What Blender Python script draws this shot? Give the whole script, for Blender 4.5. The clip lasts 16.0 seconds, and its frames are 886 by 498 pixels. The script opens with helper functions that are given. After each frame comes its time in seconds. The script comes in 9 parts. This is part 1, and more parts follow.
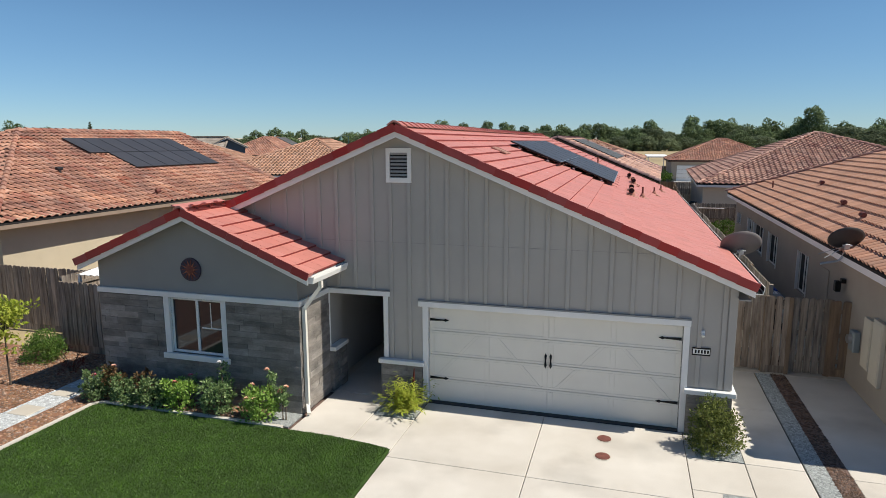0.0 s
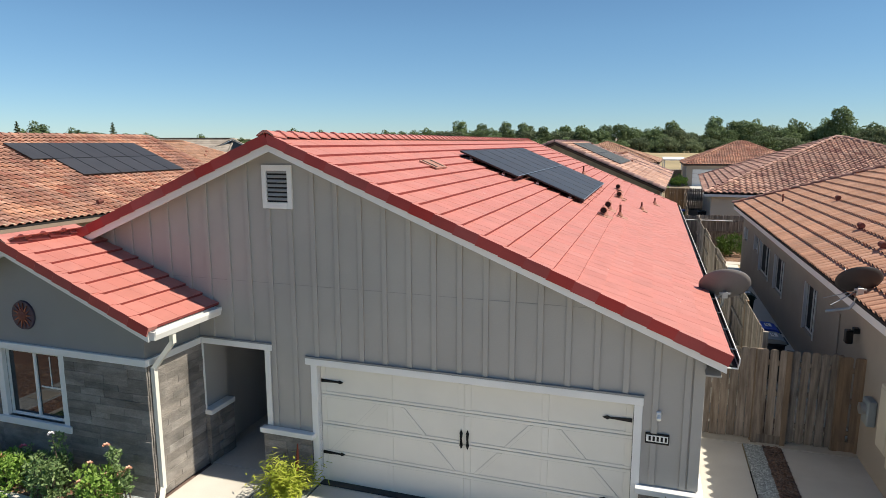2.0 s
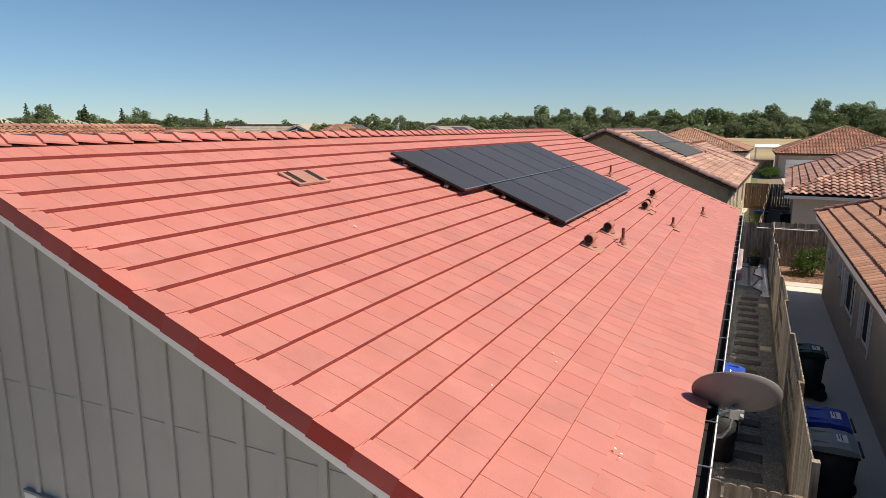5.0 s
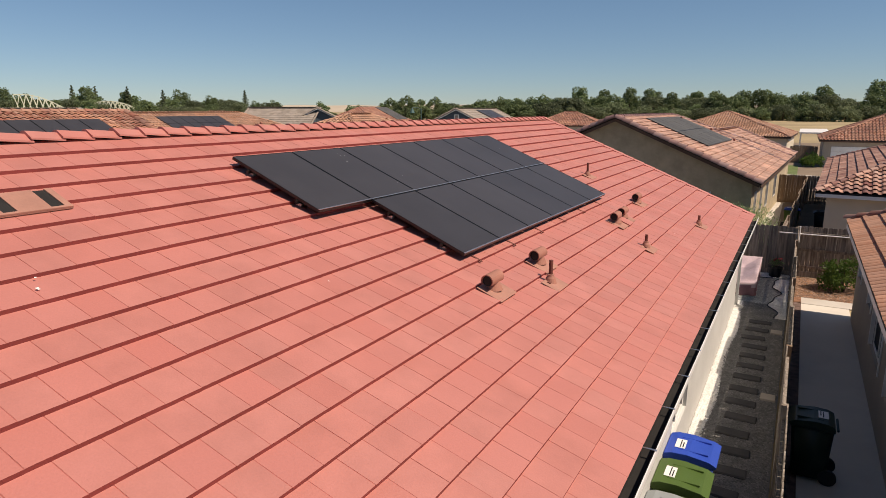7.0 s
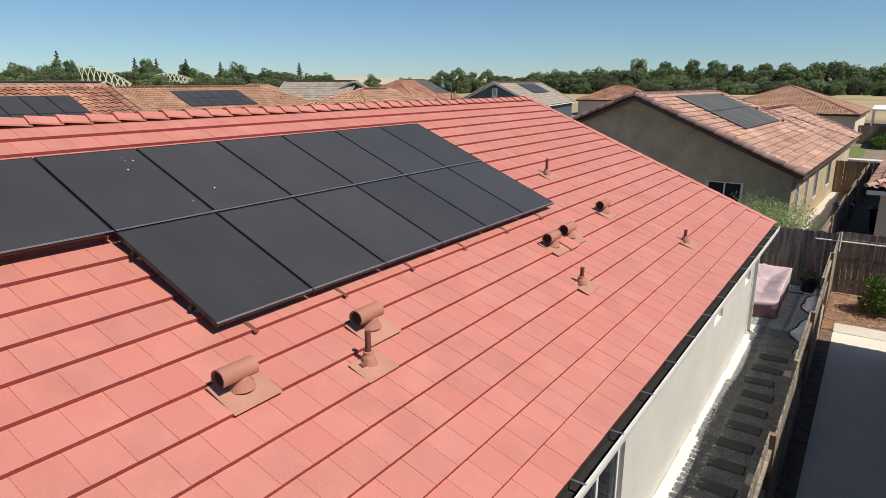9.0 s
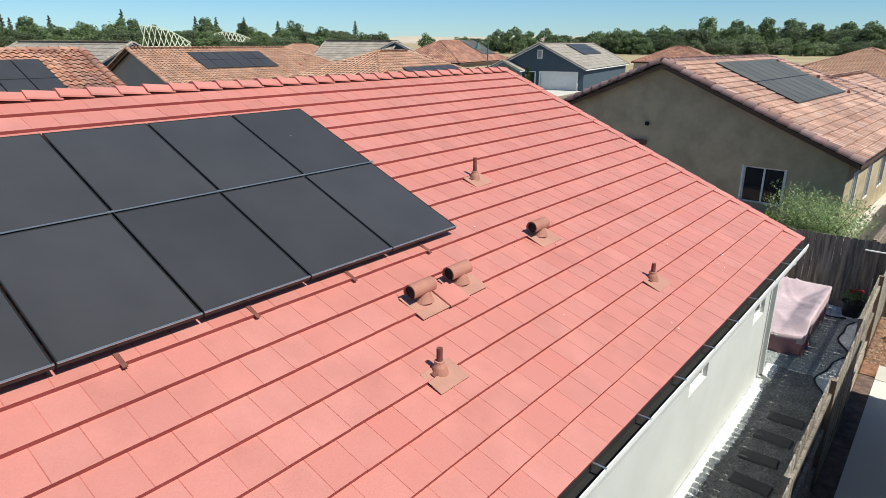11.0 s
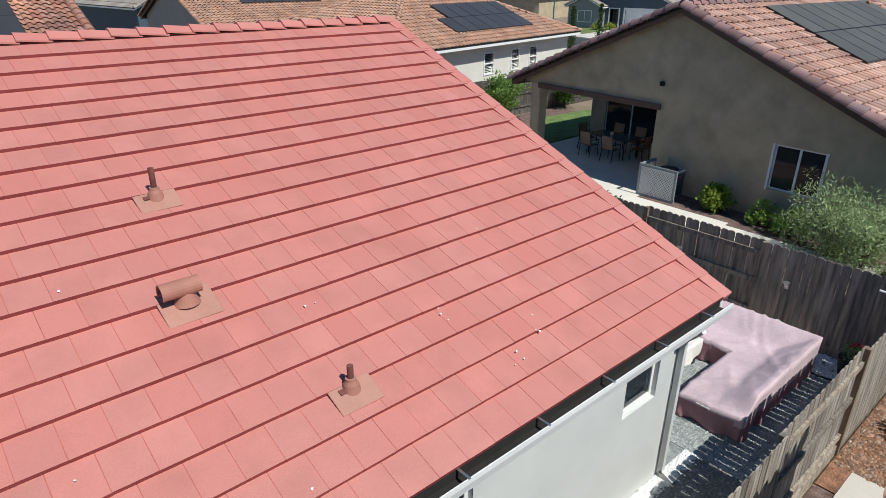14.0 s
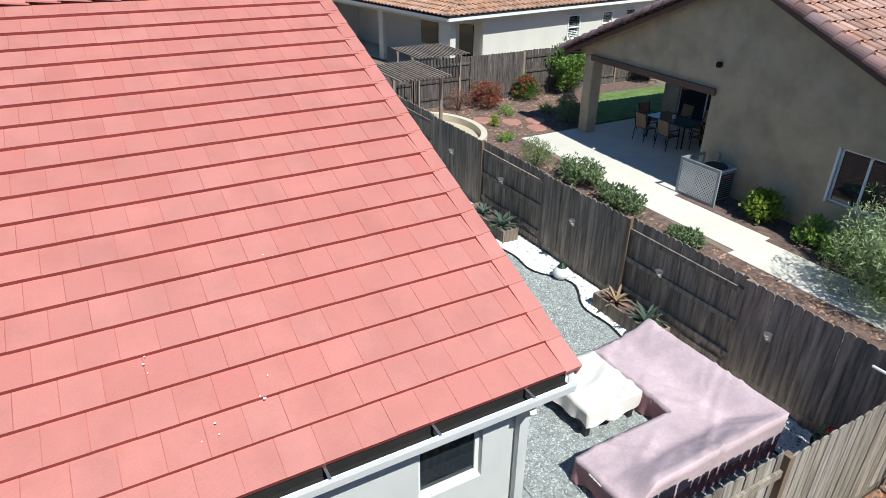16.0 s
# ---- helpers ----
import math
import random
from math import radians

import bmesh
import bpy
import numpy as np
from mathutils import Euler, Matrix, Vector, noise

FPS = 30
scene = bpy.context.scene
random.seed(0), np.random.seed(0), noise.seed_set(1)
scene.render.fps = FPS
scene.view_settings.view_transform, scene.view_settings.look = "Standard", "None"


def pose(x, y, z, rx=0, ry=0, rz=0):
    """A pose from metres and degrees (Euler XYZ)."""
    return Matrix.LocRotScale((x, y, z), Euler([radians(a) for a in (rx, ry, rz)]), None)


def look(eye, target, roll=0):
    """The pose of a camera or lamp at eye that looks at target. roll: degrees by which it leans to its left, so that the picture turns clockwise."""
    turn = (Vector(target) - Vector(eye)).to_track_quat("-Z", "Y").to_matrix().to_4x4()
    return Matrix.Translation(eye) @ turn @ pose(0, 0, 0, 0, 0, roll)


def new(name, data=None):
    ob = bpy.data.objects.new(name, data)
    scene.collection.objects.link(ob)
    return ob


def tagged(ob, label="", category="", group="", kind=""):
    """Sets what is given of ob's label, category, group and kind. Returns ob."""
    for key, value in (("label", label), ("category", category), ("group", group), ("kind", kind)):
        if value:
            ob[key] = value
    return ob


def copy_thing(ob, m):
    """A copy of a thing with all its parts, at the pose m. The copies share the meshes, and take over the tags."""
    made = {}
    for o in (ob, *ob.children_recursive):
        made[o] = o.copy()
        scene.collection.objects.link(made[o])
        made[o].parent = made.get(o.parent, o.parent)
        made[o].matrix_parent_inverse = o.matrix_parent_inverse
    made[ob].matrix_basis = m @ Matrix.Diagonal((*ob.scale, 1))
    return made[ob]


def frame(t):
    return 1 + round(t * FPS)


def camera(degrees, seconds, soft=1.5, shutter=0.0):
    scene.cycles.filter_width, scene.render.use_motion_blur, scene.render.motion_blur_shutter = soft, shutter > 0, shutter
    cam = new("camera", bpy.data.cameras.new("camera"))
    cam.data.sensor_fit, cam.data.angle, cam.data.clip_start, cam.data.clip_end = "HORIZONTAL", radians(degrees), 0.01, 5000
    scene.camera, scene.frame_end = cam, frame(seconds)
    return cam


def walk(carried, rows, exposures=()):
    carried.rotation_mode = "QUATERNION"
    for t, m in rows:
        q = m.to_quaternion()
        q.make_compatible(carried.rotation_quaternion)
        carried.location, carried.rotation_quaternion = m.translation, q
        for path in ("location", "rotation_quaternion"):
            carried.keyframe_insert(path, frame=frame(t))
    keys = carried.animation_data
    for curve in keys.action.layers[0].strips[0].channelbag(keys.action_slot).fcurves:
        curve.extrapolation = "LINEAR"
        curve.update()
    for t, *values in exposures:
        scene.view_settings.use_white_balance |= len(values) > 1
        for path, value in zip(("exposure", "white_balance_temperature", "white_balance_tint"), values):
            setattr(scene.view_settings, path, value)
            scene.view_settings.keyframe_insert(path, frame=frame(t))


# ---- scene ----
cam = camera(70.14, 16.0, soft=0.65)
# seconds, eye x y z, then the turn of the camera in degrees
ROWS = [
    (0, -0.092, 0.122, 5.34, 80.354, 0.12, 16.386),
    (0.5, 0.2, 0.938, 5.397, 80.338, 0.087, 16.827),
    (1, 0.476, 1.768, 5.456, 80.353, 0.073, 17.253),
    (1.5, 0.766, 2.589, 5.512, 80.381, 0.059, 17.663),
    (2, 1.053, 3.405, 5.561, 80.41, 0.037, 18.278),
    (2.5, 1.324, 4.222, 5.595, 80.291, 0.051, 19.408),
    (3, 1.562, 5.056, 5.634, 80.063, 0.036, 20.664),
    (3.5, 1.78, 5.893, 5.673, 79.856, 0.051, 21.986),
    (4, 1.972, 6.751, 5.711, 79.681, 0.084, 23.372),
    (6.5, 2.878, 11.283, 5.932, 77.903, 0.052, 28.598),
    (7, 3.101, 12.259, 5.976, 77.489, 0.036, 29.337),
    (7.5, 3.312, 13.274, 6.02, 77.054, 0.013, 30.524),
    (8, 3.489, 14.275, 6.058, 76.498, 0.009, 31.798),
    (8.5, 3.655, 15.277, 6.093, 75.86, -0.036, 33.071),
    (9, 3.824, 16.252, 6.13, 75.131, -0.055, 34.313),
    (11.5, 4.023, 21.14, 6.327, 70.808, -0.189, 40.838),
    (12, 4.101, 22.057, 6.354, 69.901, -0.196, 42.167),
    (12.5, 4.267, 22.969, 6.37, 68.971, -0.264, 43.526),
    (13, 4.458, 23.907, 6.399, 68.036, -0.331, 45.036),
    (13.5, 4.637, 24.787, 6.424, 67.126, -0.364, 46.847),
    (14, 4.87, 25.685, 6.447, 66.171, -0.337, 48.698),
    (14.5, 5.113, 26.644, 6.477, 65.23, -0.407, 50.682),
    (15, 5.38, 27.556, 6.5, 64.192, -0.457, 53.317),
    (15.5, 5.55, 28.471, 6.543, 63.225, -0.488, 57.035),
    (16, 5.602, 29.277, 6.633, 62.262, -0.45, 60.974),
]
walk(cam, [(t, pose(*p)) for t, *p in ROWS], [
    (0.0, 0.13, 6800, 7), (2.0, 0.34, 7050, 6), (4.0, 0.34, 7200, 7), (6.5, -0.1, 8000, 17), (8.0, -0.02, 7600, 13), (9.2, 0.12, 7000, 6),
    (11.3, 0.27, 6350, 0), (12.8, 0.27, 6150, -1), (13.5, 0.1, 6200, 3), (14.2, 0.0, 6150, 4), (15.0, 0.06, 6150, 4), (15.5, 0.25, 6100, 3), (16.0, 0.3, 6050, 2)])

# ---- light ----
world = bpy.data.worlds.new("sky")
scene.world = world
world.use_nodes = True
wn = world.node_tree.nodes
sky = wn.new("ShaderNodeTexSky")
sky.sky_type = "NISHITA"
sky.sun_disc = False
SUN = Vector((0.73, 0.02, 1.0)).normalized()
sky.sun_elevation = math.asin(SUN.z)
sky.sun_rotation = math.atan2(SUN.x, SUN.y)
sky.altitude = 2200
sky.air_density, sky.dust_density, sky.ozone_density = 1.0, 0.12, 2.5
wn["Background"].inputs[1].default_value = 0.091
clear = wn.new("ShaderNodeMix")
clear.data_type, clear.blend_type = "RGBA", "MULTIPLY"
clear.inputs[0].default_value = 1.0
clear.inputs[7].default_value = (0.72, 0.945, 1.08, 1)
world.node_tree.links.new(sky.outputs[0], clear.inputs[6])
# hazy valley air: the sky greys towards the horizon all round
way_up = wn.new("ShaderNodeSeparateXYZ")
world.node_tree.links.new(wn.new("ShaderNodeTexCoord").outputs["Generated"], way_up.inputs[0])
haze = wn.new("ShaderNodeMapRange")
haze.inputs[1].default_value, haze.inputs[2].default_value = 0.0, 0.16
haze.inputs[3].default_value, haze.inputs[4].default_value = 1.0, 0.0
world.node_tree.links.new(way_up.outputs[2], haze.inputs[0])
low_air = wn.new("ShaderNodeMix")
low_air.data_type, low_air.blend_type = "RGBA", "MULTIPLY"
low_air.inputs[7].default_value = (0.84, 0.80, 0.88, 1)
world.node_tree.links.new(haze.outputs[0], low_air.inputs[0])
world.node_tree.links.new(clear.outputs[2], low_air.inputs[6])
world.node_tree.links.new(low_air.outputs[2], wn["Background"].inputs[0])
sun_data = bpy.data.lights.new("sun", "SUN")
sun_data.energy, sun_data.angle, sun_data.color = 5.0, radians(0.53), (1.0, 0.95, 0.88)
sun = new("sun", sun_data)
sun.matrix_world = look(SUN * 60, (0, 0, 0))
scene.view_settings.exposure = 0.0


# ---- materials ----
def mat(name, col, rough=0.8, var=0.15, scale=3.0, fine=60.0, bump=0.2, metal=0.0, rand="", amount=0.2,
        spec=0.4, tint=None, coat=0.0, stretch=(1, 1, 1), depth=0.01, stain=0.0, odd=None, odd_from=0.6, sheen=0.0):
    """A painted, mineral or wooden surface: broad patches, fine grain, a change from piece to piece and relief."""
    m = bpy.data.materials.new(name)
    m.use_nodes = True
    n, l = m.node_tree.nodes, m.node_tree.links
    b = n["Principled BSDF"]
    b.inputs["Roughness"].default_value = rough
    b.inputs["Metallic"].default_value = metal
    b.inputs["Specular IOR Level"].default_value = spec
    b.inputs["Coat Weight"].default_value = coat
    b.inputs["Sheen Weight"].default_value = sheen
    b.inputs["Sheen Roughness"].default_value = 0.45
    b.inputs["Sheen Tint"].default_value = (1.0, 0.92, 0.82, 1)
    geo = n.new("ShaderNodeNewGeometry")
    mp = n.new("ShaderNodeMapping")
    mp.inputs["Scale"].default_value = stretch
    l.new(geo.outputs["Position"], mp.inputs[0])

    def noise_at(s, detail):
        t = n.new("ShaderNodeTexNoise")
        t.inputs["Scale"].default_value = s
        t.inputs["Detail"].default_value = detail
        t.inputs["Roughness"].default_value = 0.6
        l.new(mp.outputs[0], t.inputs["Vector"])
        return t.outputs["Fac"]

    big, small = noise_at(scale, 3), noise_at(fine, 4)
    mix = n.new("ShaderNodeMix")
    mix.data_type = "RGBA"
    lo = [c * (1 - var) for c in col]
    hi = [min(1, c * (1 + var)) for c in (tint or col)]
    mix.inputs[6].default_value = (*lo, 1)
    mix.inputs[7].default_value = (*hi, 1)
    ramp = n.new("ShaderNodeMapRange")
    ramp.inputs[1].default_value, ramp.inputs[2].default_value = 0.3, 0.7
    l.new(big, ramp.inputs[0])
    l.new(ramp.outputs[0], mix.inputs[0])
    hsv = n.new("ShaderNodeHueSaturation")
    base_out = mix.outputs[2]
    if odd:
        # some pieces come from another firing
        pick = n.new("ShaderNodeMath")
        pick.operation = "MULTIPLY"
        pick.inputs[1].default_value = 5.37
        l.new(n.new("ShaderNodeObjectInfo").outputs["Random"] if rand == "object" else geo.outputs["Random Per Island"], pick.inputs[0])
        part_of = n.new("ShaderNodeMath")
        part_of.operation = "FRACT"
        l.new(pick.outputs[0], part_of.inputs[0])
        share = n.new("ShaderNodeMapRange")
        share.inputs[1].default_value, share.inputs[2].default_value = odd_from, 1.0
        l.new(part_of.outputs[0], share.inputs[0])
        other = n.new("ShaderNodeMix")
        other.data_type = "RGBA"
        other.inputs[7].default_value = (*odd, 1)
        l.new(share.outputs[0], other.inputs[0])
        l.new(base_out, other.inputs[6])
        base_out = other.outputs[2]
    l.new(base_out, hsv.inputs["Color"])
    grain = n.new("ShaderNodeMapRange")
    grain.inputs[1].default_value, grain.inputs[2].default_value = 0.25, 0.75
    grain.inputs[3].default_value, grain.inputs[4].default_value = 1 - 0.6 * var, 1 + 0.6 * var
    l.new(small, grain.inputs[0])
    value = grain.outputs[0]
    if rand:
        if rand == "object":
            r = n.new("ShaderNodeObjectInfo").outputs["Random"]
        else:
            r = geo.outputs["Random Per Island"]
        rr = n.new("ShaderNodeMapRange")
        rr.inputs[3].default_value, rr.inputs[4].default_value = 1 - amount, 1 + amount
        l.new(r, rr.inputs[0])
        mul = n.new("ShaderNodeMath")
        mul.operation = "MULTIPLY"
        l.new(rr.outputs[0], mul.inputs[0])
        l.new(value, mul.inputs[1])
        value = mul.outputs[0]
        wob = n.new("ShaderNodeMath")
        wob.operation = "MULTIPLY"
        wob.inputs[1].default_value = 7.13
        l.new(r, wob.inputs[0])
        fr = n.new("ShaderNodeMath")
        fr.operation = "FRACT"
        l.new(wob.outputs[0], fr.inputs[0])
        sat = n.new("ShaderNodeMapRange")
        sat.inputs[3].default_value, sat.inputs[4].default_value = 1 - 0.6 * amount, 1 + 0.5 * amount
        l.new(fr.outputs[0], sat.inputs[0])
        l.new(sat.outputs[0], hsv.inputs["Saturation"])
    if stain:
        st = n.new("ShaderNodeTexNoise")
        st.inputs["Scale"].default_value = 0.7
        st.inputs["Detail"].default_value = 6
        l.new(geo.outputs["Position"], st.inputs["Vector"])
        sr = n.new("ShaderNodeMapRange")
        sr.inputs[1].default_value, sr.inputs[2].default_value = 0.52, 0.75
        sr.inputs[3].default_value, sr.inputs[4].default_value = 1.0, 1 - stain
        l.new(st.outputs["Fac"], sr.inputs[0])
        m2 = n.new("ShaderNodeMath")
        m2.operation = "MULTIPLY"
        l.new(sr.outputs[0], m2.inputs[0])
        l.new(value, m2.inputs[1])
        value = m2.outputs[0]
    l.new(value, hsv.inputs["Value"])
    l.new(hsv.outputs[0], b.inputs["Base Color"])
    if bump:
        bp = n.new("ShaderNodeBump")
        bp.inputs["Strength"].default_value = bump
        bp.inputs["Distance"].default_value = depth
        l.new(small, bp.inputs["Height"])
        l.new(bp.outputs[0], b.inputs["Normal"])
    return m


def leaf_mat(name, a, b_col, rough=0.5):
    """Leaves: a colour from leaf to leaf, with some light let through."""
    m = bpy.data.materials.new(name)
    m.use_nodes = True
    n, l = m.node_tree.nodes, m.node_tree.links
    b = n["Principled BSDF"]
    b.inputs["Roughness"].default_value = rough
    b.inputs["Specular IOR Level"].default_value = 0.35
    geo = n.new("ShaderNodeNewGeometry")
    info = n.new("ShaderNodeObjectInfo")
    mix = n.new("ShaderNodeMix")
    mix.data_type = "RGBA"
    mix.inputs[6].default_value, mix.inputs[7].default_value = (*a, 1), (*b_col, 1)
    l.new(geo.outputs["Random Per Island"], mix.inputs[0])
    hsv = n.new("ShaderNodeHueSaturation")
    rr = n.new("ShaderNodeMapRange")
    rr.inputs[3].default_value, rr.inputs[4].default_value = 0.75, 1.2
    l.new(info.outputs["Random"], rr.inputs[0])
    l.new(rr.outputs[0], hsv.inputs["Value"])
    l.new(mix.outputs[2], hsv.inputs["Color"])
    l.new(hsv.outputs[0], b.inputs["Base Color"])
    tr = n.new("ShaderNodeBsdfTranslucent")
    l.new(hsv.outputs[0], tr.inputs["Color"])
    ms = n.new("ShaderNodeMixShader")
    ms.inputs[0].default_value = 0.38
    l.new(b.outputs[0], ms.inputs[1])
    l.new(tr.outputs[0], ms.inputs[2])
    l.new(ms.outputs[0], n["Material Output"].inputs["Surface"])
    return m


def glass_mat(name, col=(0.02, 0.025, 0.03), rough=0.03):
    m = bpy.data.materials.new(name)
    m.use_nodes = True
    b = m.node_tree.nodes["Principled BSDF"]
    b.inputs["Base Color"].default_value = (*col, 1)
    b.inputs["Roughness"].default_value = rough
    b.inputs["Specular IOR Level"].default_value = 0.6
    return m


RED_TILE = mat("red_flat_tile", (0.492, 0.181, 0.148), 0.6, 0.08, 2.2, 60, 0.25, rand="object", amount=0.04, spec=0.8, stain=0.06, odd=(0.5, 0.172, 0.142), odd_from=0.5, tint=(0.5, 0.186, 0.154))
RED_TILE_STUFF = mat("red_flat_tile_joined", (0.492, 0.181, 0.148), 0.6, 0.08, 2.2, 60, 0.25, rand="island", amount=0.04, spec=0.8, stain=0.06, odd=(0.5, 0.172, 0.142), odd_from=0.5, tint=(0.5, 0.186, 0.154))
# the sun lights these groove floors, so shade is mixed into their colour
RED_JOINT_SHADE = mat("red_tile_interlock", (0.415, 0.126, 0.104), 0.7, 0.2, 2, 80, 0.2)
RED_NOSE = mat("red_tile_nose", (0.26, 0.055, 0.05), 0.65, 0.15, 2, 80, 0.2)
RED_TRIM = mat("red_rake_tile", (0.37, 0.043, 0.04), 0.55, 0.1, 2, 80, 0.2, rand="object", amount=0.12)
CLAY = mat("clay_tile_brown", (0.46, 0.255, 0.175), 0.8, 0.16, 0.9, 40, 0.3, rand="island", amount=0.09, odd=(0.4, 0.205, 0.135))
CLAY_PART = mat("clay_tile_brown_piece", (0.46, 0.255, 0.175), 0.8, 0.16, 0.9, 40, 0.3, rand="object", amount=0.09, odd=(0.4, 0.205, 0.135))
CLAY_CAP = mat("clay_ridge_cap_brown", (0.3, 0.165, 0.13), 0.75, 0.2, 1.5, 40, 0.3, rand="island", amount=0.25)
CLAY_RED = mat("clay_tile_red", (0.265, 0.135, 0.11), 0.8, 0.2, 0.65, 40, 0.3, rand="island", amount=0.15, tint=(0.46, 0.245, 0.165), odd=(0.3, 0.12, 0.085), odd_from=0.6)
CLAY_RED_PART = mat("clay_tile_red_piece", (0.265, 0.135, 0.11), 0.8, 0.2, 0.65, 40, 0.3, rand="object", amount=0.15, tint=(0.46, 0.245, 0.165), odd=(0.3, 0.12, 0.085), odd_from=0.6)
CLAY_ORANGE = mat("clay_tile_orange", (0.425, 0.245, 0.168), 0.8, 0.16, 0.9, 40, 0.3, rand="island", amount=0.18)
CLAY_MIX = mat("clay_tile_rose_brown", (0.36, 0.195, 0.152), 0.75, 0.2, 0.9, 40, 0.3, rand="island", amount=0.2, tint=(0.47, 0.29, 0.225))
CLAY_MIX_PART = mat("clay_tile_rose_brown_piece", (0.36, 0.195, 0.152), 0.75, 0.2, 0.9, 40, 0.3, rand="object", amount=0.2, tint=(0.47, 0.29, 0.225))
CLAY_PLUM = mat("clay_tile_plum_brown", (0.37, 0.2, 0.165), 0.75, 0.2, 0.9, 40, 0.3, rand="island", amount=0.18, tint=(0.44, 0.27, 0.21), odd=(0.19, 0.085, 0.075))
CLAY_DARK = mat("clay_tile_plum", (0.25, 0.15, 0.14), 0.75, 0.2, 1.5, 40, 0.3, rand="island", amount=0.3)
SLATE = mat("grey_flat_tile", (0.31, 0.265, 0.225), 0.8, 0.15, 1.0, 40, 0.2, rand="island", amount=0.14)
SIDING = mat("grey_board_siding", (0.39, 0.37, 0.345), 0.75, 0.06, 0.8, 70, 0.15)
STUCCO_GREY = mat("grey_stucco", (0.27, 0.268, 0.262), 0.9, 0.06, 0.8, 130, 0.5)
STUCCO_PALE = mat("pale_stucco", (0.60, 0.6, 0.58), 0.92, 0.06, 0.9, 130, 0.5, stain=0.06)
STUCCO_TAN = mat("tan_stucco", (0.54, 0.465, 0.34), 0.92, 0.06, 0.8, 120, 0.5)
STUCCO_BROWN = mat("brown_stucco", (0.475, 0.388, 0.264), 0.92, 0.16, 1.6, 120, 0.6, stain=0.14)
STUCCO_TAUPE = mat("taupe_stucco", (0.385, 0.33, 0.276), 0.92, 0.07, 0.8, 120, 0.5)
STUCCO_CREAM = mat("cream_stucco", (0.62, 0.55, 0.44), 0.92, 0.05, 0.8, 120, 0.4)
STUCCO_MILK = mat("pale_grey_stucco", (0.66, 0.63, 0.56), 0.92, 0.05, 0.8, 120, 0.4)
SIDING_BLUE = mat("slate_blue_siding", (0.065, 0.09, 0.115), 0.8, 0.06, 1, 60, 0.1)
WHITE = mat("white_paint", (0.78, 0.77, 0.75), 0.55, 0.04, 2, 90, 0.08)
DOOR_WHITE = mat("off_white_steel_door", (0.74, 0.71, 0.64), 0.5, 0.03, 1.5, 160, 0.12)
FASCIA_TAN = mat("tan_fascia", (0.3, 0.225, 0.17), 0.6, 0.1, 2, 60, 0.1)
TRIM_BROWN = mat("brown_fascia", (0.12, 0.07, 0.05), 0.6, 0.1, 2, 60, 0.1)
BLACK = mat("black_iron", (0.015, 0.015, 0.016), 0.45, 0.1, 5, 80, 0.1, metal=0.6)
DARK = mat("dark_felt", (0.02, 0.018, 0.017), 0.9, 0.2, 5, 60, 0.2)
CONCRETE = mat("pale_concrete", (0.57, 0.522, 0.458), 0.88, 0.09, 0.75, 45, 0.2, rand="object", amount=0.035, stain=0.24, tint=(0.57, 0.532, 0.48))
CONCRETE_GREY = mat("grey_concrete", (0.52, 0.465, 0.39), 0.9, 0.07, 0.6, 45, 0.2, stain=0.15)
CONCRETE_REAR = mat("bleached_concrete", (0.67, 0.625, 0.55), 0.88, 0.05, 0.55, 45, 0.2, rand="object", amount=0.03, stain=0.1)
LAWN_REAR = mat("sunlit_lawn", (0.14, 0.205, 0.06), 0.9, 0.25, 2.5, 60, 0.6, depth=0.03)
MULCH = mat("bark_mulch", (0.27, 0.135, 0.08), 0.95, 0.4, 6, 35, 0.9, depth=0.04)
MULCH_DARK = mat("dark_bark_mulch", (0.175, 0.115, 0.098), 0.95, 0.4, 6, 35, 0.9, depth=0.04)
MULCH_CHIP = mat("bark_chip", (0.27, 0.165, 0.11), 0.95, 0.3, 4, 50, 0.3, rand="island", amount=0.5)
CHIP_DARK = mat("dark_bark_chip", (0.125, 0.08, 0.06), 0.95, 0.3, 4, 50, 0.3, rand="island", amount=0.45)
GRAVEL_GREY = mat("blue_grey_gravel", (0.33, 0.345, 0.335), 0.92, 0.35, 9, 55, 0.9, depth=0.03)
GRAVEL_PALE = mat("pale_blue_gravel", (0.52, 0.535, 0.54), 0.9, 0.3, 9, 60, 0.7, rand="island", amount=0.25, depth=0.02)
GRAVEL_DARK = mat("dark_grey_stone", (0.24, 0.235, 0.225), 0.88, 0.2, 4, 90, 0.2, rand="island", amount=0.4)
GRAVEL_STONE = mat("blue_grey_stone", (0.38, 0.40, 0.39), 0.85, 0.15, 4, 90, 0.2, rand="island", amount=0.4)
GRAVEL_WHITE = mat("white_pebble", (0.78, 0.77, 0.74), 0.85, 0.1, 5, 70, 0.4, rand="island", amount=0.12, depth=0.02)
STEP = mat("dark_stepping_stone", (0.085, 0.082, 0.08), 0.9, 0.15, 3, 60, 0.3)
TURF = mat("artificial_turf", (0.04, 0.085, 0.012), 0.9, 0.3, 2.2, 160, 0.8, depth=0.03)
BLADE = mat("turf_blade", (0.055, 0.115, 0.014), 0.6, 0.2, 2.2, 40, 0.0, rand="island", amount=0.4)
FENCE = mat("weathered_cedar", (0.2, 0.147, 0.11), 0.85, 0.26, 1.2, 30, 0.5, tint=(0.285, 0.228, 0.182), rand="object", amount=0.17, stretch=(14, 14, 1.2))
FENCE_SIDE = mat("greyed_cedar", (0.215, 0.172, 0.137), 0.85, 0.3, 1.2, 30, 0.5, tint=(0.31, 0.27, 0.225), rand="object", amount=0.32, stretch=(14, 14, 1.2))
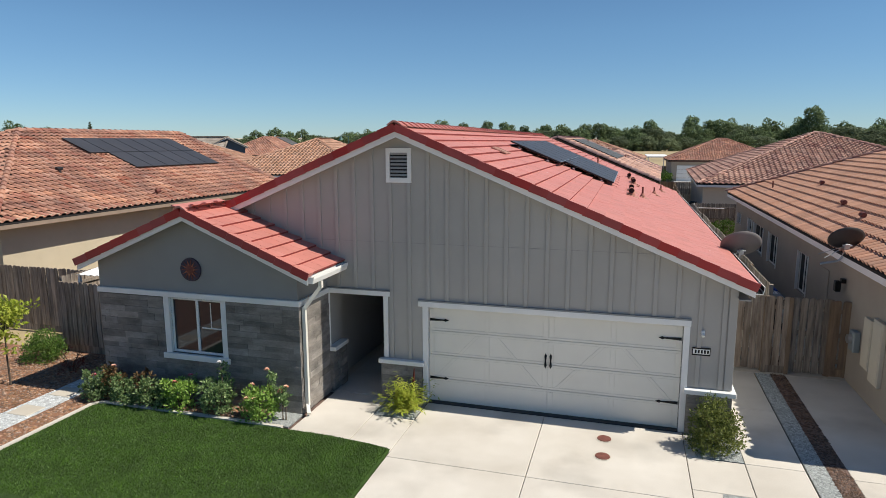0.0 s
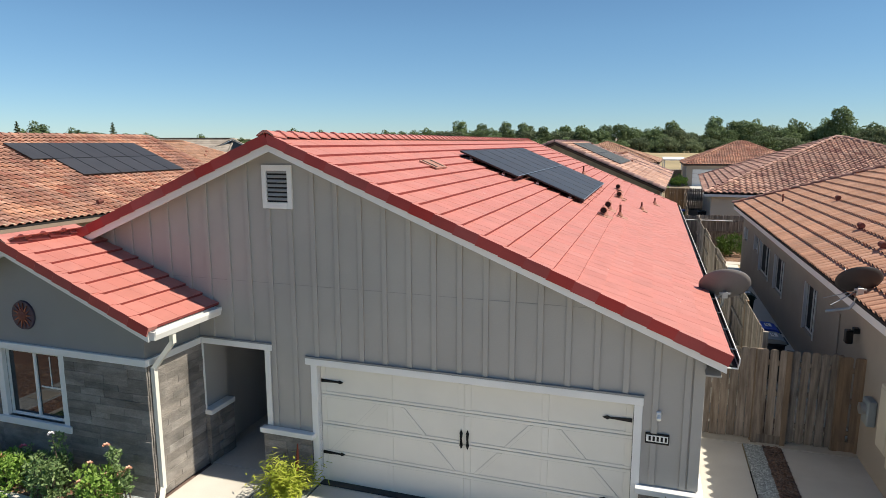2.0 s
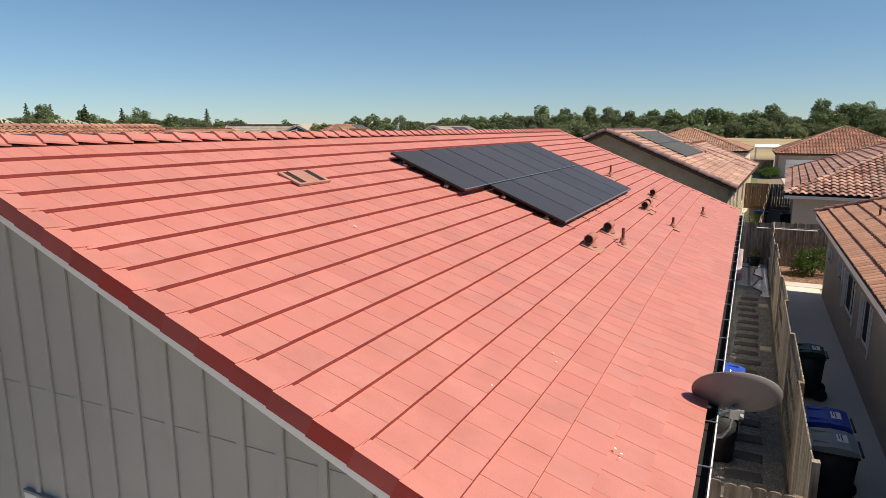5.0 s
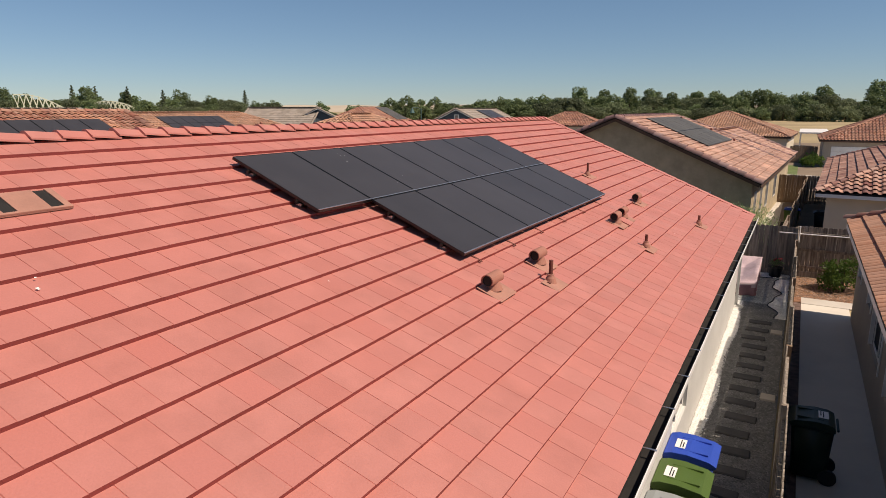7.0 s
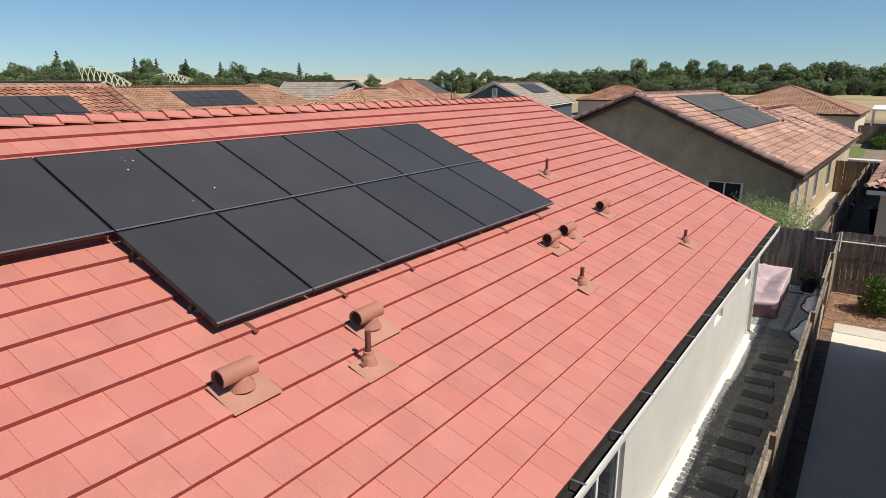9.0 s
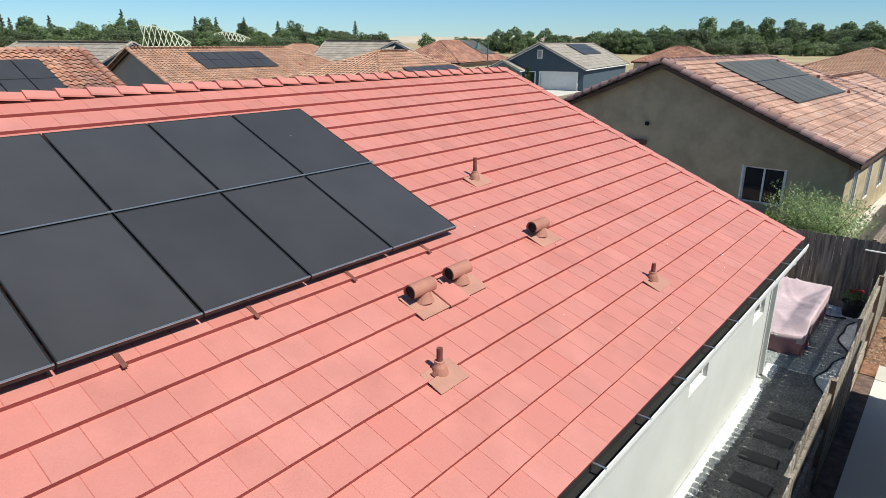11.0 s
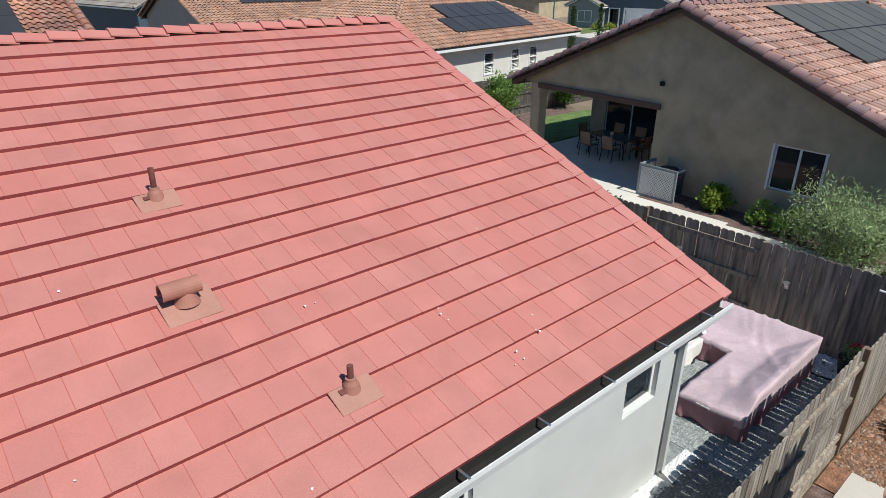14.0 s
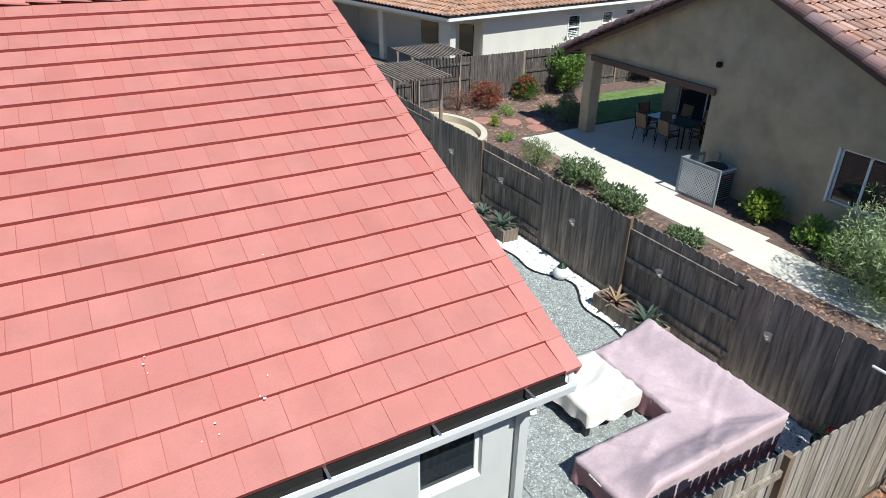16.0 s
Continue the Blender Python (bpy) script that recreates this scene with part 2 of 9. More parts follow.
FENCE_DARK = mat("dark_weathered_cedar", (0.185, 0.143, 0.112), 0.85, 0.32, 1.2, 30, 0.5, tint=(0.285, 0.235, 0.19), rand="object", amount=0.28, stretch=(14, 14, 1.2))
FENCE_BLACK = mat("blackened_cedar", (0.07, 0.056, 0.05), 0.88, 0.32, 1.2, 30, 0.5, tint=(0.125, 0.105, 0.095), rand="object", amount=0.25, stretch=(14, 14, 1.2))
FENCE_NEW = mat("fresh_cedar", (0.24, 0.165, 0.11), 0.8, 0.25, 1.2, 30, 0.4, rand="object", amount=0.2, stretch=(14, 14, 1.2))
STONE = mat("ledge_stone", (0.235, 0.212, 0.192), 0.88, 0.34, 2.2, 30, 0.9, rand="object", amount=0.25, depth=0.02, stretch=(1, 1, 2.5))
MORTAR = mat("stone_backing", (0.1, 0.094, 0.088), 0.95, 0.2, 4, 60, 0.4)
SOLAR = mat("black_solar_glass", (0.0405, 0.0392, 0.0435), 0.42, 0.12, 1.2, 300, 0.0, spec=0.33, rand="object", amount=0.1, sheen=0.15)
# lighter grey base stands in for sky mirrored at a low angle
SOLAR_SKY_GREY = mat("dusty_grey_solar_glass", (0.10, 0.096, 0.085), 0.5, 0.12, 1.2, 300, 0.0, spec=0.3, rand="object", amount=0.12)
SOLAR_FRAME = mat("black_anodised_frame", (0.022, 0.022, 0.022), 0.35, 0.1, 3, 80, 0.0, metal=0.3, spec=0.5)
ALU = mat("bare_aluminium", (0.6, 0.6, 0.6), 0.35, 0.1, 4, 90, 0.05, metal=0.9)
VENT_CLAY = mat("painted_vent", (0.37, 0.165, 0.12), 0.7, 0.12, 3, 60, 0.15)
FLASHING = mat("painted_flashing", (0.41, 0.205, 0.155), 0.65, 0.12, 3, 60, 0.1)
RUST = mat("rusty_pipe", (0.16, 0.055, 0.042), 0.8, 0.3, 9, 70, 0.3)
GLASS = glass_mat("dark_window_glass")
SCREEN = mat("dark_insect_screen", (0.03, 0.032, 0.034), 0.75, 0.1, 2, 400, 0.1, spec=0.2)
GLASS_CLEAR = bpy.data.materials.new("clear_window_glass")
GLASS_CLEAR.use_nodes = True
GLASS_CLEAR.node_tree.nodes["Principled BSDF"].inputs["Transmission Weight"].default_value = 1.0
GLASS_CLEAR.node_tree.nodes["Principled BSDF"].inputs["Roughness"].default_value = 0.02
GLASS_TEAL = glass_mat("tinted_table_glass", (0.03, 0.06, 0.06), 0.06)
# the shade on the dish's back is put into its paint colour
DISH_SHADED = mat("dark_dish_paint", (0.035, 0.032, 0.033), 0.55, 0.08, 3, 80, 0.05)
DOOR_SHADE_LINE = mat("door_groove_shade", (0.64, 0.615, 0.555), 0.7, 0.05, 3, 80, 0.0)
DISH_GREY = mat("grey_dish_paint", (0.2, 0.185, 0.18), 0.55, 0.08, 3, 80, 0.05)
GALV = mat("galvanised_steel", (0.45, 0.45, 0.45), 0.45, 0.12, 5, 70, 0.1, metal=0.8)
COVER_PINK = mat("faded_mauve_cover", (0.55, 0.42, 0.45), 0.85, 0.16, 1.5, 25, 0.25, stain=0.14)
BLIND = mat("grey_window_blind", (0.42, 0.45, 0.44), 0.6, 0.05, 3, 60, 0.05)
# deeper rose for the low skirt: shade put into the cloth colour
COVER_SHADE = mat("unfaded_rose_cover", (0.36, 0.19, 0.21), 0.85, 0.16, 2.5, 25, 0.25, stain=0.1)
COVER_WHITE = mat("off_white_cover", (0.72, 0.67, 0.62), 0.85, 0.08, 1.5, 25, 0.25)
BIN_BLUE = mat("blue_bin_plastic", (0.02, 0.07, 0.42), 0.5, 0.08, 2, 80, 0.1)
BIN_GREEN = mat("green_bin_plastic", (0.065, 0.12, 0.025), 0.5, 0.08, 2, 80, 0.1)
BIN_DARK = mat("dark_green_bin_plastic", (0.012, 0.03, 0.02), 0.45, 0.08, 2, 80, 0.1)
BIN_BLACK = mat("black_bin_plastic", (0.02, 0.02, 0.022), 0.5, 0.08, 2, 80, 0.1)
PLASTIC_GREY = mat("grey_enclosure", (0.27, 0.30, 0.31), 0.55, 0.05, 2, 80, 0.05)
CHAIR_TAN = mat("tan_sling_fabric", (0.33, 0.22, 0.14), 0.85, 0.1, 4, 160, 0.2)
BARK = mat("tree_bark", (0.10, 0.075, 0.055), 0.9, 0.3, 5, 40, 0.6)
DRY_GRASS = mat("dry_field", (0.36, 0.28, 0.16), 0.95, 0.22, 0.03, 1.2, 0.3, depth=0.2)
BRIDGE = mat("pale_sage_steel", (0.6, 0.63, 0.5), 0.6, 0.08, 0.5, 6, 0.0)
HILL = mat("far_golden_hill", (0.50, 0.42, 0.32), 0.95, 0.1, 0.004, 0.05, 0.0)
ASPHALT = mat("asphalt", (0.055, 0.055, 0.056), 0.9, 0.15, 1, 60, 0.4)
EARTH = mat("bare_earth", (0.23, 0.175, 0.125), 0.95, 0.15, 0.6, 25, 0.4)
LEAF_ROSE = leaf_mat("rose_leaf", (0.1, 0.18, 0.06), (0.36, 0.47, 0.21))
LEAF_PRIVET = leaf_mat("privet_leaf", (0.07, 0.10, 0.02), (0.26, 0.29, 0.08))
LEAF_RUSSET = leaf_mat("russet_rose_leaf", (0.15, 0.08, 0.04), (0.34, 0.22, 0.1))
LEAF_LIME = leaf_mat("lime_leaf", (0.24, 0.31, 0.03), (0.5, 0.52, 0.1))
LEAF_DARK = leaf_mat("dark_leaf", (0.03, 0.07, 0.015), (0.10, 0.15, 0.04))
LEAF_MID = leaf_mat("green_leaf", (0.05, 0.12, 0.02), (0.16, 0.25, 0.05))
LEAF_BRIGHT = leaf_mat("bright_leaf", (0.17, 0.3, 0.03), (0.4, 0.48, 0.08))
LEAF_BERRY = leaf_mat("red_green_leaf", (0.13, 0.18, 0.06), (0.46, 0.1, 0.09))
LEAF_DRY = leaf_mat("dry_russet_leaf", (0.34, 0.17, 0.12), (0.55, 0.34, 0.26))
LEAF_SAGE = leaf_mat("sage_needle_leaf", (0.13, 0.18, 0.085), (0.27, 0.34, 0.18))
LEAF_SHRUB = leaf_mat("fresh_green_leaf", (0.16, 0.29, 0.05), (0.34, 0.47, 0.12))
LEAF_OLIVE = leaf_mat("olive_leaf", (0.25, 0.35, 0.14), (0.56, 0.66, 0.36))
LEAF_WILLOW = leaf_mat("willow_green_leaf", (0.15, 0.26, 0.07), (0.36, 0.48, 0.18))
LAWN_FAR = mat("far_lawn", (0.13, 0.17, 0.055), 0.9, 0.25, 1.5, 30, 0.5)
LAMP_GREEN = mat("green_lamp_paint", (0.06, 0.13, 0.12), 0.5, 0.1, 4, 60, 0.1)
LEAF_JUNIPER = leaf_mat("juniper_leaf", (0.14, 0.2, 0.09), (0.3, 0.38, 0.2))
LEAF_RED = leaf_mat("red_new_leaf", (0.10, 0.02, 0.015), (0.22, 0.05, 0.03))
LEAF_AGAVE = leaf_mat("agave_leaf", (0.08, 0.13, 0.10), (0.16, 0.22, 0.16))
# far greens are lifted in the colour itself, for haze over the distance
LEAF_FAR = leaf_mat("far_tree_leaf", (0.105, 0.15, 0.068), (0.215, 0.285, 0.13), 0.7)
LEAF_FAR_DARK = leaf_mat("far_dark_leaf", (0.09, 0.118, 0.066), (0.16, 0.195, 0.105), 0.7)
LEAF_FAR_PALE = leaf_mat("far_pale_leaf", (0.12, 0.16, 0.08), (0.24, 0.28, 0.15), 0.7)
PETAL_PINK = mat("pink_petal", (0.65, 0.12, 0.18), 0.6, 0.2, 9, 90, 0.0, rand="island", amount=0.3)
PETAL_PEACH = mat("peach_petal", (0.75, 0.40, 0.28), 0.6, 0.2, 9, 90, 0.0, rand="island", amount=0.2)
PETAL_WHITE = mat("white_petal", (0.78, 0.74, 0.74), 0.6, 0.1, 9, 90, 0.0)
PETAL_RED = mat("red_petal", (0.42, 0.03, 0.04), 0.6, 0.2, 9, 90, 0.0, rand="island", amount=0.3)


# ---- mesh helpers ----
def world_of(ob):
    m = ob.matrix_parent_inverse @ ob.matrix_basis
    return (world_of(ob.parent) @ m) if ob.parent else ob.matrix_basis.copy()


def link(name, me, material, parent=None, label="", kind=""):
    ob = new(name, me)
    if material and not me.materials:
        me.materials.append(material)
    if parent:
        ob.parent = parent
        ob.matrix_parent_inverse = world_of(parent).inverted()
    return tagged(ob, label=label, kind=kind)


def part(name, bm, material, parent=None, label="", kind="", smooth=False):
    """Links a bmesh, in world measures, as one mesh under a thing or a part."""
    bmesh.ops.recalc_face_normals(bm, faces=bm.faces)
    me = bpy.data.meshes.new(name)
    bm.to_mesh(me)
    bm.free()
    if smooth:
        me.polygons.foreach_set("use_smooth", [True] * len(me.polygons))
    return link(name, me, material, parent, label, kind)


def sheet(name, verts, faces, material, parent=None, label="", kind="", smooth=False):
    me = bpy.data.meshes.new(name)
    me.from_pydata([tuple(v) for v in verts], [], [tuple(f) for f in faces])
    me.update()
    if smooth:
        me.polygons.foreach_set("use_smooth", [True] * len(me.polygons))
    return link(name, me, material, parent, label, kind)


def thing(name, at, label, category, group="", kind=""):
    ob = new(name)
    ob.empty_display_size = 0.2
    ob.matrix_basis = Matrix.Translation(at)
    return tagged(ob, label, category, group, kind)


def box(bm, x0, x1, y0, y1, z0, z1, bevel=0.0):
    vs = bmesh.ops.create_cube(bm, size=1)["verts"]
    bmesh.ops.scale(bm, vec=(x1 - x0, y1 - y0, z1 - z0), verts=vs)
    bmesh.ops.translate(bm, vec=((x0 + x1) / 2, (y0 + y1) / 2, (z0 + z1) / 2), verts=vs)
    if bevel:
        edges = list({e for v in vs for e in v.link_edges})
        bmesh.ops.bevel(bm, geom=edges, offset=bevel, segments=1, affect="EDGES")
    return bm


def boxes(*rows, bevel=0.0):
    bm = bmesh.new()
    for r in rows:
        box(bm, *r, bevel=bevel)
    return bm


def obox(bm, p, q, w, h, up=(0, 0, 1)):
    """A bar from p to q, w wide and h high, its axis through the middle."""
    p, q = Vector(p), Vector(q)
    d = (q - p)
    z = Vector(up)
    s = d.cross(z).normalized() * (w / 2)
    u = s.cross(d).normalized() * (h / 2)
    vs = [bm.verts.new(c) for c in (p - s - u, p + s - u, p + s + u, p - s + u, q - s - u, q + s - u, q + s + u, q - s + u)]
    for f in ((0, 3, 2, 1), (4, 5, 6, 7), (0, 1, 5, 4), (1, 2, 6, 5), (2, 3, 7, 6), (3, 0, 4, 7)):
        bm.faces.new([vs[i] for i in f])
    return bm


def tube(bm, points, r, sides=8, r_end=None, caps=True):
    """A round bar along points, tapered from r to r_end."""
    pts = [Vector(p) for p in points]
    rings = []
    for i, p in enumerate(pts):
        d = (pts[min(i + 1, len(pts) - 1)] - pts[max(i - 1, 0)]).normalized()
        a = d.orthogonal().normalized()
        if abs(d.z) < 0.99:
            a = d.cross(Vector((0, 0, 1))).normalized()
        b = d.cross(a)
        rr = r if r_end is None else r + (r_end - r) * i / max(1, len(pts) - 1)
        rings.append([bm.verts.new(p + (a * math.cos(k * 2 * math.pi / sides) + b * math.sin(k * 2 * math.pi / sides)) * rr) for k in range(sides)])
    for A, B in zip(rings, rings[1:]):
        for k in range(sides):
            bm.faces.new((A[k], A[(k + 1) % sides], B[(k + 1) % sides], B[k]))
    if caps:
        bm.faces.new(list(reversed(rings[0])))
        bm.faces.new(rings[-1])
    return bm


def prism(bm, outline, axis, a, b):
    """Pushes a flat outline from a to b along an axis; the outline gives the two other axes in order."""
    def put(p, h):
        return {"x": (h, p[0], p[1]), "y": (p[0], h, p[1]), "z": (p[0], p[1], h)}[axis]
    A = [bm.verts.new(put(p, a)) for p in outline]
    B = [bm.verts.new(put(p, b)) for p in outline]
    n = len(outline)
    bm.faces.new(A)
    bm.faces.new(list(reversed(B)))
    for i in range(n):
        bm.faces.new((A[i], B[i], B[(i + 1) % n], A[(i + 1) % n]))
    return bm


def wall_with_holes(bm, axis, at0, at1, u0, u1, z0, z1, holes):
    """A wall across axis (thickness at0 to at1) from u0 to u1, with openings (u0, u1, z0, z1) right through."""
    us = sorted({u0, u1, *[h[0] for h in holes], *[h[1] for h in holes]})
    zs = sorted({z0, z1, *[h[2] for h in holes], *[h[3] for h in holes]})
    for i in range(len(us) - 1):
        for j in range(len(zs) - 1):
            cu, cz = (us[i] + us[i + 1]) / 2, (zs[j] + zs[j + 1]) / 2
            if any(h[0] < cu < h[1] and h[2] < cz < h[3] for h in holes):
                continue
            if axis == "y":
                box(bm, us[i], us[i + 1], at0, at1, zs[j], zs[j + 1])
            else:
                box(bm, at0, at1, us[i], us[i + 1], zs[j], zs[j + 1])
    bmesh.ops.remove_doubles(bm, verts=bm.verts, dist=1e-4)
    return bm


# ---- roofs ----
def wave_tile(w, expo, pts=7, lift=0.058):
    """One curved clay tile: across u, up v, proud n; lower edge first."""
    prof = []
    for i in range(pts - 2):
        a = math.pi * i / (pts - 3)
        prof.append((w * (0.31 - 0.31 * math.cos(a)), min(0.058, w * 0.24) * math.sin(a)))
    prof += [(w * 0.8, -0.01), (w * 1.02, 0.0)]
    V = [(u, 0.0, h + lift) for u, h in prof] + [(u, expo * 1.12, h) for u, h in prof] + [(u, 0.004, h + lift - 0.016) for u, h in prof]
    F = []
    for i in range(pts - 1):
        F.append((i, i + 1, pts + i + 1, pts + i))
        F.append((2 * pts + i, 2 * pts + i + 1, i + 1, i))
    return np.array(V), F


def flat_tile(w, expo, groove=0.007):
    """A flat slab with a square front edge and a sunken interlock along one side."""
    e, g, top = 0.0, w - groove, expo * 1.1
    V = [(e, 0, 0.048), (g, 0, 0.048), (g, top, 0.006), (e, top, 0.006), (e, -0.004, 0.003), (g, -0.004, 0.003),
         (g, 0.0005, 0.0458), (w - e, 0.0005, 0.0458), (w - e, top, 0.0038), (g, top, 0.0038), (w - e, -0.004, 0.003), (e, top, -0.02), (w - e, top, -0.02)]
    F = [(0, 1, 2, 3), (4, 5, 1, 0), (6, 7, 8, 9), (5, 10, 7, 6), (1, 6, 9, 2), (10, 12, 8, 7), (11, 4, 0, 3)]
    return np.array(V, float), F


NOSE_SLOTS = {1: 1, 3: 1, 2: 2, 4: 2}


def slope_frame(corner, u, v, slope):
    """Axes of a roof slope: u runs along the eave, v is the level direction uphill."""
    c, U, Vh = Vector(corner), Vector(u), Vector(v)
    k = 1 / math.sqrt(1 + slope * slope)
    Vs = (Vh + Vector((0, 0, slope))) * k
    N = U.cross(Vs)
    if N.z < 0:
        N = -N
    return c, U, Vs, N


def lay_tiles(name, corner, u, v, slope, length, run, w, expo, template, material, piece_material, parent, keep=None, near=None, limit=300,
              stagger=0.0, phase=0.0, jitter=0.004, rng=None, nose=None):
    """Courses of tiles on a slope, keep(a, b) trims them to an outline in metres along and up the slope.
    Those within near(a, b) are pieces of their own, up to the limit; the rest is joined."""
    rng = rng or random.Random(7)
    c, U, Vs, N = slope_frame(corner, u, v, slope)
    up = run * math.sqrt(1 + slope * slope)
    TV, TF = template
    rows, cols = int(math.ceil(up / expo)), int(math.ceil(length / w)) + 2
    verts, faces, made = [], [], 0
    me = None
    rotm = np.array([[U.x, Vs.x, N.x], [U.y, Vs.y, N.y], [U.z, Vs.z, N.z]])
    M = Matrix(((U.x, Vs.x, N.x, 0), (U.y, Vs.y, N.y, 0), (U.z, Vs.z, N.z, 0), (0, 0, 0, 1)))
    for r in range(rows):
        off = phase - stagger * w * (r % 2) - (w if phase else 0.0)
        for k in range(cols):
            a, b = k * w + off, r * expo
            if a < -w * 0.97 or a > length - 0.03 or b > up - 0.1:
                continue
            if keep and not keep(a + w / 2, b + expo / 2):
                continue
            lift = rng.uniform(0, jitter)
            shift = rng.uniform(-1, 1) * jitter
            lo_cut, hi_cut = max(0.0, -a), max(0.0, a + w - length)
            if near and made < limit and lo_cut + hi_cut < 0.01 and near(a + w / 2, b + expo / 2):
                if me is None:
                    me = bpy.data.meshes.new(name)
                    me.from_pydata([tuple(p) for p in TV], [], TF)
                    me.update()
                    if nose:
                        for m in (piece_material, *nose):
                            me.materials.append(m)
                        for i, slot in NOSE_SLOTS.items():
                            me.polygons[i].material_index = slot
                ob = link(name, me, piece_material)
                ob.matrix_basis = Matrix.Translation(c + U * a + Vs * (b + shift) + N * lift) @ M
                if parent:
                    ob.parent = parent
                    ob.matrix_parent_inverse = world_of(parent).inverted()
                made += 1
            else:
                base = len(verts)
                loc = TV.copy()
                loc[:, 0] = np.clip(loc[:, 0], lo_cut, w * 1.02 - hi_cut)
                loc = loc + np.array([a, b + shift, lift])
                wv = loc @ rotm.T + np.array(c)
                verts.extend(wv.tolist())
                faces.extend([tuple(i + base for i in f) for f in TF])
    if verts:
        j = sheet("joined_tiles", verts, faces, material, parent, "rows of roof tiles", "stuff")
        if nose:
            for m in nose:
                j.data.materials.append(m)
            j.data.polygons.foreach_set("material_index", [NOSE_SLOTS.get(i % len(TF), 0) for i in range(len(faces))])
    return made


def half_round(p, q, r, lift=0.0, seg=0.4, sides=6, squash=1.0, flat=False):
    """Caps along a ridge, hip or rake, each lapping the next: verts and faces."""
    p, q = Vector(p), Vector(q)
    d = q - p
    n = max(1, int(round(d.length / seg)))
    step = d / n
    side = d.cross(Vector((0, 0, 1))).normalized()
    up = side.cross(d).normalized()
    V, F = [], []
    for i in range(n):
        a, b = p + step * i - step * 0.08, p + step * (i + 1)
        base = len(V)
        for pt, rr, h in ((a, r * 1.06, lift + 0.02), (b, r * 0.92, lift - 0.012)):
            for k in range(sides + 1):
                th = math.pi * k / sides
                V.append(pt + side * (math.cos(th) * rr) + up * (math.sin(th) * rr * squash + h))
        m = sides + 1
        for k in range(sides):
            F.append((base + k, base + k + 1, base + m + k + 1, base + m + k))
        F.append(tuple(base + k for k in range(m)))
    return V, F


def caps(name, p, q, r, material, parent, label="", **kw):
    V, F = half_round(p, q, r, **kw)
    return sheet(name, V, F, material, parent, label, "stuff")


# ---- main house ----
RX, RZ, SL = -4.45, 5.64, 0.42          # ridge line and slope of the deck
Y0, Y1 = 11.66, 32.70                   # front and rear rake
EAVE = 2.065
WX0, WX1, WY0, WY1 = -10.73, 1.83, 11.96, 32.40
GROUND_BACK = 0.2


def deck(x):
    return RZ - SL * abs(x - RX)


def gable_strips(bm, y0, y1, xs, zbot, top):
    for a, b in zip(xs, xs[1:]):
        z0 = zbot((a + b) / 2)
        if z0 is None:
            continue
        prism(bm, [(a, z0), (b, z0), (b, top(b)), (a, top(a))], "y", y0, y1)


house = thing("house", (RX, 22, 0), "single-storey grey house with red flat-tile roof", "house")
GX0, GX1, GZ = -3.90, 0.98, 2.04
PX0, PX1, PZ = -6.13, -4.85, 2.20


def roof_under(x):
    return deck(x) - 0.06


bm = bmesh.new()
prism(bm, [(WX0, -0.1), (PX0, -0.1), (PX0, PZ), (PX1, PZ), (PX1, -0.1), (GX0, -0.1), (GX0, GZ), (GX1, GZ), (GX1, -0.1), (WX1, -0.1), (WX1, roof_under(WX1)), (RX, roof_under(RX)), (WX0, roof_under(WX0))], "y", WY0, WY0 + 0.2)
wall_front = part("front_wall", bm, SIDING, house, "grey board-and-batten siding")
bm = bmesh.new()
gable_strips(bm, WY1 - 0.2, WY1, [WX0, RX, WX1], lambda x: -0.1, lambda x: deck(x) - 0.06)
part("rear_wall", bm, STUCCO_PALE, house)
side_holes = [(21.6, 23.1, 0.95, 2.2), (28.0, 28.75, 1.75, 2.25), (31.15, 31.85, 1.68, 2.3)]
bm = wall_with_holes(bmesh.new(), "x", WX1 - 0.2, WX1, WY0 + 0.2, WY1 - 0.2, -0.1, 2.95, side_holes)
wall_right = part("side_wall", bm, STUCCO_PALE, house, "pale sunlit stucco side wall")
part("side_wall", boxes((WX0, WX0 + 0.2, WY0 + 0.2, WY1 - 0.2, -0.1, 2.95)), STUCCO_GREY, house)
part("floor_slab", boxes((WX0 + 0.2, WX1 - 0.2, WY0 + 0.2, WY1 - 0.2, -0.1, -0.012)), CONCRETE_GREY, house)
# rooms behind the openings are closed off and dark
for row in ((PX1, PX1 + 0.12, WY0 + 0.2, 17.0, -0.012, 2.6), (PX0 - 0.3, PX0 - 0.18, WY0 + 0.62, 17.0, -0.012, 2.6), (PX0 - 0.3, PX0, WY0 + 0.2, WY0 + 0.619, -0.012, 2.6), (PX0 - 0.3, PX1 + 0.12, 17.0, 17.12, -0.012, 2.6)):
    part("partition", boxes(row), SIDING, house)
part("porch_ceiling", boxes((PX0 - 0.3, PX1 + 0.12, WY0 + 0.2, 17.0, 2.6, 2.7)), SIDING, house)

# battens over the panel joints
k = 0
for i in range(-14, 20):
    x = -4.28 + 0.395 * i
    if not (WX0 + 0.1 < x < WX1 - 0.1):
        continue
    zb = GZ + 0.142 if GX0 - 0.25 < x < GX1 + 0.2 else (2.33 if PX0 - 0.1 < x < PX1 + 0.1 else 0.9)
    if x < -6.2:
        zb = 2.9
    zt = deck(x) - 0.1
    if -4.8 < x < -4.15:
        zt = 4.53
    if zt - zb > 0.15:
        part("batten", boxes((x - 0.04, x + 0.04, WY0 - 0.028, WY0 - 0.001, zb, zt), bevel=0.004), SIDING, wall_front)
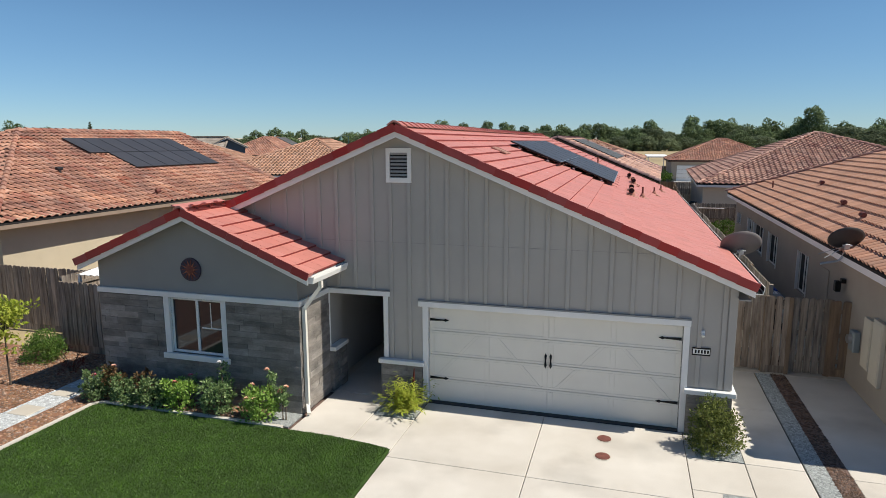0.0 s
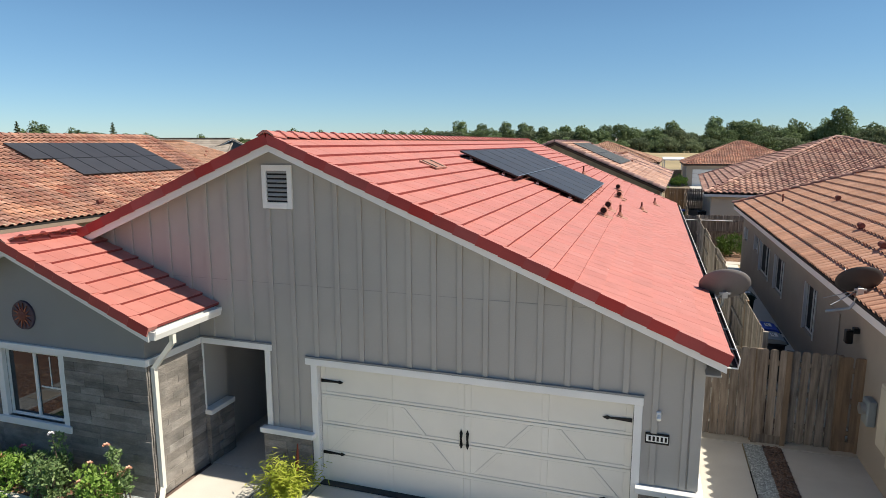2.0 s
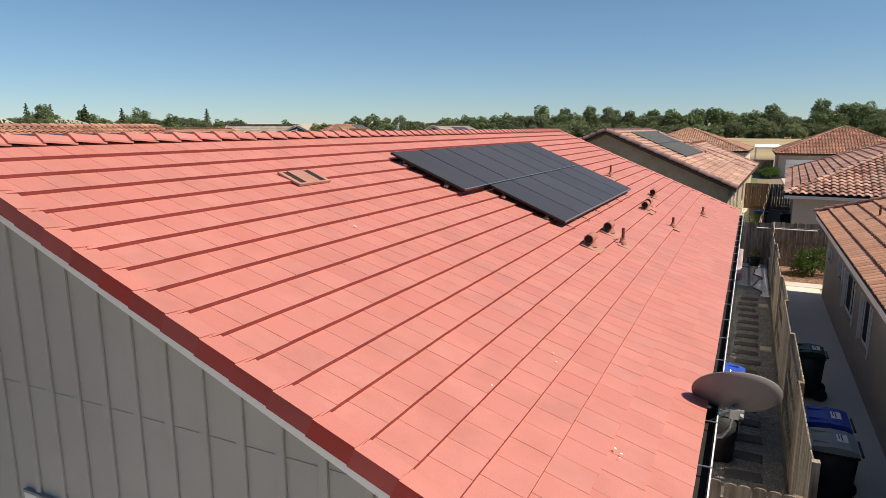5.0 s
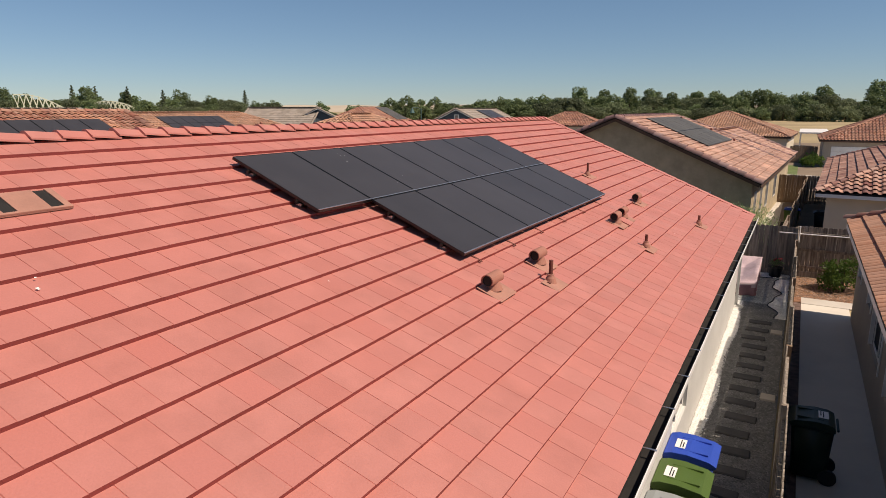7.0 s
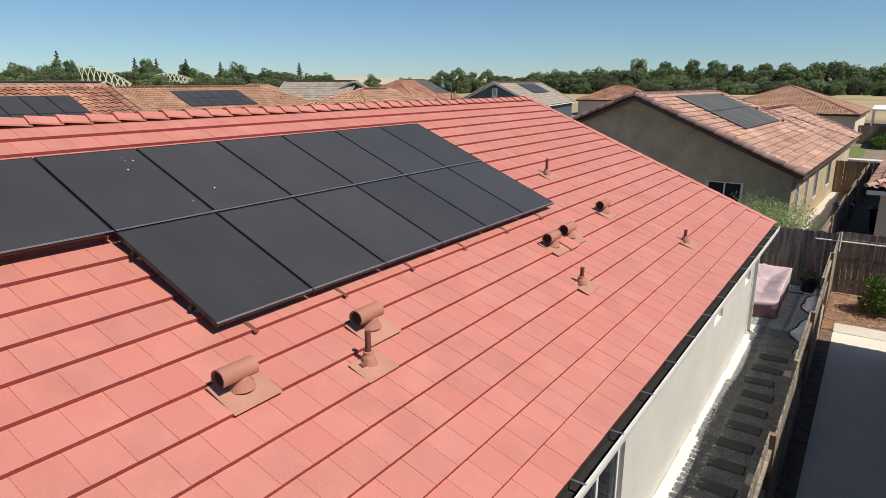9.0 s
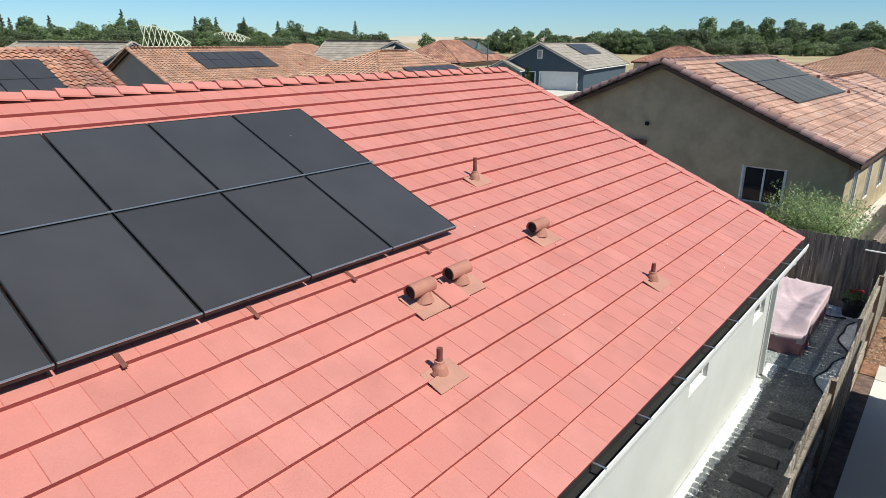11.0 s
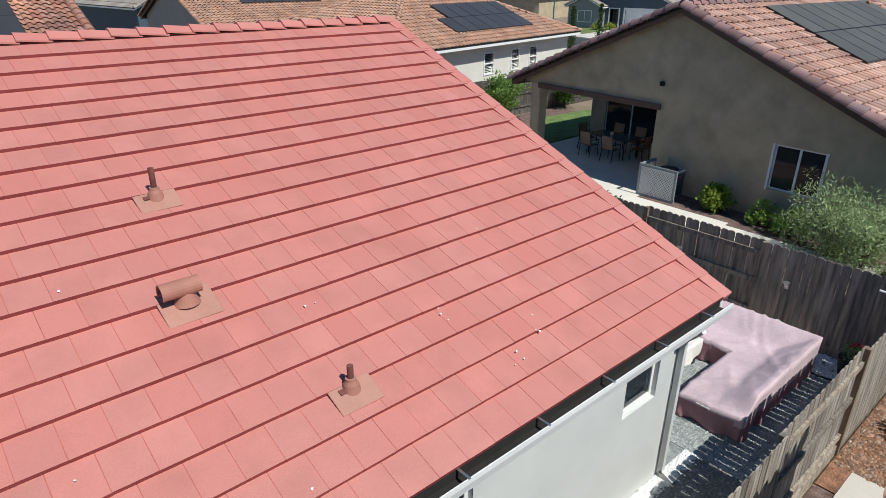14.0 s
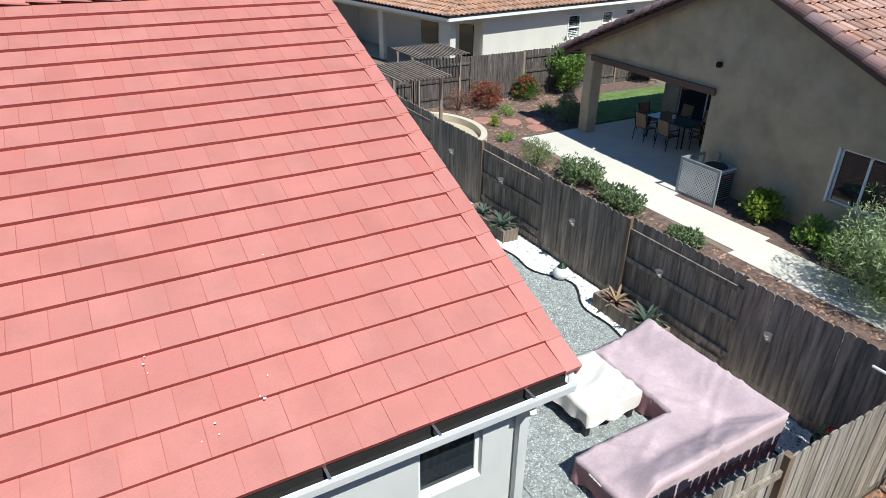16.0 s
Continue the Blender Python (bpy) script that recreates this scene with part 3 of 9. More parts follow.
part("corner_board", boxes((WX1 - 0.12, WX1 + 0.02, WY0 - 0.025, WY0 - 0.001, 0.9, deck(WX1) - 0.1), (WX1 + 0.001, WX1 + 0.022, WY0 - 0.001, WY0 + 0.1, 0.9, 2.85), bevel=0.004), SIDING, wall_front)
for zs, x0, x1 in ((3.33, -9.0, 0.95),):
    part("panel_seam", boxes((x0, x1, WY0 - 0.004, WY0 - 0.001, zs, zs + 0.005)), STUCCO_GREY, wall_front)

# roof deck, fascia, tiles
bm = bmesh.new()
prism(bm, [(EAVE, deck(EAVE)), (RX, RZ), (2 * RX - EAVE, deck(EAVE)), (2 * RX - EAVE, deck(EAVE) - 0.03), (RX, RZ - 0.03), (EAVE, deck(EAVE) - 0.03)], "y", Y0 + 0.03, Y1 - 0.03)
roof = part("roof", bm, DARK, house, "red flat concrete tile gable roof")
for s in (1, -1):
    e = EAVE if s > 0 else 2 * RX - EAVE
    for ya in (Y0 + 0.02, Y1 - 0.06):
        bm = bmesh.new()
        prism(bm, [(RX, RZ - 0.05), (e, deck(e) - 0.05), (e, deck(e) - 0.21), (RX, RZ - 0.21)], "y", ya, ya + 0.04)
        part("bargeboard", bm, WHITE, roof, "white rake board")
part("eave_board", boxes((EAVE - 0.05, EAVE - 0.01, Y0 + 0.06, Y1 - 0.06, deck(EAVE) - 0.2, deck(EAVE) - 0.035)), WHITE, roof)
bm = bmesh.new()
for y in (Y0 + 0.06, Y1 - 0.36):
    for s in (1, -1):
        e = EAVE if s > 0 else 2 * RX - EAVE
        prism(bm, [(RX, RZ - 0.07), (e, deck(e) - 0.07), (e, deck(e) - 0.09), (RX, RZ - 0.09)], "y", y, y + 0.3)
prism(bm, [(WX1, 2.62), (EAVE - 0.05, 2.62), (EAVE - 0.05, 2.64), (WX1, 2.64)], "y", Y0 + 0.06, Y1 - 0.06)
part("soffit", bm, SIDING, roof)

TW, TE = 0.3028, 0.351
UPS = math.sqrt(1 + SL * SL)
run = EAVE + 0.03 - RX


lay_tiles("roof_tile", (EAVE + 0.03, Y0 + 0.06, deck(EAVE + 0.03)), (0, 1, 0), (-1, 0, 0), SL, Y1 - Y0 - 0.12, run, TW, TE, flat_tile(TW, TE), RED_TILE_STUFF, RED_TILE, roof, jitter=0.0015, nose=(RED_NOSE, RED_JOINT_SHADE),
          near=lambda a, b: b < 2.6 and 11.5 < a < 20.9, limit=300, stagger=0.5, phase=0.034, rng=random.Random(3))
lay_tiles("roof_tile", (2 * RX - EAVE - 0.03, Y1 - 0.06, deck(EAVE + 0.03)), (0, -1, 0), (1, 0, 0), SL, Y1 - Y0 - 0.12, run, TW, TE, flat_tile(TW, TE), RED_TILE_STUFF, RED_TILE, roof, jitter=0.0015, nose=(RED_NOSE, RED_JOINT_SHADE),
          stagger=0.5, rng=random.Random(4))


def rake_tile_mesh(L):
    """A barge tile: a top leg on the roof and a face that hangs over the board. Runs up y from 0 to L."""
    bm = bmesh.new()
    out = [(-0.055, 0.052), (0.13, 0.036), (0.13, -0.02), (-0.03, -0.02), (-0.03, -0.1), (-0.055, -0.1)]
    A = [bm.verts.new((u, -0.014, h + 0.011)) for u, h in out]
    B = [bm.verts.new((u, L, h)) for u, h in out]
    n = len(out)
    bm.faces.new(A)
    bm.faces.new(list(reversed(B)))
    for i in range(n):
        bm.faces.new((A[i], A[(i + 1) % n], B[(i + 1) % n], B[i]))
    bmesh.ops.recalc_face_normals(bm, faces=bm.faces)
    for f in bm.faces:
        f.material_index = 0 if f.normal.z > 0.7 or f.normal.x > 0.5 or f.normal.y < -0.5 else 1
    me = bpy.data.meshes.new("rake_tile")
    bm.to_mesh(me)
    bm.free()
    me.materials.append(RED_TILE)
    me.materials.append(RED_TRIM)
    return me


def lay_rake(parent, foot, u_in, v_up, slope, length, material, me, seg):
    """u_in: level direction from the rake inwards; v_up: level direction uphill."""
    c, U, Vs, N = slope_frame(foot, u_in, v_up, slope)
    M = Matrix(((U.x, Vs.x, N.x, 0), (U.y, Vs.y, N.y, 0), (U.z, Vs.z, N.z, 0), (0, 0, 0, 1)))
    n = int(length / seg + 0.5)
    for i in range(n):
        ob = link("rake_tile", me, material)
        ob.matrix_basis = Matrix.Translation(c + Vs * (i * length / n)) @ M
        ob.parent = parent
        ob.matrix_parent_inverse = world_of(parent).inverted()


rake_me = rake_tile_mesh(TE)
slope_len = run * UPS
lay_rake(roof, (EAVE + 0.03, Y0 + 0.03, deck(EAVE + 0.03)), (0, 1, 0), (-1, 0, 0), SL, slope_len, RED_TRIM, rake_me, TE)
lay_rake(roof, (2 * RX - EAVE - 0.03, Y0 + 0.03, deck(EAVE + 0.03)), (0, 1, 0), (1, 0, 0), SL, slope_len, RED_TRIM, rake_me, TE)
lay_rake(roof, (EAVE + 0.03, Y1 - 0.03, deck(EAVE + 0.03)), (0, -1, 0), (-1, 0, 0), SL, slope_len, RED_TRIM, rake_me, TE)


def ridge_cap_mesh(L, w=0.15, slope=SL):
    bm = bmesh.new()
    out = [(-w, -w * slope), (-0.03, 0.01), (0.03, 0.01), (w, -w * slope), (w, -w * slope - 0.02), (0, -0.02), (-w, -w * slope - 0.02)]
    A = [bm.verts.new((u, -0.04, h + 0.054)) for u, h in out]
    B = [bm.verts.new((u * 0.92, L, h + 0.02)) for u, h in out]
    n = len(out)
    bm.faces.new(A)
    bm.faces.new(list(reversed(B)))
    for i in range(n):
        bm.faces.new((A[i], A[(i + 1) % n], B[(i + 1) % n], B[i]))
    bmesh.ops.recalc_face_normals(bm, faces=bm.faces)
    me = bpy.data.meshes.new("ridge_tile")
    bm.to_mesh(me)
    bm.free()
    return me


RIDGE_SEG = 0.347
cap_me = ridge_cap_mesh(RIDGE_SEG)
n = int((Y1 - Y0) / RIDGE_SEG)
for i in range(n):
    ob = link("ridge_tile", cap_me, RED_TILE)
    ob.matrix_basis = Matrix.Translation((RX, Y0 + i * (Y1 - Y0) / n, RZ + 0.035 + random.uniform(0, 0.008)))
    ob.parent = roof
    ob.matrix_parent_inverse = world_of(roof).inverted()

# eave gutter with straps
GXA, GXB, GZT = EAVE + 0.0, EAVE + 0.16, deck(EAVE) - 0.03
bm = bmesh.new()
prism(bm, [(GXA, GZT - 0.14), (GXB - 0.02, GZT - 0.14), (GXB, GZT - 0.05), (GXB, GZT), (GXB - 0.012, GZT), (GXB - 0.014, GZT - 0.05),
           (GXB - 0.03, GZT - 0.125), (GXA + 0.01, GZT - 0.125), (GXA + 0.01, GZT), (GXA, GZT)], "y", Y0 + 0.12, Y1 - 0.1)
gutter = part("gutter", bm, WHITE, house, "white metal eave gutter")
# dark strips over the floor and inner faces of the gutter
part("gutter_bed", boxes((GXA + 0.011, GXB - 0.032, Y0 + 0.14, Y1 - 0.12, GZT - 0.124, GZT - 0.1)), DARK, gutter, "dark strip on the gutter floor")
part("gutter_liner", boxes((GXA + 0.011, GXA + 0.016, Y0 + 0.14, Y1 - 0.12, GZT - 0.1, GZT + 0.004)), DARK, gutter)
part("gutter_liner", boxes((GXB - 0.021, GXB - 0.016, Y0 + 0.14, Y1 - 0.12, GZT - 0.1, GZT - 0.01)), DARK, gutter)
for i in range(22):
    y = Y0 + 0.5 + i * 0.95
    part("strap", boxes((GXA - 0.02, GXB + 0.004, y - 0.012, y + 0.012, GZT + 0.002, GZT + 0.008)), ALU, gutter)
dn = bmesh.new()
obox(dn, (EAVE + 0.05, 32.2, 2.6), (WX1 + 0.06, 32.25, 2.35), 0.07, 0.07)
obox(dn, (WX1 + 0.06, 32.25, 2.37), (WX1 + 0.06, 32.25, 0.28), 0.07, 0.07, up=(0, 1, 0))
obox(dn, (WX1 + 0.06, 32.25, 0.3), (WX1 + 0.25, 32.25, 0.22), 0.07, 0.07)
part("downspout", dn, STUCCO_PALE, house)


def window(parent, axis, at, u0, u1, z0, z1, out, mullion=True, trim=0.0, sill=False, frame_mat=WHITE, glass=GLASS, bars=()):
    """A window in a wall across axis; out: +1 or -1, the way it faces. Frame, panes, trim and sill."""
    def bx(a0, a1, b0, b1, c0, c1):
        lo, hi = sorted((a0, a1))
        return (b0, b1, lo, hi, c0, c1) if axis == "y" else (lo, hi, b0, b1, c0, c1)
    f = 0.05
    o = at - out * 0.06
    rows = [bx(o, o - out * 0.05, u0, u0 + f, z0, z1), bx(o, o - out * 0.05, u1 - f, u1, z0, z1),
            bx(o, o - out * 0.05, u0 + f, u1 - f, z0, z0 + f), bx(o, o - out * 0.05, u0 + f, u1 - f, z1 - f, z1)]
    um = (u0 + u1) / 2
    if mullion:
        rows.append(bx(o + out * 0.004, o - out * 0.05, um - 0.03, um + 0.03, z0 + f, z1 - f))
    win = part("window", boxes(*rows, bevel=0.004), frame_mat, parent, "white vinyl window frame")
    spans = [(u0 + f, um - 0.03), (um + 0.03, u1 - f)] if mullion else [(u0 + f, u1 - f)]
    for a, b in spans:
        part("pane", boxes(bx(o - out * 0.02, o - out * 0.03, a, b, z0 + f, z1 - f)), glass, win, "dark reflecting glass")
    for b in bars:
        part("glazing_bar", boxes(bx(o - out * 0.012, o - out * 0.019, *b)), frame_mat, win)
    if trim:
        t = trim
        for ua, ub, va, vb in ((u0 - t, u0, u0 - 0.005, u0 + 0.012), (u1, u1 + t, u1 - 0.012, u1 + 0.005)):
            part("window_trim", boxes(bx(at + out * 0.025, at + out * 0.001, ua, ub, z0 - 0.02, z1 + 0.02), bx(at + out * 0.025, at - out * 0.05, va, vb, z0, z1), bevel=0.004), WHITE, win)
    if sill:
        part("window_sill", boxes(bx(at + out * 0.07, at - out * 0.05, u0 - trim - 0.05, u1 + trim + 0.05, z0 - 0.12, z0), bevel=0.008), WHITE, win)
    # dark reveal box behind the pane
    part("reveal", boxes(bx(o - out * 0.3, o - out * 0.31, u0 - 0.05, u1 + 0.05, z0 - 0.05, z1 + 0.05)), DARK, win)
    return win


for h in side_holes:
    window(house, "x", WX1, *h, 1, mullion=h[1] - h[0] > 1)

# garage door
garage = part("garage_door", boxes((GX0, GX1, WY0 + 0.12, WY0 + 0.16, -0.01, GZ)), DARK, house, "off-white carriage-style sectional garage door")
secs = 4
sh = GZ / secs
for i in range(secs):
    part("door_section", boxes((GX0 + 0.005, GX1 - 0.005, WY0 + 0.09, WY0 + 0.119, i * sh + 0.0015, (i + 1) * sh - 0.0015), bevel=0.004), DOOR_WHITE, garage)
gm = (GX0 + GX1) / 2
for i in range(secs + 1):
    z = min(max(i * sh, 0.045), GZ - 0.045)
    for half in (0, 1):
        a = GX0 + 0.01 if half == 0 else gm + 0.004
        b = gm - 0.004 if half == 0 else GX1 - 0.01
        rows = []
        if i < secs:
            rows.append((a, b, WY0 + 0.082, WY0 + 0.089, i * sh + 0.006, i * sh + 0.05))
        if i > 0:
            rows.append((a, b, WY0 + 0.082, WY0 + 0.089, i * sh - 0.05, i * sh - 0.006))
        part("rail", boxes(*rows, bevel=0.003), DOOR_WHITE, garage)
for half in (0, 1):
    a = GX0 if half == 0 else gm
    w2 = (GX1 - GX0) / 2
    for xs in (a + 0.055, a + w2 / 2, a + w2 - 0.055):
        for i in range(secs):
            part("stile", boxes((xs - 0.048, xs + 0.048, WY0 + 0.0825, WY0 + 0.089, i * sh + 0.052, (i + 1) * sh - 0.052), bevel=0.003), DOOR_WHITE, garage)
    for s in (-1, 1):
        c = a + w2 / 2
        # the braces run from near the top middle to the lower corners, cut at each section
        p, q = (c + s * 0.1, 1.58), (c + s * (w2 / 2 - 0.05), 0.42)
        for i in range(secs):
            lo, hi = i * sh + 0.055, (i + 1) * sh - 0.055
            z_hi, z_lo = min(hi, p[1]), max(lo, q[1])
            if z_hi - z_lo < 0.08:
                continue
            xa = p[0] + (q[0] - p[0]) * (p[1] - z_hi) / (p[1] - q[1])
            xb = p[0] + (q[0] - p[0]) * (p[1] - z_lo) / (p[1] - q[1])
            bm = bmesh.new()
            prism(bm, [(xa - 0.035, z_hi), (xa + 0.035, z_hi), (xb + 0.035, z_lo), (xb - 0.035, z_lo)], "y", WY0 + 0.081, WY0 + 0.089)
            part("brace", bm, DOOR_WHITE, garage)
            # thin proud strips; their darker tone stands in for shade in pressed grooves
            for o in (-0.04, 0.04):
                bm = bmesh.new()
                prism(bm, [(xa + o - 0.004, z_hi), (xa + o + 0.004, z_hi), (xb + o + 0.004, z_lo), (xb + o - 0.004, z_lo)], "y", WY0 + 0.0875, WY0 + 0.089)
                part("groove", bm, DOOR_SHADE_LINE, garage)
for x, d, z in ((GX0 + 0.02, 1, 1.76), (GX0 + 0.02, 1, 0.52), (GX1 - 0.02, -1, 1.76), (GX1 - 0.02, -1, 0.52)):
    bm = bmesh.new()
    prism(bm, [(x, z - 0.028), (x + d * 0.3, z - 0.012), (x + d * 0.33, z - 0.03), (x + d * 0.4, z), (x + d * 0.33, z + 0.03), (x + d * 0.3, z + 0.012), (x, z + 0.028)], "y", WY0 + 0.068, WY0 + 0.081)
    part("strap_hinge", bm, BLACK, garage, "black iron strap hinge")
for s in (-1, 1):
    bm = bmesh.new()
    x = gm + s * 0.05
    tube(bm, [(x, WY0 + 0.06, 0.99), (x, WY0 + 0.035, 1.04), (x, WY0 + 0.035, 1.16), (x, WY0 + 0.06, 1.21)], 0.012, 6)
    prism(bm, [(x - 0.025, 1.2), (x, 1.26), (x + 0.025, 1.2), (x + 0.012, 1.1), (x + 0.025, 1.0), (x, 0.94), (x - 0.025, 1.0), (x - 0.012, 1.1)], "y", WY0 + 0.07, WY0 + 0.081)
    part("pull_handle", bm, BLACK, garage, "black iron pull handle")
for x in (GX0 - 0.11, GX1):
    part("door_trim", boxes((x, x + 0.11, WY0 - 0.03, WY0 + 0.13, 0.0, GZ), bevel=0.005), WHITE, house, "white garage door casing")
part("door_header", boxes((GX0 - 0.2, GX1 + 0.12, WY0 - 0.045, WY0 + 0.13, GZ, GZ + 0.11), bevel=0.006), WHITE, house)
part("drip_flashing", boxes((GX0 - 0.2, GX1 + 0.12, WY0 - 0.05, WY0 - 0.001, GZ + 0.113, GZ + 0.14)), STUCCO_GREY, house)

# the same shade-toned strips along the section joints
for i in range(1, secs):
    part("groove", boxes((GX0 + 0.02, GX1 - 0.02, WY0 + 0.088, WY0 + 0.0895, i * sh - 0.058, i * sh - 0.0515)), DOOR_SHADE_LINE, garage)
    part("groove", boxes((GX0 + 0.02, GX1 - 0.02, WY0 + 0.088, WY0 + 0.0895, i * sh + 0.0515, i * sh + 0.058)), DOOR_SHADE_LINE, garage)

part("door_seal", boxes((GX0, GX1, WY0 - 0.06, WY0 + 0.089, 0.002, 0.022), bevel=0.006), BIN_BLACK, garage, "black rubber door seal")
# porch opening casing
part("porch_trim", boxes((PX1 - 0.01, PX1 + 0.09, WY0 - 0.03, WY0 - 0.002, 0.9, PZ), bevel=0.005), WHITE, house, "white porch opening casing")
part("porch_trim", boxes((PX0 - 0.03, PX0 + 0.05, WY0 - 0.03, WY0 - 0.002, 1.0, PZ), bevel=0.005), WHITE, house, "white porch opening casing")
part("porch_sill", boxes((PX0 - 0.01, PX0 + 0.17, WY0 - 0.05, WY0 + 0.6, 0.91, 1.0), bevel=0.008), WHITE, house, "white sill over the stone")
for i in range(6):
    z = i * 0.15
    for k in range(2):
        y = WY0 - 0.02 + k * 0.32 - (0.1 if i % 2 and k else 0.0)
        y1 = WY0 - 0.02 + (k + 1) * 0.32 - (0.1 if i % 2 and k < 1 else 0.0)
        part("ledge_stone", boxes((PX0, PX0 + 0.1 + 0.012 * ((i * 3 + k * 2) % 3), y, y1 - 0.006, z, z + 0.146), bevel=0.006), STONE, house)
part("porch_header", boxes((PX0 - 0.01, PX1 + 0.14, WY0 - 0.045, WY0 + 0.22, PZ, PZ + 0.1), bevel=0.006), WHITE, house)
part("drip_flashing", boxes((PX0, PX1 + 0.14, WY0 - 0.05, WY0 - 0.001, PZ + 0.103, PZ + 0.125)), STUCCO_GREY, house)

# gable vent with louvres
vent = part("gable_vent", boxes((-4.75, -4.67, WY0 - 0.04, WY0 - 0.002, 4.54, 5.22), (-4.30, -4.22, WY0 - 0.04, WY0 - 0.002, 4.54, 5.22), (-4.67, -4.30, WY0 - 0.04, WY0 - 0.002, 4.54, 4.64), (-4.67, -4.30, WY0 - 0.04, WY0 - 0.002, 5.13, 5.22), bevel=0.004), WHITE, house, "white framed louvred gable vent")
part("vent_back", boxes((-4.67, -4.30, WY0 - 0.006, WY0 - 0.002, 4.64, 5.13)), DARK, vent)
for i in range(7):
    z = 4.67 + i * 0.07
    bm = bmesh.new()
    prism(bm, [(WY0 - 0.036, z), (WY0 - 0.008, z + 0.035), (WY0 - 0.008, z + 0.041), (WY0 - 0.036, z + 0.006)], "x", -4.665, -4.305)
    part("louvre", bm, SIDING, vent)

# number plate and porch light; the number is only bars
plate = part("number_plate", boxes((1.14, 1.45, WY0 - 0.03, WY0 - 0.006, 1.51, 1.66), bevel=0.004), BLACK, house, "black-edged plate with a number")
part("plate_face", boxes((1.155, 1.435, WY0 - 0.034, WY0 - 0.031, 1.54, 1.635)), WHITE, plate)
for i in range(5):
    x = 1.185 + i * 0.052
    part("digit_bar", boxes((x, x + 0.03, WY0 - 0.037, WY0 - 0.0345, 1.555, 1.62)), BLACK, plate)
bm = boxes((1.27, 1.33, WY0 - 0.07, WY0 - 0.02, 1.90, 1.99), bevel=0.01)
tube(bm, [(1.30, WY0 - 0.07, 1.93), (1.30, WY0 - 0.12, 1.90)], 0.028, 10)
part("porch_light", bm, WHITE, house, "small white wall light")


# ledge stone veneer
def stone_face(parent, axis, at, u0, u1, z0, z1, out, rng, course=0.125):
    """Rows of long thin stones of uneven length, each proud by its own depth."""
    z = z0
    while z < z1 - 0.02:
        h = min(course * rng.choice((0.8, 1.0, 1.0, 1.15)), z1 - z)
        u = u0 - rng.uniform(0, 0.3)
        while u < u1:
            L = rng.uniform(0.3, 0.95)
            a, b = max(u, u0), min(u + L, u1)
            u += L
            if b - a < 0.03:
                continue
            d = rng.uniform(0.022, 0.034)
            lo, hi = sorted((at + out * 0.001, at + out * d))
            bb = (a + 0.001, b - 0.001, lo, hi, z + 0.001, z + h - 0.001) if axis == "y" else (lo, hi, a + 0.001, b - 0.001, z + 0.001, z + h - 0.001)
            part("stone", boxes(bb, bevel=0.003), STONE, parent)
        z += h


rng = random.Random(11)
BX0, BX1, BY = -10.87, -6.14, 10.71
piers = part("stone_base", boxes((PX1 - 0.06, GX0 - 0.11, WY0 - 0.05, WY0 - 0.002, 0, 0.79), (GX1 + 0.11, WX1 + 0.03, WY0 - 0.05, WY0 - 0.002, 0, 0.79), (WX1 + 0.001, WX1 + 0.03, WY0, WY0 + 0.5, 0, 0.79)), MORTAR, house, "dark ledge stone wainscot")
stone_face(piers, "y", WY0 - 0.05, PX1 - 0.06, GX0 - 0.11, 0, 0.79, -1, rng)
stone_face(piers, "y", WY0 - 0.05, GX1 + 0.11, WX1 + 0.03, 0, 0.79, -1, rng)
part("stone_cap", boxes((PX1 - 0.1, GX0 - 0.06, WY0 - 0.13, WY0 - 0.001, 0.79, 0.88), bevel=0.008), WHITE, house, "white sloped stone cap")
part("stone_cap", boxes((GX1 + 0.06, WX1 + 0.09, WY0 - 0.13, WY0 - 0.001, 0.79, 0.88), (WX1 + 0.001, WX1 + 0.09, WY0, WY0 + 0.55, 0.79, 0.88), bevel=0.008), WHITE, house)

# front bay with its own gable
SRX, SRZ, SSL = -8.43, 4.03, 0.42
SY0 = 10.38


def sdeck(x):
    return SRZ - SSL * abs(x - SRX)


bay_hole = (-9.14, -7.87, 1.0, 2.18)
bm = bmesh.new()
h0, h1, h2, h3 = bay_hole
hc_x = (h0 + h1) / 2
prism(bm, [(BX0, -0.1), (hc_x, -0.1), (hc_x, h2), (h0, h2), (h0, h3), (h1, h3), (h1, h2), (hc_x, h2), (hc_x, -0.1), (BX1, -0.1), (BX1, sdeck(BX1) - 0.06), (SRX, sdeck(SRX) - 0.06), (BX0, sdeck(BX0) - 0.06)], "y", BY, BY + 0.2)
bay = part("bay_wall", bm, STUCCO_GREY, house, "grey stucco bay with ledge stone below")
part("bay_side", boxes((BX1 - 0.2, BX1, BY + 0.2, WY0 + 0.2, -0.1, 3.0)), STUCCO_GREY, house)
part("bay_side", boxes((BX0, BX0 + 0.2, BY + 0.2, WY0, -0.1, 3.0)), STUCCO_GREY, house)
stone_back = part("stone_veneer", boxes((BX0, bay_hole[0] - 0.12, BY - 0.012, BY - 0.001, 0, 2.2), (bay_hole[1] + 0.12, BX1, BY - 0.012, BY - 0.001, 0, 2.2),
                                        (bay_hole[0] - 0.12, bay_hole[1] + 0.12, BY - 0.012, BY - 0.001, 0, 0.87), (BX1 + 0.001, BX1 + 0.012, BY, WY0 - 0.03, 0, 2.2)), MORTAR, house, "dark grey ledge stone veneer")
stone_face(stone_back, "y", BY - 0.012, BX0, bay_hole[0] - 0.12, 0, 2.2, -1, rng)
stone_face(stone_back, "y", BY - 0.012, bay_hole[1] + 0.12, BX1 + 0.04, 0, 2.2, -1, rng)
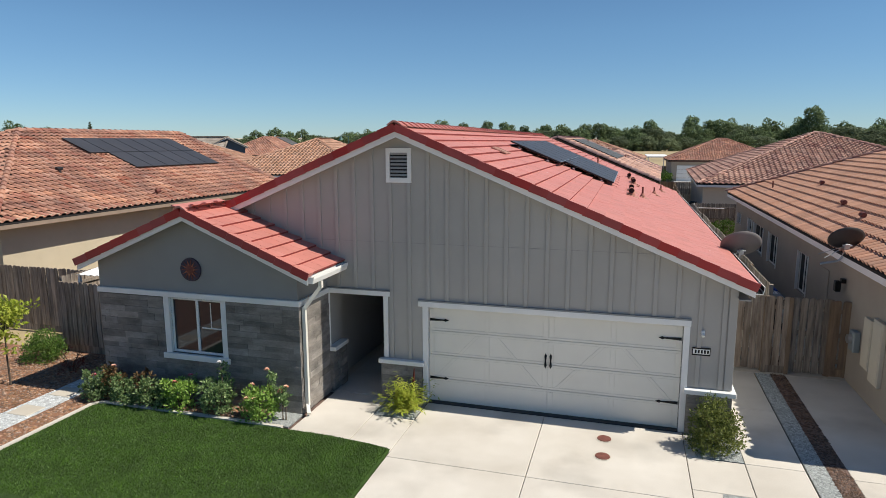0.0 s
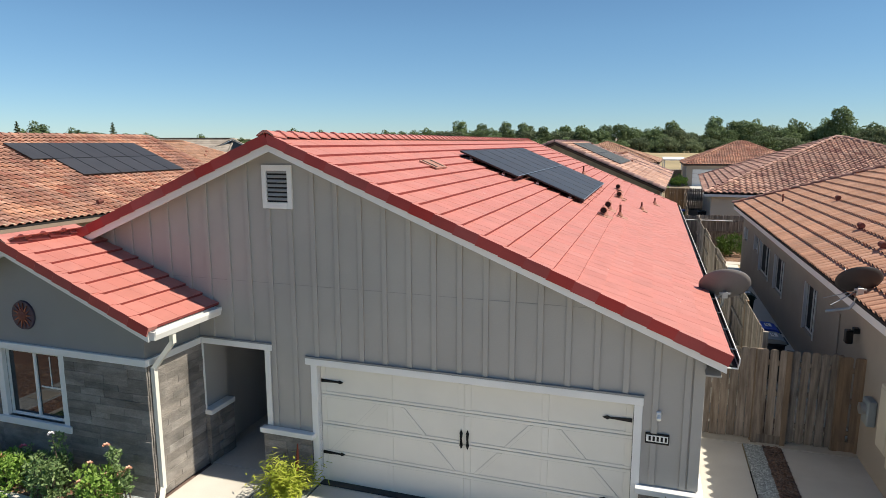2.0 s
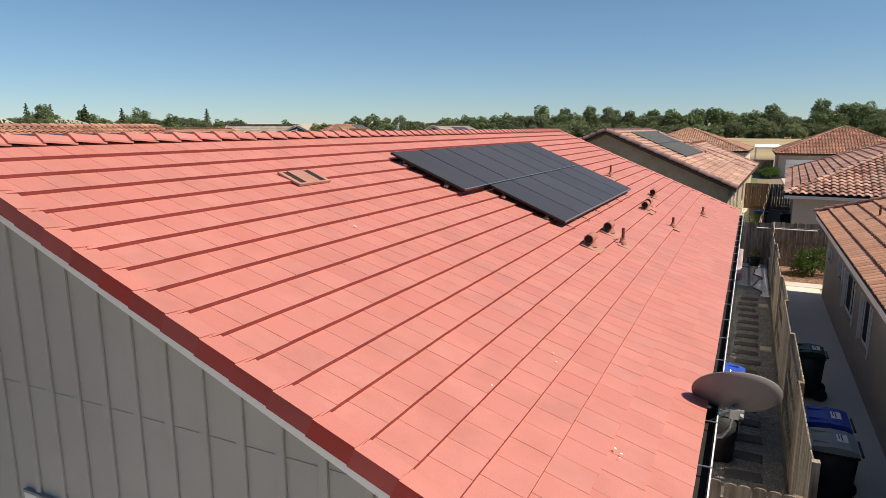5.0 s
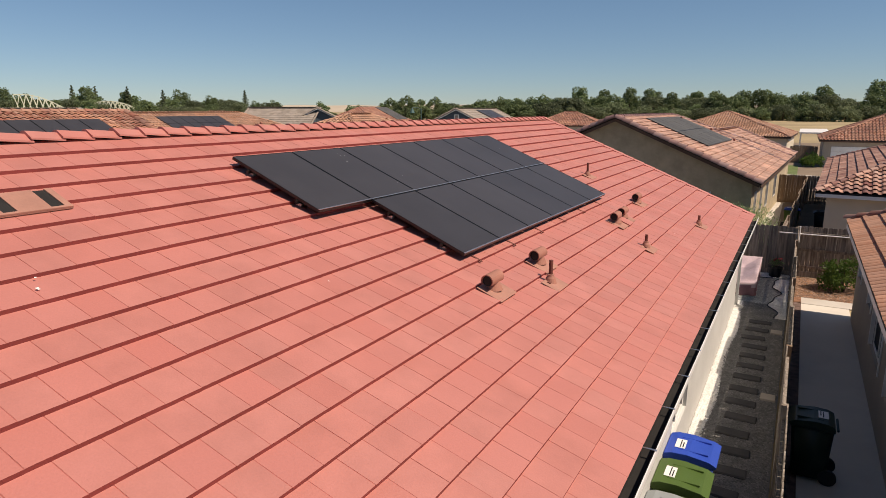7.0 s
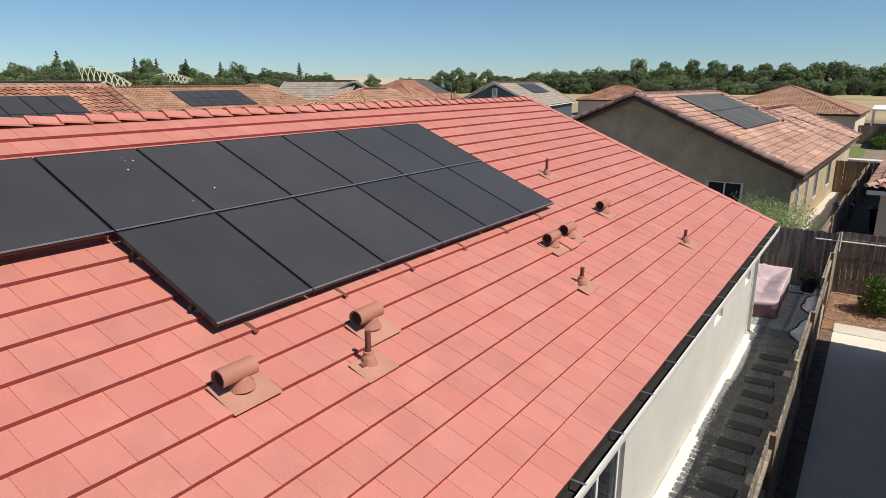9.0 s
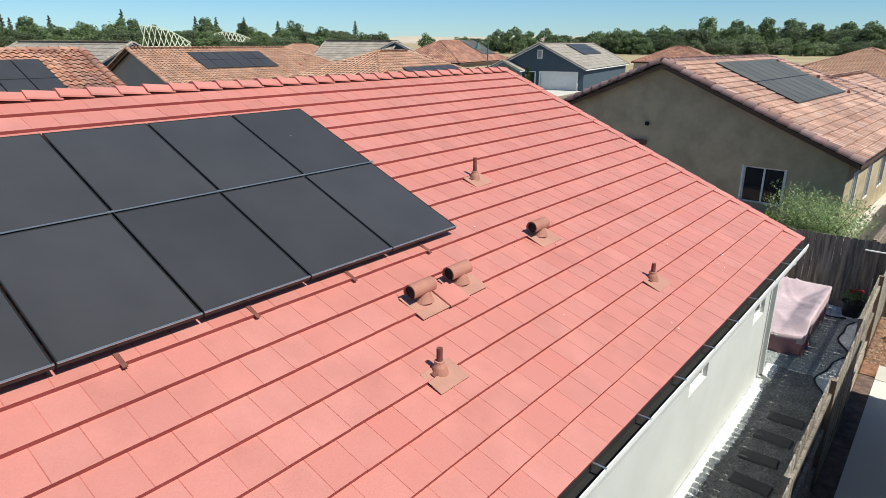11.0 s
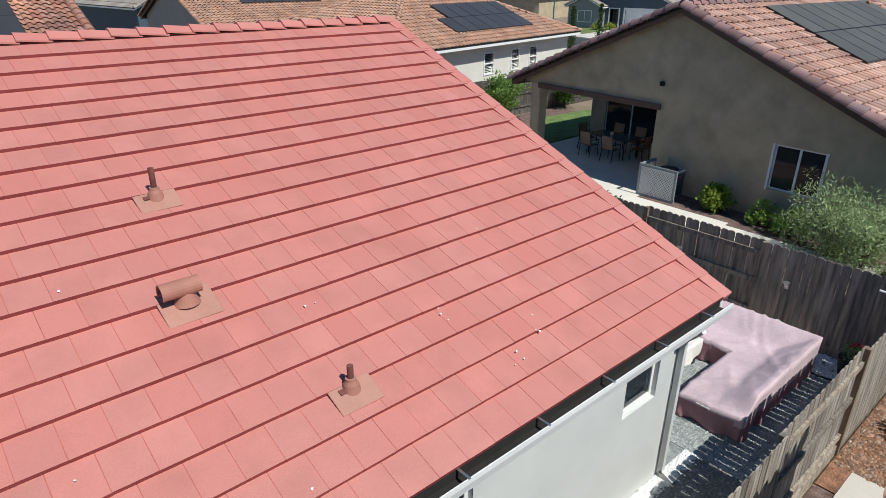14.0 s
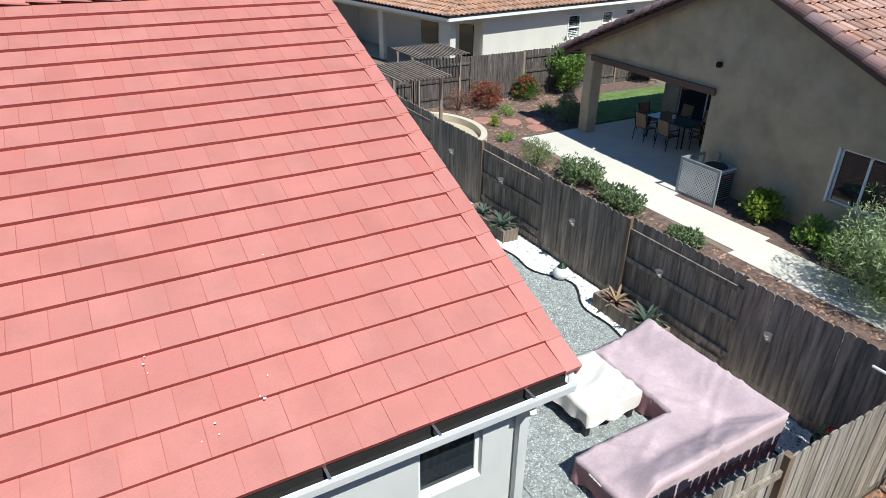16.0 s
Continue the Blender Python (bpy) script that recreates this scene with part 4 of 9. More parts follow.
stone_face(stone_back, "y", BY - 0.012, bay_hole[0] - 0.12, bay_hole[1] + 0.12, 0, 0.87, -1, rng)
stone_face(stone_back, "x", BX1 + 0.012, BY, WY0 - 0.03, 0, 2.2, 1, rng)
part("band", boxes((BX0 - 0.03, BX1 + 0.06, BY - 0.06, BY - 0.001, 2.2, 2.31), (BX1 + 0.001, BX1 + 0.06, BY, WY0 - 0.05, 2.2, 2.31), bevel=0.006), WHITE, house, "white trim band")
window(bay, "y", BY, *bay_hole, -1, trim=0.12, sill=True, bars=((-8.42, -7.95, 1.55, 1.575), (-8.2, -8.18, 1.58, 2.1)))

bm = bmesh.new()
STIP = 2.68
prism(bm, [(SRX + STIP, sdeck(SRX + STIP)), (SRX, SRZ), (SRX - STIP, sdeck(SRX - STIP)), (SRX - STIP, sdeck(SRX - STIP) - 0.03), (SRX, SRZ - 0.03), (SRX + STIP, sdeck(SRX + STIP) - 0.03)], "y", SY0 + 0.03, WY0 - 0.002)
bay_roof = part("bay_roof", bm, DARK, house, "small red tiled gable roof")
for s in (1, -1):
    e = SRX + s * STIP
    bm = bmesh.new()
    prism(bm, [(SRX, SRZ - 0.05), (e, sdeck(e) - 0.05), (e, sdeck(e) - 0.2), (SRX, SRZ - 0.2)], "y", SY0 + 0.02, SY0 + 0.06)
    part("bargeboard", bm, WHITE, bay_roof, "white rake board")
    bm = bmesh.new()
    prism(bm, [(SRX, SRZ - 0.07), (e, sdeck(e) - 0.07), (e, sdeck(e) - 0.09), (SRX, SRZ - 0.09)], "y", SY0 + 0.06, SY0 + 0.33)
    part("soffit", bm, SIDING, bay_roof)
e = SRX + STIP
for s in (1, -1):
    e = SRX + s * (STIP + 0.03)
    lay_tiles("roof_tile", (e, SY0 + 0.05 if s > 0 else WY0 - 0.02, sdeck(e)), (0, s, 0), (-s, 0, 0), SSL, WY0 - SY0 - 0.06, STIP + 0.03, TW, TE, flat_tile(TW, TE), RED_TILE_STUFF, RED_TILE, bay_roof, jitter=0.0015, nose=(RED_NOSE, RED_JOINT_SHADE),
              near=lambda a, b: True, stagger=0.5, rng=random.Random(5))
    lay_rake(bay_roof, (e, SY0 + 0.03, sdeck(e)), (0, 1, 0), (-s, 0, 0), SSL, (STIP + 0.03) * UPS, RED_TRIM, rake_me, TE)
for i in range(4):
    ob = link("ridge_tile", cap_me, RED_TILE)
    ob.matrix_basis = Matrix.Translation((SRX, SY0 + i * 0.39, SRZ + 0.035))
    ob.parent = bay_roof
    ob.matrix_parent_inverse = world_of(bay_roof).inverted()
e = SRX + STIP
bm = bmesh.new()
z = sdeck(e) - 0.03
prism(bm, [(e, z - 0.14), (e + 0.1, z - 0.14), (e + 0.13, z - 0.05), (e + 0.13, z), (e + 0.118, z), (e + 0.118, z - 0.05), (e + 0.09, z - 0.125), (e + 0.012, z - 0.125), (e + 0.012, z), (e, z)], "y", SY0 + 0.04, WY0 - 0.06)
prism(bm, [(e + 0.002, z - 0.13), (e + 0.1, z - 0.13), (e + 0.12, z - 0.05), (e + 0.12, z - 0.01), (e + 0.002, z - 0.01)], "y", SY0 + 0.03, SY0 + 0.05)
prism(bm, [(e + 0.002, z - 0.13), (e + 0.1, z - 0.13), (e + 0.12, z - 0.05), (e + 0.12, z - 0.01), (e + 0.002, z - 0.01)], "y", WY0 - 0.07, WY0 - 0.05)
part("gutter", bm, WHITE, house, "white metal eave gutter")
bm = bmesh.new()
obox(bm, (e + 0.05, SY0 + 0.45, z - 0.12), (e + 0.05, SY0 + 0.45, z - 0.3), 0.07, 0.07, up=(0, 1, 0))
obox(bm, (e + 0.05, SY0 + 0.45, z - 0.28), (BX1 + 0.1, BY + 0.06, 2.15), 0.07, 0.07)
obox(bm, (BX1 + 0.1, BY + 0.06, 2.18), (BX1 + 0.1, BY + 0.06, 0.16), 0.07, 0.07, up=(0, 1, 0))
obox(bm, (BX1 + 0.1, BY + 0.06, 0.18), (BX1 + 0.2, BY - 0.1, 0.06), 0.07, 0.07)
part("downspout", bm, DOOR_WHITE, house)

# sun disc on the bay gable
disc = thing("wall_ornament", (-8.53, BY, 2.8), "round painted metal sun ornament", "ornament")
bm = bmesh.new()
R = bmesh.ops.create_cone(bm, cap_ends=True, segments=40, radius1=0.245, radius2=0.235, depth=0.03)
bmesh.ops.rotate(bm, matrix=Matrix.Rotation(radians(90), 3, "X"), verts=bm.verts)
bmesh.ops.translate(bm, vec=(-8.53, BY - 0.02, 2.8), verts=bm.verts)
part("disc", bm, mat("dark_blue_enamel", (0.03, 0.025, 0.05), 0.45, 0.3, 14, 60, 0.2), disc)
for i in range(14):
    a = i * 2 * math.pi / 14
    bm = bmesh.new()
    pts = [(0.085 * math.cos(a - 0.2), 0.085 * math.sin(a - 0.2)), (0.21 * math.cos(a + 0.05), 0.21 * math.sin(a + 0.05)), (0.085 * math.cos(a + 0.2), 0.085 * math.sin(a + 0.2))]
    prism(bm, [(-8.53 + p[0], 2.8 + p[1]) for p in pts], "y", BY - 0.048, BY - 0.036)
    part("ray", bm, RUST if i % 2 else mat("copper_ray", (0.28, 0.10, 0.06), 0.5, 0.3, 9, 50, 0.2, metal=0.4), disc)
bm = bmesh.new()
bmesh.ops.create_uvsphere(bm, u_segments=16, v_segments=8, radius=0.09)
bmesh.ops.scale(bm, vec=(1, 0.35, 1), verts=bm.verts)
bmesh.ops.translate(bm, vec=(-8.53, BY - 0.04, 2.8), verts=bm.verts)
part("boss", bm, RUST, disc, smooth=True)


# ---- the other houses ----
WAVE = wave_tile(0.30, 0.37, 8)
WAVE_FAR = wave_tile(0.30, 0.37, 6)
WAVE_FINE = wave_tile(0.24, 0.37, 9, 0.046)


def roofed_house(label, size, turn_at, eave_z, slope, ends, wall_mat, tile_mat, piece_mat, cap_mat, ground, tile=None, tw=0.30, te=0.37, flat=False, near=None,
                 inset=0.38, fascia=None, limit=200, holes=None, group="houses of the estate", walls=True, hip0=None):
    """A house in its own measures: u runs along the ridge from 0 to size[0], v across from 0 to size[1]; turn_at is its pose.
    ends: how the roof ends at u = 0 and at u = size[0], gable or hip. holes: openings by wall side, (u0, u1, z0, z1)."""
    L, W = size
    half = W / 2
    top = eave_z + slope * half
    h = thing("house", (0, 0, 0), label, "house", group)
    hip0 = hip0 or half
    e0 = hip0 if ends[0] == "hip" else 0.0
    e1 = L - half if ends[1] == "hip" else L
    ups = math.sqrt(1 + slope * slope)
    # deck
    V = [(0, 0, eave_z), (L, 0, eave_z), (L, W, eave_z), (0, W, eave_z), (e0, half, top), (e1, half, top)]
    F = [(0, 1, 5, 4), (2, 3, 4, 5)]
    if ends[0] == "hip":
        F.append((3, 0, 4))
    if ends[1] == "hip":
        F.append((1, 2, 5))
    low = [(x, y, z - 0.05) for x, y, z in V]
    V2 = V + low
    F2 = F + [tuple(reversed([i + 6 for i in f])) for f in F]
    for a, b in ((0, 1), (2, 3)) + (((3, 0),) if ends[0] == "hip" else ((0, 4), (4, 3))) + (((1, 2),) if ends[1] == "hip" else ((1, 5), (5, 2))):
        F2.append((a, b, b + 6, a + 6))
    r = sheet("roof", V2, F2, DARK, h, "tiled roof")
    T = tile or WAVE

    def keeper(flip):
        def keep(a, b):
            bh = b / ups
            u = L - a if flip else a
            return (ends[0] != "hip" or u >= bh * hip0 / half - 0.05) and (ends[1] != "hip" or u <= L - bh + 0.05)
        return keep

    lay_tiles("roof_tile", (0, 0, eave_z), (1, 0, 0), (0, 1, 0), slope, L, half, tw, te, T, tile_mat, piece_mat, r, keep=keeper(False), near=near and (lambda a, b: near("right", a, b)), limit=limit, stagger=0.5 if flat else 0)
    lay_tiles("roof_tile", (L, W, eave_z), (-1, 0, 0), (0, -1, 0), slope, L, half, tw, te, T, tile_mat, piece_mat, r, keep=keeper(True), near=near and (lambda a, b: near("left", a, b)), limit=limit, stagger=0.5 if flat else 0)
    for k, end in enumerate(ends):
        if end == "hip":
            corner = (0, W, eave_z) if k == 0 else (L, 0, eave_z)
            run_e = hip0 if k == 0 else half
            slope_e = slope * half / run_e
            in_e = half / run_e / math.sqrt(1 + slope_e * slope_e)
            lay_tiles("roof_tile", corner, (0, -1 if k == 0 else 1, 0), (1 if k == 0 else -1, 0, 0), slope_e, W, run_e, tw, te, T, tile_mat, piece_mat, r,
                      keep=lambda a, b, q=in_e: b * q - 0.05 <= a <= W - b * q + 0.05, near=near and (lambda a, b, k=k: near("end%d" % k, a, b)), limit=limit)
    caps("ridge_tiles", (e0, half, top + 0.03), (e1, half, top + 0.03), 0.11, cap_mat, r)
    for k, end in enumerate(ends):
        u, ue = (0, e0) if k == 0 else (L, e1)
        if end == "hip":
            for v in (0, W):
                caps("hip_tiles", (u, v, eave_z + 0.05), (ue, half, top + 0.04), 0.1, cap_mat, r)
        else:
            du = -0.02 if k == 0 else 0.02
            for v in (0, W):
                caps("rake_tiles", (u + du, v, eave_z + 0.01), (u + du, half, top + 0.01), 0.17, cap_mat, r, sides=10)
    # fascia under the eaves
    fm = fascia or TRIM_BROWN
    bm = bmesh.new()
    for v, s in ((0.0, 1), (W, -1)):
        obox(bm, (0.02, v + s * 0.03, eave_z - 0.1), (L - 0.02, v + s * 0.03, eave_z - 0.1), 0.05, 0.17)
    for k, end in enumerate(ends):
        u, s = (0.0, 1) if k == 0 else (L, -1)
        if end == "hip":
            obox(bm, (u + s * 0.03, 0.06, eave_z - 0.1), (u + s * 0.03, W - 0.06, eave_z - 0.1), 0.05, 0.17)
        else:
            for v0, s0 in ((0.0, 1), (W, -1)):
                obox(bm, (u + s * 0.03, v0 + s0 * 0.06, eave_z - 0.08), (u + s * 0.03, half, top - 0.1), 0.05, 0.16)
    part("fascia", bm, fm, r)
    if walls:
        holes = holes or {}
        i0, i1 = inset, inset
        zt = eave_z + slope * inset - 0.07
        w1 = wall_with_holes(bmesh.new(), "y", i0, i0 + 0.2, i0, L - i0, ground, zt, holes.get("right", []))
        part("wall", w1, wall_mat, h)
        w2 = wall_with_holes(bmesh.new(), "y", W - i0 - 0.2, W - i0, i0, L - i0, ground, zt, holes.get("left", []))
        part("wall", w2, wall_mat, h)
        for k, end in enumerate(ends):
            a, b = (i0, i0 + 0.2) if k == 0 else (L - i0 - 0.2, L - i0)
            if end == "hip":
                bm = wall_with_holes(bmesh.new(), "x", a, b, i0 + 0.2, W - i0 - 0.2, ground, zt, holes.get("end%d" % k, []))
            else:
                hs = holes.get("end%d" % k, [])
                bm = wall_with_holes(bmesh.new(), "x", a, b, i0 + 0.2, W - i0 - 0.2, ground, zt, hs)
                prism(bm, [(i0, zt), (W - i0, zt), (half, top - 0.07)], "x", a, b)
            part("wall", bm, wall_mat, h)
        part("inner_floor", boxes((i0 + 0.2, L - i0 - 0.2, i0 + 0.2, W - i0 - 0.2, ground - 0.2, ground - 0.01)), DARK, h)
        sof = bmesh.new()
        box(sof, 0.06, L - 0.06, 0.06, i0 - 0.001, zt - 0.14, zt - 0.12)
        box(sof, 0.06, L - 0.06, W - i0 + 0.001, W - 0.06, zt - 0.14, zt - 0.12)
        part("soffit", sof, wall_mat, h)
    h.matrix_basis = turn_at
    return h, r


def side_pose(x, y, yaw=0):
    """Ridge along world y, the eave at v = 0 on the world's +x side, starting at (x, y)."""
    return pose(x, y, 0, 0, 0, 90 + yaw)


# neighbour across the side yard: eave towards us at its v = W side, ridge along y
NRX, NRY0, NRY1, NRW = 4.42, 11.5, 32.9, 12.8
NR_WINDOWS = [(19.6, 20.7, 1.0, 2.15), (23.5, 24.9, 1.08, 2.12), (25.9, 27.8, 1.08, 2.12), (28.3, 29.15, 1.62, 2.14), (31.0, 31.85, 1.62, 2.1)]
NR_OPENINGS = [(a - NRY0, b - NRY0, c, d) for a, b, c, d in NR_WINDOWS]


def nr_near(side, a, b):
    return side == "left" and b < 3.0 and a < 18


nr, nr_roof = roofed_house("brown tile roofed house with taupe stucco", (NRY1 - NRY0, NRW), side_pose(NRX + NRW, NRY0), 2.93, 0.42, ("gable", "hip"), STUCCO_TAUPE, CLAY, CLAY_PART, CLAY_CAP, 0.0,
                           tile=WAVE_FINE, tw=0.24, near=nr_near, limit=300, fascia=WHITE, holes={"left": NR_OPENINGS})
# neighbour on the other side
NLX, NLY0, NLY1, NLW = -18.7, 14.65, 32.1, 14.3
nl, nl_roof = roofed_house("red clay tile roofed house with tan stucco", (NLY1 - NLY0, NLW), side_pose(NLX, NLY0), 2.85, 0.42, ("hip", "gable"), STUCCO_TAN, CLAY_RED, CLAY_RED_PART, CLAY_RED, 0.0,
                           near=lambda s, a, b: s == "right" and a < 12, limit=200, inset=0.68, fascia=FASCIA_TAN)
# house behind the rear fence
R1X, R1Y0, R1Y1, R1W, R1Z, R1S = 1.79, 43.0, 61.5, 13.08, 2.80, 0.425
r1, r1_roof = roofed_house("brown stucco house with plum-edged clay tile roof", (R1Y1 - R1Y0, R1W), side_pose(R1X, R1Y0), R1Z, R1S, ("gable", "hip"), STUCCO_BROWN, CLAY_MIX, CLAY_MIX_PART, CLAY_DARK, 0.15,
                           near=lambda s, a, b: s == "right" and a < 14, limit=300, holes={"end0": [(7.12, 12.61, 0.15, 2.75), (2.12, 3.43, 1.05, 2.28)], "left": [(0.38, 4.7, 0.15, 2.75)], "right": [(1.5, 2.1, 1.0, 2.2), (4.0, 4.6, 1.0, 2.2), (6.6, 7.5, 1.0, 2.2), (11.0, 12.2, 1.0, 2.2)]})
# lower wing of that house, its eave in line
r1_wing, r1_wing_roof = roofed_house("low rear wing of the brown stucco house", (9.5, 8.4), side_pose(R1X - 0.03, 56.0), R1Z - 0.03, R1S, ("gable", "gable"), STUCCO_BROWN, CLAY_MIX, CLAY_MIX_PART, CLAY_DARK, 0.15)
roofed_house("hipped plum-brown tile house", (17.2, 18.4), pose(3.75, 40.3, 0, 0, 0, -2.7), 2.85, 0.326, ("hip", "hip"), STUCCO_CREAM, CLAY_PLUM, CLAY_RED_PART, CLAY_PLUM, 0.15, fascia=WHITE, hip0=7.6)
roofed_house("far hipped house with white garage door", (14.0, 13.0), pose(4.6, 87, 0), 2.9, 0.42, ("hip", "hip"), STUCCO_TAUPE, CLAY_RED, CLAY_RED_PART, CLAY_RED, 0.15, tile=WAVE_FAR)
roofed_house("far hipped clay tile house", (16.0, 16.0), pose(-14.1, 97.4, 0, 0, 0, -2.1), 2.75, 0.36, ("hip", "hip"), STUCCO_CREAM, CLAY_ORANGE, CLAY_RED_PART, CLAY_RED, 0.15, tile=WAVE_FAR)
ha, ha_roof = roofed_house("orange tile house with grey gable", (20.0, 12.6), side_pose(-37.75, 42.6), 3.0, 0.42, ("gable", "hip"), STUCCO_GREY, CLAY_ORANGE, CLAY_RED_PART, CLAY_ORANGE, 0.15, tile=WAVE_FAR)
HB_WINDOWS = [(8.18, 9.0, 1.2, 2.28), (10.82, 11.54, 1.2, 2.28), (12.72, 13.46, 1.2, 2.28)]
HB_POSE = side_pose(-18.65, 43.02, 8.8)
hb, hb_roof = roofed_house("pale hipped tile house with white fascia", (17.75, 12.6), HB_POSE, 2.92, 0.42, ("hip", "hip"), STUCCO_MILK, CLAY_ORANGE, CLAY_RED_PART, CLAY_ORANGE, 0.15, fascia=WHITE,
                           inset=0.6, hip0=8.25, holes={"right": [(0.9, 2.5, 0.15, 2.5), *HB_WINDOWS], "end0": [(1.4, 6.0, 0.15, 2.5), (6.4, 11.3, 0.15, 2.5)]})
FAR_FLAT = flat_tile(0.66, 0.72)


def far_flat_house(label, size, turn_at, eave, slope, holes=None):
    return roofed_house(label, size, turn_at, eave, slope, ("gable", "gable"), SIDING_BLUE, SLATE, SLATE, SLATE, 0.15, tile=FAR_FLAT, tw=0.66, te=0.72, flat=True, fascia=WHITE, holes=holes)


def local_part(name, bm, material, parent, label=""):
    """A part given in its house's own measures."""
    o = part(name, bm, material, parent, label)
    o.matrix_parent_inverse = Matrix()
    return o


def window_in(h, wall_u, a, b, z0, z1, side, out):
    """White frame, mullion and dark glass set into a house's wall; side: the wall runs along u or along v."""
    def bx(p, q, r, s, lo, hi):
        return boxes((p, q, lo, hi, r, s)) if side == "u" else boxes((lo, hi, p, q, r, s))
    f, k = 0.07, out
    n0, n1 = sorted((wall_u + k * 0.03, wall_u - k * 0.05))
    bm = bmesh.new()
    for p, q, r, s in ((a - f, b + f, z0 - f, z0), (a - f, b + f, z1, z1 + f), (a - f, a, z0, z1), (b, b + f, z0, z1), ((a + b) / 2 - 0.025, (a + b) / 2 + 0.025, z0, z1)):
        box(bm, *((p, q, n0, n1, r, s) if side == "u" else (n0, n1, p, q, r, s)))
    w = local_part("window", bm, WHITE, h, "white-framed window")
    g0, g1 = sorted((wall_u - k * 0.06, wall_u - k * 0.09))
    local_part("pane", bx(a, b, z0, z1, g0, g1), GLASS, w)


for a, b in ((1.5, 2.1), (4.0, 4.6), (6.6, 7.5), (11.0, 12.2)):
    window_in(r1, 0.38, a, b, 1.0, 2.2, "u", -1)
for a, b, z0, z1 in HB_WINDOWS:
    n0, n1, zm = 0.555, 0.65, (z0 + z1) / 2
    w = local_part("window", boxes((a - 0.06, a, n0, n1, z0 - 0.06, z1 + 0.06), (b, b + 0.06, n0, n1, z0 - 0.06, z1 + 0.06), (a, b, n0, n1, z0 - 0.06, z0), (a, b, n0, n1, z1, z1 + 0.06), (a, b, n0 + 0.02, n1, zm - 0.03, zm + 0.03)), WHITE, hb, "white single-hung window")
    for lo, hi in ((z0, zm - 0.03), (zm + 0.03, z1)):
        local_part("pane", boxes((a, b, 0.63, 0.636, lo, hi)), GLASS_CLEAR, w).visible_shadow = False
    slats = int((z1 - z0) / 0.085)
    for i in range(slats):
        bm = bmesh.new()
        z = z0 + 0.04 + i * 0.085
        obox(bm, (a + 0.01, 0.685, z), (b - 0.01, 0.685, z), 0.07, 0.008, up=(0, -0.55, 0.83))
        local_part("blind_slat", bm, BLIND, w)
    local_part("reveal", boxes((a - 0.05, b + 0.05, 0.78, 0.79, z0 - 0.05, z1 + 0.05)), DARK, w)

local_part("porch_wall", boxes((2.7, 2.8, 0.8, 11.8, 0.15, 2.6)), STUCCO_MILK, hb)
local_part("porch_door", boxes((2.66, 2.7, 1.5, 2.5, 0.17, 2.2)), GLASS, hb, "dark porch door")
local_part("porch_window", boxes((2.66, 2.7, 4.2, 5.6, 0.9, 2.2)), GLASS, hb, "dark porch window")
local_part("porch_floor", boxes((0.6, 2.7, 0.8, 11.8, 0.12, 0.2)), CONCRETE_GREY, hb)
HC_POSE = side_pose(-34.4, 95.0, 12)
hc, hc_roof = far_flat_house("slate-blue house with grey roof and white garage", (25.0, 12.6), HC_POSE, 2.9, 0.49, {"end0": [(1.3, 6.1, 0.15, 2.35), (6.9, 8.0, 0.15, 2.4)]})
gd = boxes((0.5, 0.55, 1.3, 6.1, 0.16, 2.34))
for i in range(4):
    box(gd, 0.475, 0.5, 1.34, 6.06, 0.2 + i * 0.535, 0.7 + i * 0.535)
local_part("garage_door", gd, WHITE, hc, "white panelled garage door")
for y0, y1, z0, z1 in ((1.1, 1.3, 0.15, 2.55), (6.1, 6.3, 0.15, 2.55), (1.3, 6.1, 2.35, 2.55), (6.75, 6.9, 0.15, 2.5), (8.0, 8.15, 0.15, 2.5), (6.9, 8.0, 2.4, 2.5)):
    local_part("casing", boxes((0.33, 0.38, y0, y1, z0, z1)), WHITE, hc)
local_part("porch_wall", boxes((2.2, 2.3, 6.5, 8.4, 0.15, 2.5)), STUCCO_GREY, hc)
gv = boxes((0.32, 0.38, 5.95, 6.65, 4.1, 5.2))
local_part("gable_vent_frame", gv, WHITE, hc)
local_part("gable_vent", boxes((0.3, 0.319, 6.07, 6.53, 4.22, 5.08)), SLATE, hc)
bay_pose = HC_POSE @ pose(-1.4, 8.25, 0)
bay, bay_roof = roofed_house("bay", (3.6, 4.9), bay_pose, 2.65, 0.48, ("gable", "gable"), STUCCO_GREY, SLATE, SLATE, SLATE, 0.15, tile=FAR_FLAT, tw=0.66, te=0.72, flat=True, fascia=WHITE)
window_in(bay, 0.38, 1.5, 3.2, 0.9, 2.1, "v", -1)
for c in list(bay.children):
    c.parent = hc
    c.matrix_basis = pose(-1.4, 8.25, 0)
    c.name = "bay_" + c.name.split(".")[0]
bpy.data.objects.remove(bay)
hr, hr_roof = roofed_house("red tile house with solar panels", (22.0, 12.6), side_pose(-56, 97, 14), 3.1, 0.5, ("hip", "hip"), STUCCO_BROWN, CLAY_RED, CLAY_RED_PART, CLAY_RED, 0.15, tile=WAVE_FAR)
far_flat_house("slate-blue house with weathered grey roof", (20.0, 11.2), pose(-60, 55.7, 0, 0, 0, 189), 3.2, 0.5)
far_flat_house("grey-roofed slate-blue house beside the golden field", (12.0, 11.0), pose(-73.9, 83.4, 0, 0, 0, 22.2), 3.4, 0.5)
far_flat_house("slate-blue gabled wing with white trim", (7.0, 6.5), pose(-61.7, 93.6, 0, 0, 0, 129.7), 4.5, 0.5)
